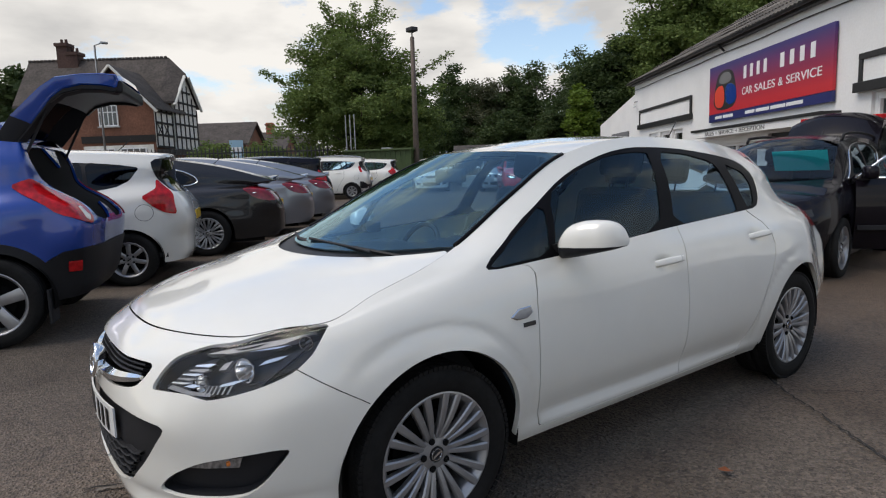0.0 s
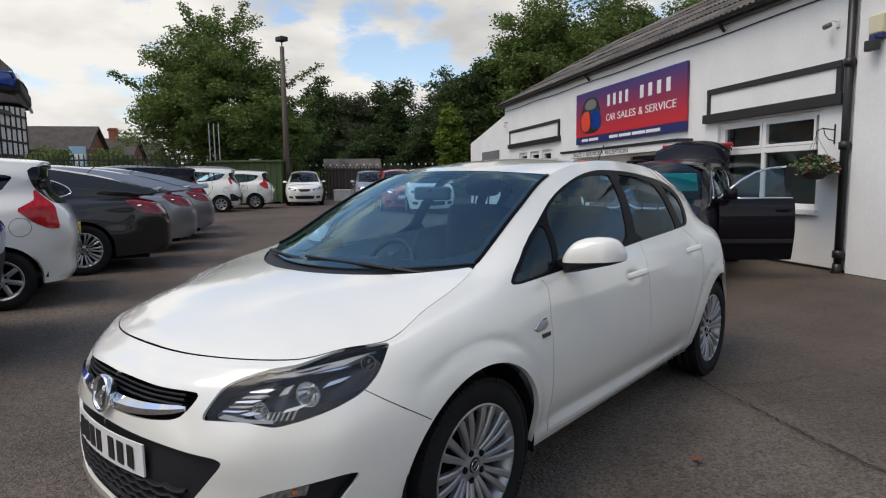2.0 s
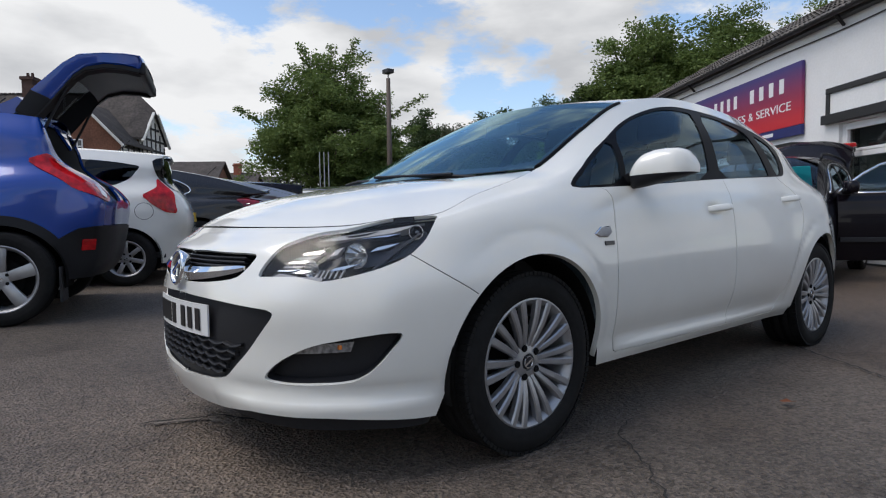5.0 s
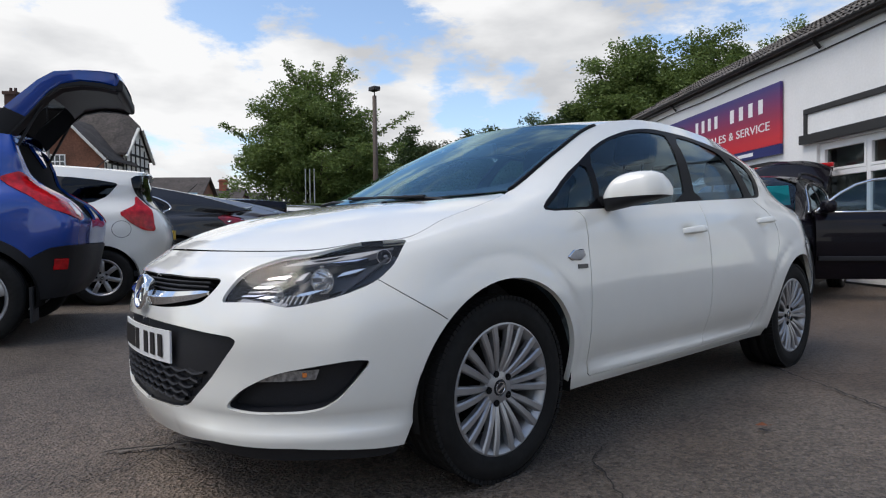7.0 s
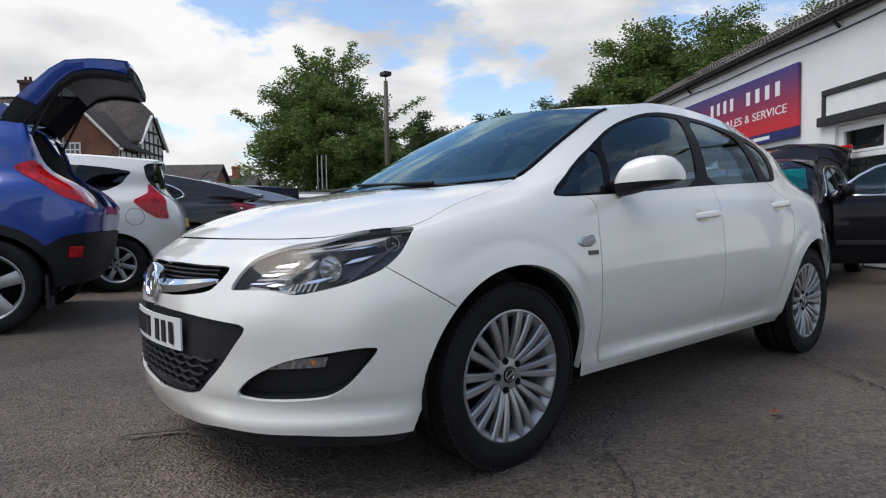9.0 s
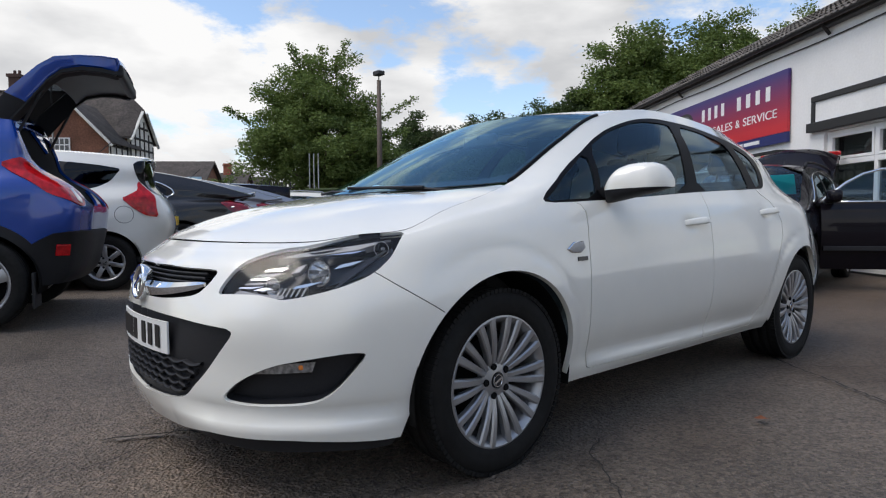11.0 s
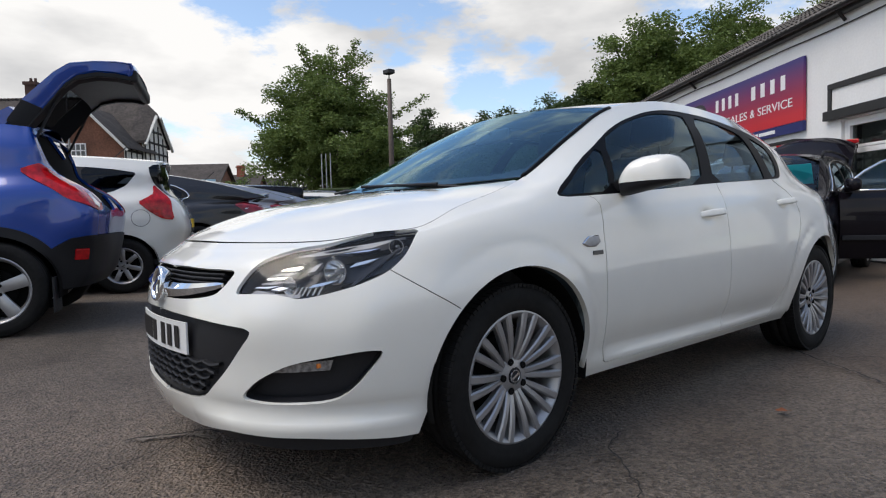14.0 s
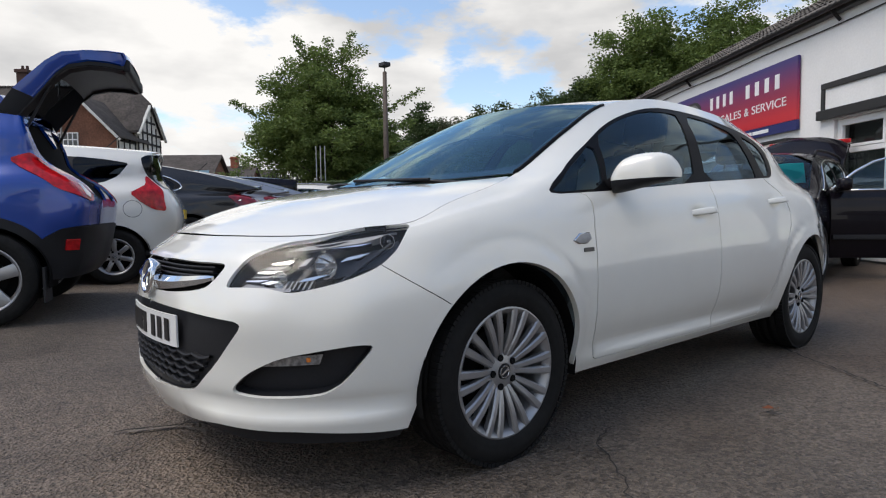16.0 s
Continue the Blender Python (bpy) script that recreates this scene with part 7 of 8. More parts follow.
def open_front_door(car, sh, spec, paint, swing):
    """The near front door, swung out about its front edge."""
    d = new("front_door")
    d.parent = car
    hinge = Vector((0.86, 0.50, 0))
    d.matrix_local = Matrix.Translation(hinge) @ Matrix.Rotation(radians(swing), 4, "Z")
    rel = lambda x, y, z: (x - hinge.x, y - hinge.y, z)
    prof = [(.27, .79), (.36, .82), (.50, .845), (.66, .87), (.85, .865), (1.0, .84), (1.10, .80)]
    vs, fs = [], []
    for yy in np.linspace(.50, 1.48, 9):
        for z, x in prof:
            vs.append(rel(x, yy, z))
        for z, x in reversed(prof):
            vs.append(rel(x - 0.09, yy, z))
    w = 2 * len(prof)
    for a in range(8):
        for i in range(w):
            j = (i + 1) % w
            fs.append((a * w + i, a * w + j, (a + 1) * w + j, (a + 1) * w + i))
    fs += [tuple(range(w)), tuple(range(8 * w, 9 * w))]
    mesh_object("door_skin", vs, fs, paint, d, "", True).data.set_sharp_from_angle(angle=0.7)
    arc = [(.50, 1.10, .80), (.62, 1.20, .775), (.80, 1.34, .735), (1.0, 1.45, .70), (1.2, 1.505, .685), (1.42, 1.525, .68), (1.45, 1.10, .80)]
    bm = bmesh.new()
    add_tube(bm, [rel(x, y, z) for y, z, x in arc[:6]], 0.016, 8)
    part("chrome_trim", bm, M_CHROME, d, "bright window arch trim", True)
    bm = bmesh.new()
    add_tube(bm, [rel(.795, .50, 1.105), rel(.795, 1.46, 1.105)], 0.014, 8)
    part("waist_trim", bm, M_CHROME, d, "bright waist trim", True)
    box("pillar", rel(.70, 1.40, 1.1), rel(.76, 1.48, 1.52), M_PLASTIC, d)
    pts = [rel(x - 0.01, y, z) for y, z, x in arc]
    mesh_object("window_pane", pts, [tuple(range(len(pts)))], M_GLASS, d)
    box("door_handle", rel(.862, 1.24, .93), rel(.885, 1.42, .965), paint, d, bevel=0.01)
    box("side_moulding", rel(.86, .52, .50), rel(.88, 1.46, .56), M_PLASTIC, d, bevel=0.008)
    bm = bmesh.new()
    add_box(bm, (0, -0.08, 0), (0.22, 0.06, 0.15), Matrix.Translation(Vector(rel(.82, .62, 1.10))), 0.04)
    part("door_mirror", bm, paint, d, "", True)


open_front_door(black, shb, BLACKSUV, M_BLACKP, -62)
pc = thing("price_card", mb @ Matrix.Translation((0.28, 0.42, 1.33)) @ Matrix.Rotation(radians(-58), 4, "X"), "turquoise price card with white marks behind a windscreen", "card")
box("card", (-.30, -.14, 0.0), (.30, .14, .004), M_CYAN, pc)
bm = bmesh.new()
for k in range(4):
    add_box(bm, (-.17 + .085 * k, -.02, 0.0045), (-.105 + .085 * k, .06, .006))
part("price_bars", bm, M_SIGN_W, pc)

# ---------------------------------------------------------------- trees


def leaf_material(name, base, light):
    m = mat(name, base, 0.6, grain=0.25, scale=3.0, spec=0.3)
    nt = m.node_tree
    b = nt.nodes["Principled BSDF"]
    g = nt.nodes.new("ShaderNodeNewGeometry")
    r = nt.nodes.new("ShaderNodeValToRGB")
    e = r.color_ramp.elements
    e[0].color, e[1].color = (*[c * 0.8 for c in base], 1), (*[c * 0.85 for c in light], 1)
    nt.links.new(g.outputs["Random Per Island"], r.inputs[0])
    nt.links.new(r.outputs[0], b.inputs["Base Color"])
    tl = nt.nodes.new("ShaderNodeBsdfTranslucent")  # light that comes through the blade
    nt.links.new(r.outputs[0], tl.inputs["Color"])
    mx = nt.nodes.new("ShaderNodeMixShader")
    mx.inputs[0].default_value = 0.35
    nt.links.new(b.outputs[0], mx.inputs[1])
    nt.links.new(tl.outputs[0], mx.inputs[2])
    nt.links.new(mx.outputs[0], nt.nodes["Material Output"].inputs[0])
    return m


M_LEAF = leaf_material("sycamore_leaves", (0.115, 0.175, 0.046), (0.21, 0.285, 0.08))
M_LEAF_D = leaf_material("dark_leaves", (0.050, 0.085, 0.028), (0.095, 0.14, 0.048))
M_LEAF_B = leaf_material("bright_conifer_leaves", (0.12, 0.19, 0.025), (0.18, 0.27, 0.035))
M_LEAF_G = leaf_material("grey_green_leaves", (0.075, 0.09, 0.045), (0.14, 0.15, 0.085))
M_BARK = mat("grey_bark", (0.07, 0.055, 0.042), 0.9, grain=0.3, scale=12, bump=0.4)


def leaves(name, parent, mt, clusters, per, spread, size, seed, flat=0.6):
    """A crown: many small leaves gathered in clumps."""
    rg = np.random.RandomState(seed)
    c = np.repeat(np.asarray(clusters, float), per, 0)
    n = len(c)
    p = c + np.clip(rg.normal(0, 1, (n, 3)), -1.5, 1.5) * np.array([spread, spread, spread * flat])
    a = rg.normal(0, 1, (n, 3))
    a[:, 2] *= 0.4
    a /= np.linalg.norm(a, axis=1, keepdims=True)
    b = np.cross(a, rg.normal(0, 1, (n, 3)))
    b /= np.linalg.norm(b, axis=1, keepdims=True)
    s = size * rg.uniform(0.6, 1.35, (n, 1))
    v = np.stack([p - a * s, p - b * s * 0.55, p + a * s, p + b * s * 0.55], 1).reshape(-1, 3)
    me = bpy.data.meshes.new(name)
    me.vertices.add(4 * n)
    me.vertices.foreach_set("co", v.ravel())
    me.loops.add(4 * n)
    me.loops.foreach_set("vertex_index", np.arange(4 * n))
    me.polygons.add(n)
    me.polygons.foreach_set("loop_start", np.arange(0, 4 * n, 4))
    me.update(calc_edges=True)
    me.materials.append(mt)
    ob = new(name, me)
    ob.parent = parent
    return ob


def crown_points(shape, n, seed, hollow=0.45):
    """Clump centres within rounded lobes (centre, radii), thicker toward the outside, uneven."""
    rg = np.random.RandomState(seed)
    pts = []
    w = np.array([r[0] * r[1] * r[2] for _, r in shape])
    for k in rg.choice(len(shape), n, p=w / w.sum()):
        (cx, cy, cz), (rx, ry, rz) = shape[k]
        d = rg.normal(0, 1, 3)
        d /= np.linalg.norm(d)
        q = hollow + (1 - hollow) * rg.rand() ** 0.6
        q *= 0.80 + 0.50 * noise.noise(Vector((d[0] * 2.6 + seed, d[1] * 2.6, d[2] * 2.6 + k)))
        pts.append((cx + d[0] * rx * q, cy + d[1] * ry * q, cz + d[2] * rz * q))
    return pts


def tree(place, height, shape, mt, n, per, spread, size, seed, label, trunk_r=0.28, name="tree", group=""):
    x, y = place
    z = lie(x, y)
    t = thing(name, Matrix.Translation((x, y, z)), label, "tree", group)
    rnd = random.Random(seed)
    bm = bmesh.new()
    top = height * 0.8
    pts = [(rnd.uniform(-.1, .1) * k, rnd.uniform(-.1, .1) * k, top * k / 6) for k in range(7)]
    add_tube(bm, pts, trunk_r, 10, trunk_r * 0.2)
    cl = crown_points(shape, n, seed)
    for k in range(26):
        c = Vector(cl[rnd.randrange(len(cl))])
        h = min(top * 0.9, max(height * 0.15, c.z * rnd.uniform(0.45, 0.75)))
        b = Vector(pts[min(6, int(h / top * 6))])
        b.z = h
        add_tube(bm, [b, b.lerp(c, 0.5) + Vector((0, 0, rnd.uniform(0, .4))), c], trunk_r * 0.32, 6, trunk_r * 0.06)
    part("trunk", bm, M_BARK, t, "grey-brown trunk and limbs")
    tagged(leaves("crown", t, mt, cl, per, spread, size, seed), "leafy green crown", kind="stuff")
    return t


MAIN = [((0, 0, 4.6), (3.9, 3.9, 3.5)), ((-1.2, -1.9, 4.2), (2.9, 2.9, 2.6)), ((1.4, 2.2, 3.2), (2.6, 2.6, 2.6)), ((-.3, -.5, 7.4), (2.5, 2.5, 2.1)), ((.8, 1.1, 8.5), (1.2, 1.2, 1.6)), ((-.8, -1.1, 8.6), (1.3, 1.3, 1.3)), ((-1.4, -2.4, 6.6), (1.5, 1.5, 1.3)), ((1.1, 1.7, 6.4), (1.6, 1.6, 1.6))]
big = tree((-29.0, 16.2), 10.6, [((a[0], a[1], a[2] + .3), b) for a, b in MAIN], M_LEAF, 640, 190, 0.36, 0.08, 3, "broad leafy green tree behind the green container", 0.35)
sprig = []  # thin outer boughs that stick out of the crown
for root, tip, n in (((1.6, 2.6, 6.2), (2.7, 4.6, 7.6), 7), ((1.7, 2.7, 5.2), (2.5, 4.2, 5.8), 6), ((.4, .6, 9.2), (.75, 1.2, 10.7), 6), ((-.7, -1.0, 9.0), (-.9, -1.5, 10.4), 6), ((-2.0, -3.6, 6.0), (-2.4, -4.6, 6.7), 5), ((.0, .0, 9.2), (-.1, .1, 10.4), 5)):
    bm = bmesh.new()
    add_tube(bm, [Vector(root), Vector(root).lerp(Vector(tip), .5) + Vector((0, 0, .1)), tip], 0.035, 6, 0.010)
    part("bough", bm, M_BARK, big)
    sprig += [tuple(Vector(root).lerp(Vector(tip), q / (n - 1))) for q in range(n)]
tagged(leaves("outer_leaves", big, M_LEAF, sprig, 55, 0.17, 0.085, 9), "thin outer leafy boughs", kind="stuff")
WOOD = [((-38, 26), 8.4, 2.6), ((-36, 28.3), 9.3, 2.2), ((-33.2, 29.5), 8.6, 2.6), ((-30.6, 31.5), 8.9, 2.8), ((-28, 33.5), 9.2, 2.6), ((-25.2, 33.5), 8.8, 2.4), ((-23.2, 31.8), 8.5, 2.3), ((-34, 25.5), 6.0, 2.4), ((-30, 28), 5.2, 2.6), ((-26.5, 29.5), 5.4, 2.4), ((-41, 24.5), 6.5, 2.6), ((-34.6, 29.4), 8.0, 2.8), ((-31.8, 30.8), 8.2, 2.8), ((-26.6, 33.9), 8.4, 2.8)]
for k, (p, h, r) in enumerate(WOOD):
    sh_ = [((0, 0, h * 0.42), (r, r, h * 0.40)), ((0.2, 0.1, h * 0.70), (r * 0.75, r * 0.75, h * 0.25)), ((-.1, .2, h * 0.88), (r * 0.34, r * 0.34, h * 0.16)), ((.35 * r, -.3 * r, h * 0.66), (r * 0.4, r * 0.4, h * 0.22)), ((-.5, -.4, h * 0.25), (r * 1.15, r * 1.15, h * 0.25))]
    tree(p, h, sh_, (M_LEAF_D, M_LEAF_D, M_LEAF_G, M_LEAF_D)[k % 4], 240, 120, 0.32, 0.095, 20 + k, "dark green tree in the belt behind the yard" if k % 4 != 2 else "grey-green thin tree in the belt behind the yard", 0.2, group="trees behind the yard")
for k, (p, h, r) in enumerate((((-34.6, 9.3), 3.5, 1.6), ((-36.5, 13.3), 3.7, 1.8), ((-33.5, 15.2), 3.2, 1.5))):
    tree(p, h, [((0, 0, h * 0.5), (r, r, h * 0.48)), ((.5 * r, -.3, h * 0.4), (r * 0.8, r * 0.8, h * 0.4)), ((-.6 * r, .2, h * 0.35), (r * 0.7, r * 0.7, h * 0.36))], M_LEAF, 120, 110, 0.24, 0.075, 90 + k, "bushy green shrub beyond the palisade fence", 0.06, name="shrub", group="shrubs beyond the fence")
RIGHT = [((-20.6, 28.2), 8.7, 2.3), ((-17.4, 29.7), 12.5, 3.3), ((-13.6, 31.8), 12.6, 3.6), ((-9.8, 33.8), 12.0, 3.0), ((-6.0, 36), 13.2, 3.0)]
for k, (p, h, r) in enumerate(RIGHT):
    sh_ = [((0, 0, h * 0.5), (r, r, h * 0.38)), ((0.4, 0.5, h * 0.78), (r * 0.66, r * 0.66, h * 0.2)), ((-.9, -.8, h * 0.62), (r * 0.7, r * 0.7, h * 0.2)), ((1.1, .8, h * 0.6), (r * 0.7, r * 0.7, h * 0.22))]
    tree(p, h, sh_, M_LEAF_D if k == 0 else M_LEAF, 430, 150, 0.36, 0.09, 50 + k, "tall leafy tree rising behind the showroom roof", 0.3, group="trees behind the showroom")
tree((-19.0, 23.8), 5.4, [((0, 0, 2.6), (.9, .9, 2.6)), ((0, 0, 4.3), (.5, .5, 1.0))], M_LEAF_B, 170, 80, 0.16, 0.09, 71, "bright yellow-green columnar conifer", 0.12)
tree((-73, 1.5), 12.5, [((0, 0, 7), (4.5, 4.5, 5)), ((1, 1, 10), (2.5, 2.5, 2.4))], M_LEAF_D, 200, 40, 0.5, 0.30, 80, "dark green tree beyond the half-timbered house", 0.4)
hedge = thing("hedge", Matrix.Translation((-40, 14, 0.5)), "clipped green hedges along the road", "hedge")
hp = []
rg = np.random.RandomState(4)
for a, b, h in (((-3, -6), (1.5, 1.2), 1.7), ((2, 3), (9, 11), 1.4)):
    for _ in range(90):
        q = rg.rand()
        hp.append((a[0] + (b[0] - a[0]) * q + rg.normal() * .5, a[1] + (b[1] - a[1]) * q + rg.normal() * .5, 0.2 + rg.rand() * h))
tagged(leaves("hedge_leaves", hedge, M_LEAF_B, hp, 40, 0.35, 0.16, 6), kind="stuff")

# ---------------------------------------------------------------- yard edge
M_GREEN = mat("green_painted_steel", (0.045, 0.075, 0.02), 0.6, grain=0.1, scale=4, stain=0.15, stain_scale=1.0)
M_POLE = mat("brown_pole_paint", (0.085, 0.065, 0.052), 0.7, grain=0.2, scale=10)
M_GALV = mat("galvanised_steel", (0.36, 0.37, 0.38), 0.5, metal=0.6, grain=0.15, scale=15)
M_PALE = mat("dark_railing_paint", (0.02, 0.02, 0.022), 0.6, grain=0.1)
M_WOODF = mat("weathered_fence_wood", (0.10, 0.075, 0.055), 0.85, grain=0.25, scale=14, stain=0.2, random_tint=0.2)


def container():
    z = lie(-25, 15)
    m = Matrix(((.76, -.65, 0, -25.9), (.65, .76, 0, 13.5), (0, 0, 1, z), (0, 0, 0, 1)))
    t = thing("steel_container", m, "olive green steel store with a shallow roof", "container")
    bm = bmesh.new()
    n = 26
    prof = []
    for k in range(n):
        x = 3.55 * k / n
        w = 3.55 / n
        d = -0.03 if k % 2 else 0.0
        prof += [(x, d), (x + w, d)]
    low = [bm.verts.new((x, y, 0.1)) for x, y in prof]
    high = [bm.verts.new((x, y, 2.02)) for x, y in prof]
    for i in range(len(prof) - 1):
        bm.faces.new((low[i], low[i + 1], high[i + 1], high[i]))
    add_box(bm, (0, 0.02, 0.1), (3.55, 2.3, 2.02))
    part("store_wall", bm, M_GREEN, t)
    box("store_roof", (-.1, -.15, 2.02), (3.65, 2.4, 2.12), M_GREEN, t, bevel=0.02)
    for x in (0.0, 3.47):
        box("corner_post", (x, -.05, 0.0), (x + .08, 0.018, 2.02), M_GREEN, t)
    box("roof_vent", (1.9, .3, 2.12), (2.4, .7, 2.2), M_GALV, t)


container()
pl = thing("yard_lamp", Matrix.Translation((-23.47, 16.32, lie(-23.47, 16.32))), "tall brown lamp post with a flat box lantern", "lamp post")
bm = bmesh.new()
add_tube(bm, [(0, 0, 0), (0, 0, 3.5), (0, 0, 7.6)], 0.17, 12, 0.105)
part("pole", bm, M_POLE, pl, "", True)
bm = bmesh.new()
add_tube(bm, [(0, 0, 7.55), (0, 0, 7.9)], 0.03, 8)
part("spigot", bm, M_PALE, pl)
box("lantern", (-.26, -.20, 7.85), (.26, .20, 8.06), M_PALE, pl, bevel=0.03)
for k in range(3):
    t = thing("steel_post", Matrix.Translation((-26.6 + .18 * k, 14.0 + .16 * k, lie(-26, 14))), "thin galvanised steel post beside the container", "post", "posts by the container")
    bm = bmesh.new()
    add_tube(bm, [(0, 0, 0), (0, 0, 4.0)], 0.03, 8)
    part("tube", bm, M_GALV, t)


def palisade(a, b, height, mt, tip, label):
    """A palisade fence: posts, two rails, pointed pales."""
    A, B = Vector((*a, 0)), Vector((*b, 0))
    d = (B - A)
    L_ = d.length
    d.normalize()
    ang = math.atan2(d.y, d.x)
    f = thing("palisade_fence", Matrix.Translation((a[0], a[1], 0)) @ Matrix.Rotation(ang, 4, "Z"), label, "fence")
    zz = lambda s: lie(A.x + d.x * s, A.y + d.y * s)
    for h in (0.3, height - 0.35):
        box("rail", (0, 0.02, zz(L_ / 2) + h), (L_, 0.05, zz(L_ / 2) + h + .06), mt, f)
    n = int(L_ / 0.2)
    pale = None
    for k in range(n):
        s = L_ * k / n
        if pale is None:
            me = bpy.data.meshes.new("pale")
            w = 0.055
            vs = [(-w / 2, -.012, 0), (w / 2, -.012, 0), (w / 2, .012, 0), (-w / 2, .012, 0)]
            vs += [(x, y, height - .12) for x, y, _ in vs[:4]]
            vs += [(0, 0, height)]
            me.from_pydata(vs, [], [(0, 1, 5, 4), (1, 2, 6, 5), (2, 3, 7, 6), (3, 0, 4, 7), (4, 5, 8), (5, 6, 8), (6, 7, 8), (7, 4, 8)])
            me.materials.append(mt)
            pale = me
        o = new("pale", pale)
        o.parent = f
        o.location = (s, 0, zz(s))
    if tip:
        bm = bmesh.new()
        for k in range(0, n, 2):
            s = L_ * k / n
            add_box(bm, (s - .035, -.02, zz(s) + height - .06), (s + .035, .02, zz(s) + height + .03))
        part("white_tips", bm, M_SIGN_W, f, "pale reflective tips")
        tagged(bpy.data.objects["white_tips"], kind="stuff")


palisade((-33.5, 0.5), (-25.6, 12.6), 2.45, M_PALE, False, "dark pointed palisade fence along the road")
palisade((-28.2, 19.4), (-18.2, 26.4), 2.0, M_PALE, True, "dark palisade fence with pale tips at the yard end")
sh_ = thing("timber_shed", Matrix(((.62, -.78, 0, -27.0), (.78, .62, 0, 21.6), (0, 0, 1, lie(-27, 21)), (0, 0, 0, 1))), "brown timber shed with a felt roof", "shed")
for k in range(16):
    box("board", (k * .2, 0, 0), (k * .2 + .19, .04, 1.75), M_WOODF, sh_)
box("shed_core", (0, .045, 0), (3.2, 2.2, 1.75), M_WOODF, sh_)
loft("shed_roof", [[(x, -.1, 1.75), (x, 1.1, 2.35), (x, 2.3, 1.75), (x, 2.3, 1.82), (x, 1.1, 2.43), (x, -.1, 1.82)] for x in (-.15, 3.35)], M_SLATE, sh_)
lw = thing("concrete_barrier", Matrix(((.62, -.78, 0, -23.2), (.78, .62, 0, 19.0), (0, 0, 1, lie(-23, 19)), (0, 0, 0, 1))), "low pale concrete barrier at the yard end", "barrier")
M_CONC = mat("pale_concrete", (0.42, 0.42, 0.40), 0.85, grain=0.1, scale=10, stain=0.2)
for k in range(4):
    box("block", (k * 1.55, 0, 0), (k * 1.55 + 1.5, .5, .62), M_CONC, lw, bevel=0.03)

# ---------------------------------------------------------------- the half-timbered house and its neighbours
M_BRICK = mat("weathered_red_brick", (0.175, 0.078, 0.048), 0.9, grain=0.25, scale=9, stain=0.25, stain_scale=0.8)
M_TILE = mat("brown_roof_tile", (0.066, 0.056, 0.050), 0.9, grain=0.3, scale=6, stain=0.3, stain_scale=1.2, bump=0.3)
M_PLASTER = mat("white_plaster", (0.66, 0.65, 0.60), 0.8, grain=0.05, scale=5, stain=0.1)
M_TIMBER = mat("black_timber", (0.015, 0.013, 0.012), 0.8, grain=0.2, scale=8)
HM = Matrix(((.59, -.807, 0, -46.6), (.807, .59, 0, 9.7), (0, 0, 1, 0.95), (0, 0, 0, 1)))  # x to the gable end, y away


def gable_roof(parent, x0, x1, y0, y1, eave, ridge, along_x=True, over=0.35, name="roof"):
    if along_x:
        ym = (y0 + y1) / 2
        sec = lambda x: [(x, y0 - over, eave - .2), (x, ym, ridge), (x, y1 + over, eave - .2), (x, y1 + over, eave - .02), (x, ym, ridge + .2), (x, y0 - over, eave - .02)]
        return loft(name, [sec(x0 - over), sec(x1 + over)], M_TILE, parent)
    xm = (x0 + x1) / 2
    sec = lambda y: [(x0 - over, y, eave - .2), (xm, y, ridge), (x1 + over, y, eave - .2), (x1 + over, y, eave - .02), (xm, y, ridge + .2), (x0 - over, y, eave - .02)]
    return loft(name, [sec(y0 - over), sec(y1)], M_TILE, parent)


M_STACK = mat("sooty_brick", (0.075, 0.042, 0.034), 0.9, grain=0.25, scale=9, stain=0.25, stain_scale=0.8)


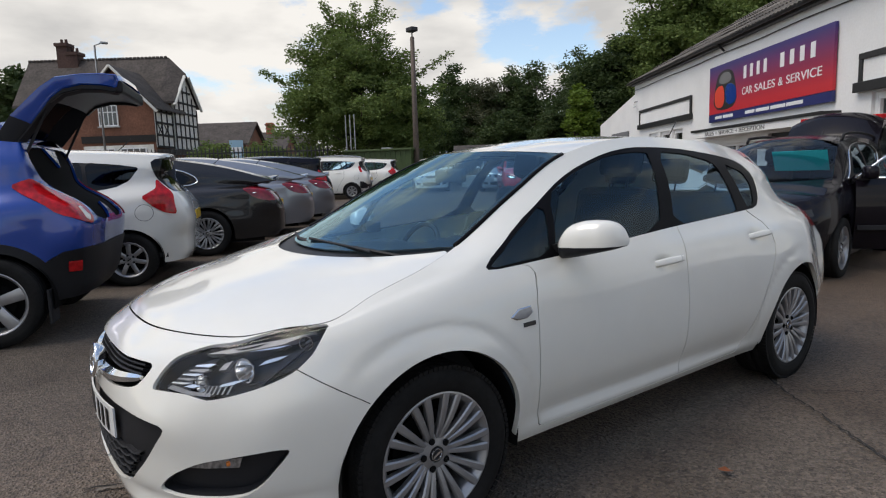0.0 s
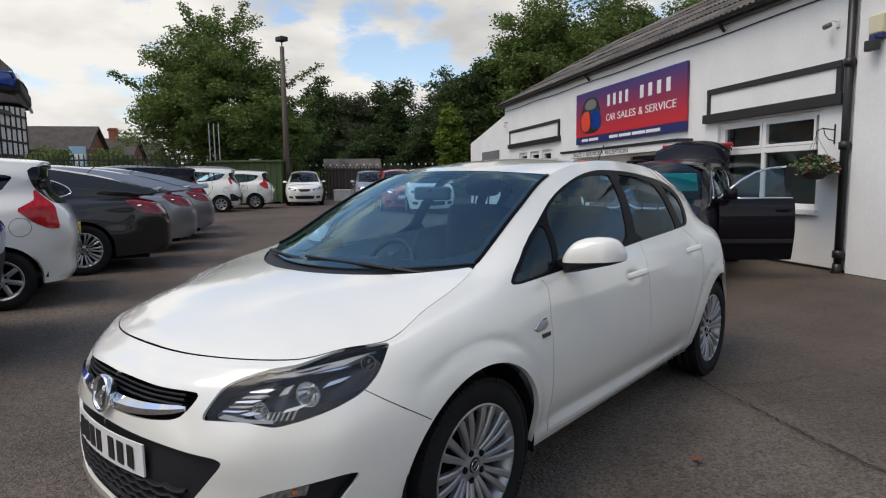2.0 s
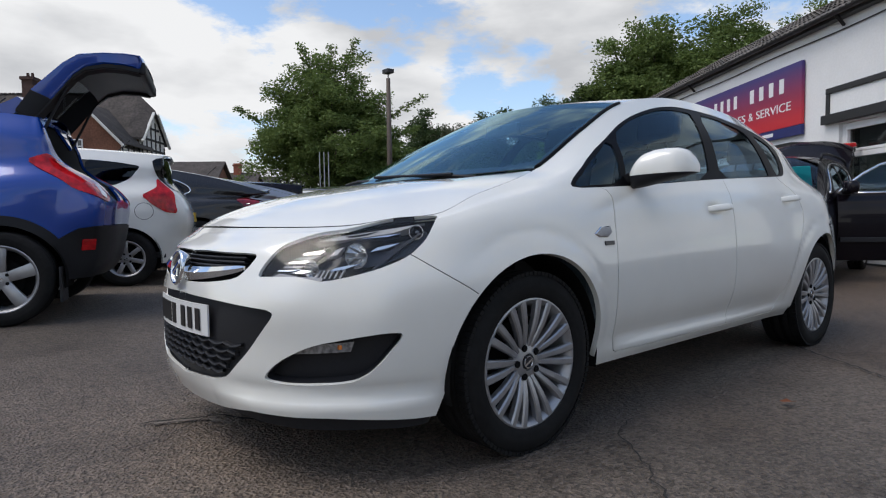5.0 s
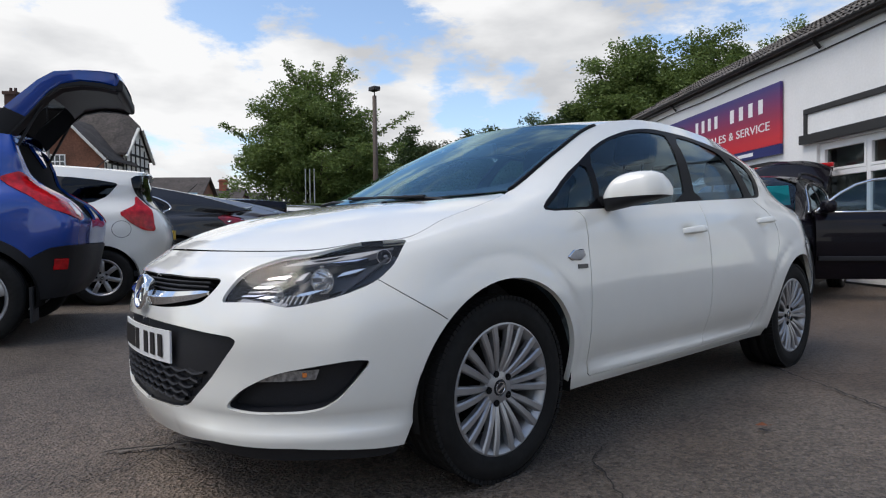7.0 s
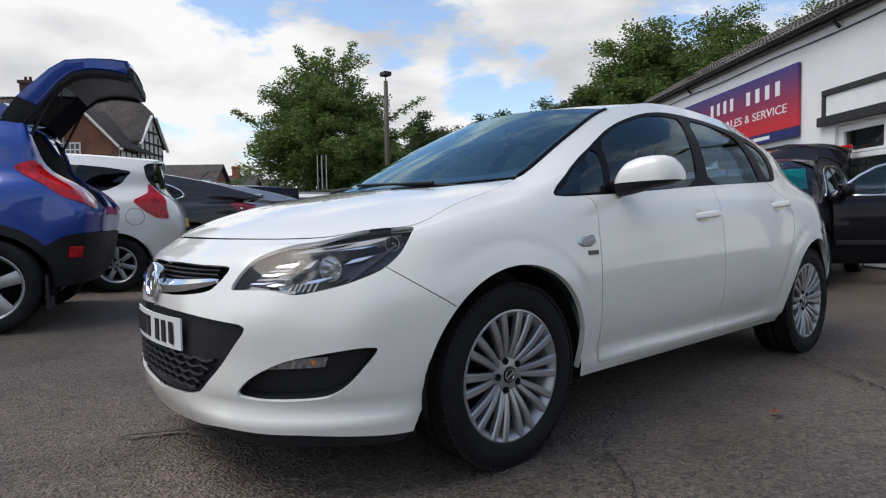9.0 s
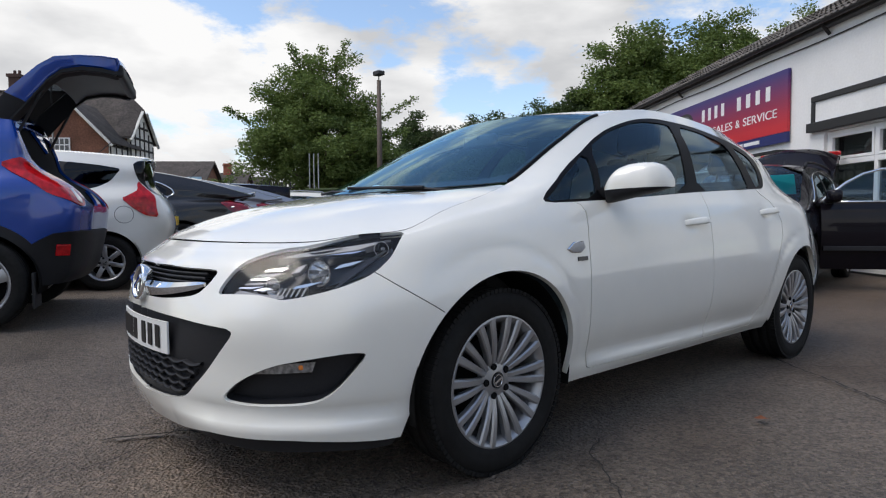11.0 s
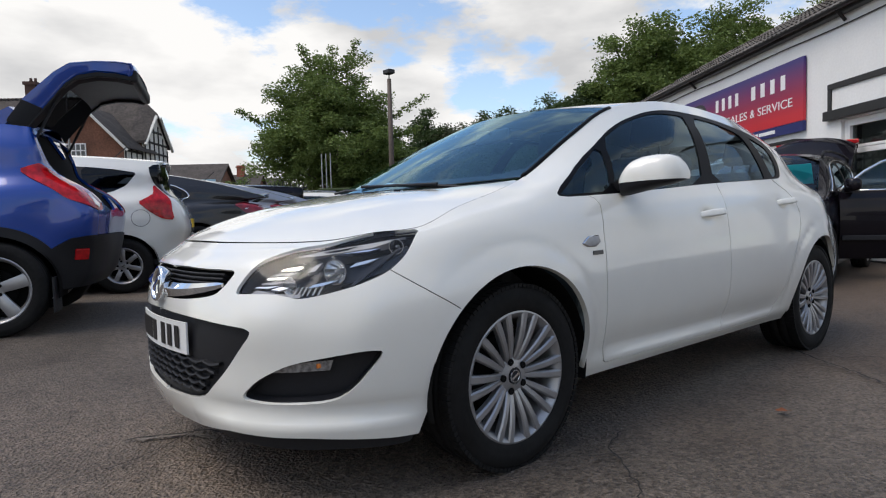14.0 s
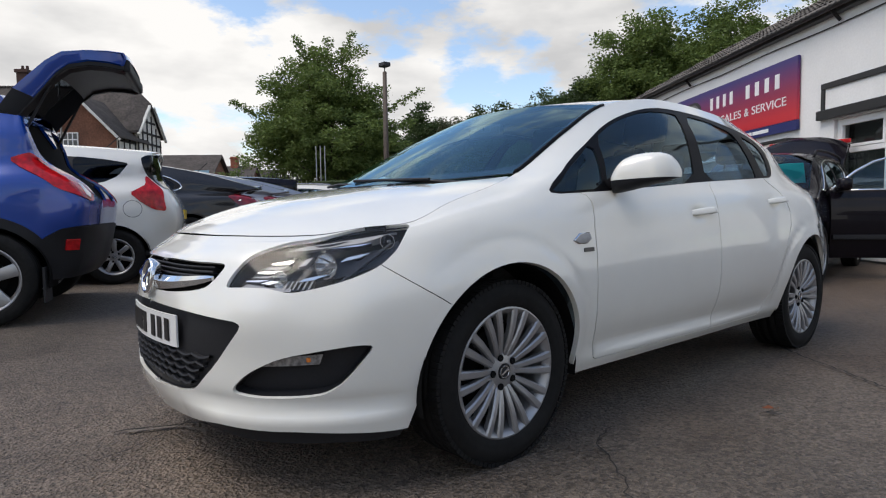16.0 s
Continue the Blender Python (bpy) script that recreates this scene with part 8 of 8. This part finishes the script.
def tudor_house():
    h = thing("half_timbered_house", HM, "red brick and half-timbered house with steep brown tiled roofs", "house")
    box("wall", (-12.2, 1.8, -2), (-.5, 6.2, 6.4), M_BRICK, h)
    sec = lambda x, r: [(x, 1.4, 6.1), (x, 4.0, r), (x, 6.6, 6.1), (x, 6.6, 6.28), (x, 4.0, r + .2), (x, 1.4, 6.28)]
    loft("roof", [sec(-12.5, 9.8), sec(-1.3, 9.8), sec(-.05, 8.5)], M_TILE, h).data.set_sharp_from_angle(angle=0.3)
    bm = bmesh.new()
    for k in range(36):
        add_lathe(bm, [(0.001, -.13), (.11, -.1), (.11, .1), (.001, .13)], 8, Matrix.Translation((-12.4 + k * .31, 4.0, 10.02)))
    rt = part("ridge_tile", bm, M_TILE, h)
    tagged(rt, kind="stuff")
    loft("gable_wall", [[(x, 1.8, 6.35), (x, 6.2, 6.35), (x, 4.0, 9.7)] for x in (-12.2, -11.95)], M_BRICK, h)
    # brick cross wing with its gable to the road
    box("wing_wall", (-5.9, -1.2, -2), (-.52, 1.79, 5.6), M_BRICK, h)
    loft("wing_gable", [[(-5.9, y, 5.6), (-.52, y, 5.6), (-3.2, y, 8.3)] for y in (-1.2, -.9)], M_BRICK, h)
    gable_roof(h, -5.9, -.52, -1.2, 3.6, 5.6, 8.4, False, 0.4, "wing_roof")
    for sx in (-1, 1):
        bm = bmesh.new()
        add_tube(bm, [Vector((-3.2 + sx * 3.15, -1.66, 5.2)), Vector((-3.2, -1.66, 8.52))], 0.10, 4)
        part("barge_board", bm, M_PLASTER, h, "white barge board")
    # timber-framed upper end wall
    box("end_wall", (-.498, 1.8, 2.6), (-.3, 6.2, 6.3), M_PLASTER, h)
    loft("end_gable", [[(x, 1.8, 6.3), (x, 6.2, 6.3), (x, 4.4, 8.4), (x, 3.6, 8.4)] for x in (-.498, -.3)], M_PLASTER, h)
    for y in np.linspace(1.88, 6.12, 6):
        box("timber_post", (-.296, y - .08, 2.6), (-.25, y + .08, 8.2 - abs(y - 4.0) * 1.05), M_TIMBER, h)
    for z in (2.6, 3.6, 4.6, 5.5, 6.3, 7.2):
        w = 2.2 if z < 6.4 else 1.1
        box("timber_rail", (-.296, 4.0 - w, z - .08), (-.24, 4.0 + w, z + .08), M_TIMBER, h)
    for sy in (-1, 1):
        bm = bmesh.new()
        add_tube(bm, [(-.02, 4.0 + sy * 2.65, 5.95), (-.02, 4.0 + sy * .35, 8.45)], 0.13, 4)
        part("barge_board", bm, M_PLASTER, h, "white barge board")
    # timber framing along the wing's side, over a dark porch
    box("wing_panel", (-.518, -1.15, 2.7), (-.46, 1.75, 5.45), M_PLASTER, h)
    for y in np.linspace(-1.07, 1.67, 4):
        box("timber_post", (-.456, y - .07, 2.7), (-.41, y + .07, 5.45), M_TIMBER, h)
    for z in (2.75, 3.6, 4.5, 5.3):
        box("timber_rail", (-.456, -1.15, z - .08), (-.40, 1.75, z + .08), M_TIMBER, h)
    for y in (-.5, .6):
        for a, b in ((-.35, .35), (.35, -.35)):
            bm = bmesh.new()
            add_tube(bm, [(-.45, y + a, 3.65), (-.45, y + b, 4.35)], 0.05, 4)
            part("timber_brace", bm, M_TIMBER, h)
    box("porch_roof", (-.5, -1.2, 2.25), (.35, 6.2, 2.55), M_TIMBER, h, "dark tiled porch roof")
    for y in (-.6, 1.4, 3.4, 5.4):
        box("porch_panel", (-.5, y - .55, -.5), (-.44, y + .55, 1.9), M_PLASTER, h)
    box("fascia_band", (-5.9, -1.29, 3.1), (-.52, -1.21, 3.6), M_TIMBER, h, "dark painted band over the ground floor")
    box("shop_front", (-5.8, -1.27, -.5), (-.7, -1.21, 2.9), M_PLASTER, h)
    # windows
    for x0, x1, z0, z1, y in ((-4.5, -3.1, 4.3, 5.8, -1.25), (-5.4, -3.5, 0.9, 2.7, -1.32), (-3.1, -1.2, 0.9, 2.7, -1.32)):
        w = new("window")
        w.parent = h
        box("sash", (x0, y - .03, z0), (x1, y + .045, z1), M_UPVC, w)
        n = 4
        for k in range(n):
            a = x0 + .08 + (x1 - x0 - .08) * k / n
            for c, d in ((z0 + .08, (z0 + z1) / 2 + .2), ((z0 + z1) / 2 + .28, z1 - .08)):
                box("pane", (a, y - .045, c), (a + (x1 - x0 - .08) / n - .08, y - .031, d), M_PRIVACY2, w)
        box("sill", (x0 - .1, y - .1, z0 - .1), (x1 + .1, y - .0, z0 - .003), M_CONC, w)
    for x, zt in ((-9.5, 11.3), (-8.7, 10.6)):
        c = new("chimney")
        c.parent = h
        box("chimney_shaft", (x - .45, 3.55, 8.5), (x + .35, 4.45, zt - .25), M_STACK, c)
        box("chimney_cap", (x - .55, 3.45, zt - .25), (x + .45, 4.55, zt), M_STACK, c)
        for q in (-.2, .15):
            bm = bmesh.new()
            add_lathe(bm, [(.12, 0), (.10, .35), (.08, .35)], 10, Matrix.Translation((x + q, 4.0, zt)) @ Matrix.Rotation(radians(-90), 4, "Y"))
            part("pot", bm, M_STACK, c)


M_PRIVACY2 = mat("dark_window_pane", (0.05, 0.055, 0.06), 0.08, coat=0.6)
tudor_house()


def plain_house(m, w, d, eave, ridge, label, chim=None, wall=None):
    h = thing("house", m, label, "house", "houses beyond the road")
    box("wall", (0, 0, 0), (w, d, eave), wall or M_BRICK, h)
    for x in (0.02, w - .22):
        loft("gable_wall", [[(x + q, 0, eave), (x + q, d, eave), (x + q, d / 2, ridge - .1)] for q in (0, .2)], wall or M_BRICK, h)
    gable_roof(h, 0, w, 0, d, eave, ridge)
    for k in range(3):
        wn = new("window")
        wn.parent = h
        x = w * (k + .5) / 3
        box("sash", (x - .6, -.05, eave - 1.9), (x + .6, .04, eave - .7), M_UPVC, wn)
        box("pane", (x - .5, -.065, eave - 1.8), (x + .5, -.051, eave - .8), M_PRIVACY2, wn)
    if chim:
        c = new("chimney")
        c.parent = h
        box("chimney_shaft", (chim - .4, d / 2 - .4, ridge - .6), (chim + .4, d / 2 + .4, ridge + 1.3), M_BRICKRED, c)
        box("chimney_cap", (chim - .5, d / 2 - .5, ridge + 1.0), (chim + .5, d / 2 + .5, ridge + 1.15), M_BRICKRED, c)


R2 = lambda x, y, z: Matrix(((.59, -.807, 0, x), (.807, .59, 0, y), (0, 0, 1, z), (0, 0, 0, 1)))
plain_house(R2(-61.5, 14.8, 0), 5.6, 6, 4.6, 6.7, "low brick building with a grey-brown roof across the road")
plain_house(R2(-69.5, 21.5, 0), 6.0, 6, 4.3, 6.3, "red brick house with a tall chimney across the road", 3.7)
plain_house(R2(-80, 25.5, 0), 9.0, 7, 4.3, 6.6, "distant brick house with a brown roof", None)
lp = thing("street_lamp", Matrix.Translation((-44.2, 5.0, 0.4)), "grey street lamp with a short arm", "street lamp")
bm = bmesh.new()
add_tube(bm, [(0, 0, 0), (0, 0, 9.8), (.3, .4, 9.95)], 0.07, 10, 0.05)
part("column", bm, M_GALV, lp, "", True)
box("lantern", (.15, .3, 9.9), (.45, .75, 10.02), M_GALV, lp, m=None, bevel=0.02)
sg = thing("road_sign", Matrix.Translation((-38.2, 11.9, 0.4)) @ Matrix.Rotation(radians(54), 4, "Z"), "blue and white board on posts by the road", "sign")
box("board", (-.45, -.03, 1.9), (.45, .03, 3.30), mat("pale_blue_board", (0.30, 0.48, 0.62), 0.6, grain=0.05), sg)
box("white_panel", (-.4, -.04, 2.55), (.4, -.031, 2.85), M_SIGN_W, sg)
for k in range(3):
    box("word_bar", (-.33, -.04, 2.02 + .14 * k), (.28 - .1 * (k % 2), -.031, 2.09 + .14 * k), M_SIGN_W, sg)
for x in (-.35, .35):
    box("post", (x - .03, .031, 0), (x + .03, .08, 3.2), M_GALV, sg)
# unseen grey rows added behind the camera, closing the yard and blocking side light
bk = thing("unseen_terrace_block", Matrix.Translation((9, -26, 0)) @ Matrix.Rotation(radians(-35), 4, "Z"), "unseen plain grey terrace added behind the camera to block side light", "house")
box("wall", (-16, -6, -.3), (16, 0, 5.2), M_CONC, bk)
gable_roof(bk, -16, 16, -6, 0, 5.2, 8.0)
bk = thing("unseen_terrace_block", Matrix.Translation((26, 6, 0)) @ Matrix.Rotation(radians(62), 4, "Z"), "unseen plain grey terrace added beside the yard to block side light", "house")
box("wall", (-14, -6, -.3), (14, 0, 3.0), M_CONC, bk)
gable_roof(bk, -14, 14, -6, 0, 3.0, 5.0)
# a fallen leaf on the asphalt
lf = thing("fallen_leaf", Matrix.Translation((1.257, 1.215, 0.018)), "curled brown fallen leaf on the asphalt", "leaf")
loft("leaf_blade", [[(-.03, -.004, 0), (-.03, .004, 0), (-.03, 0, .003)], [(-.012, -.018, .004), (-.012, .018, .012), (-.012, 0, .006)], [(.015, -.015, .010), (.015, .016, .003), (.015, 0, .006)], [(.035, -.002, .014), (.035, .002, .014), (.035, 0, .016)]], mat("dry_leaf", (0.20, 0.06, 0.02), 0.8, grain=0.2, scale=80), lf)
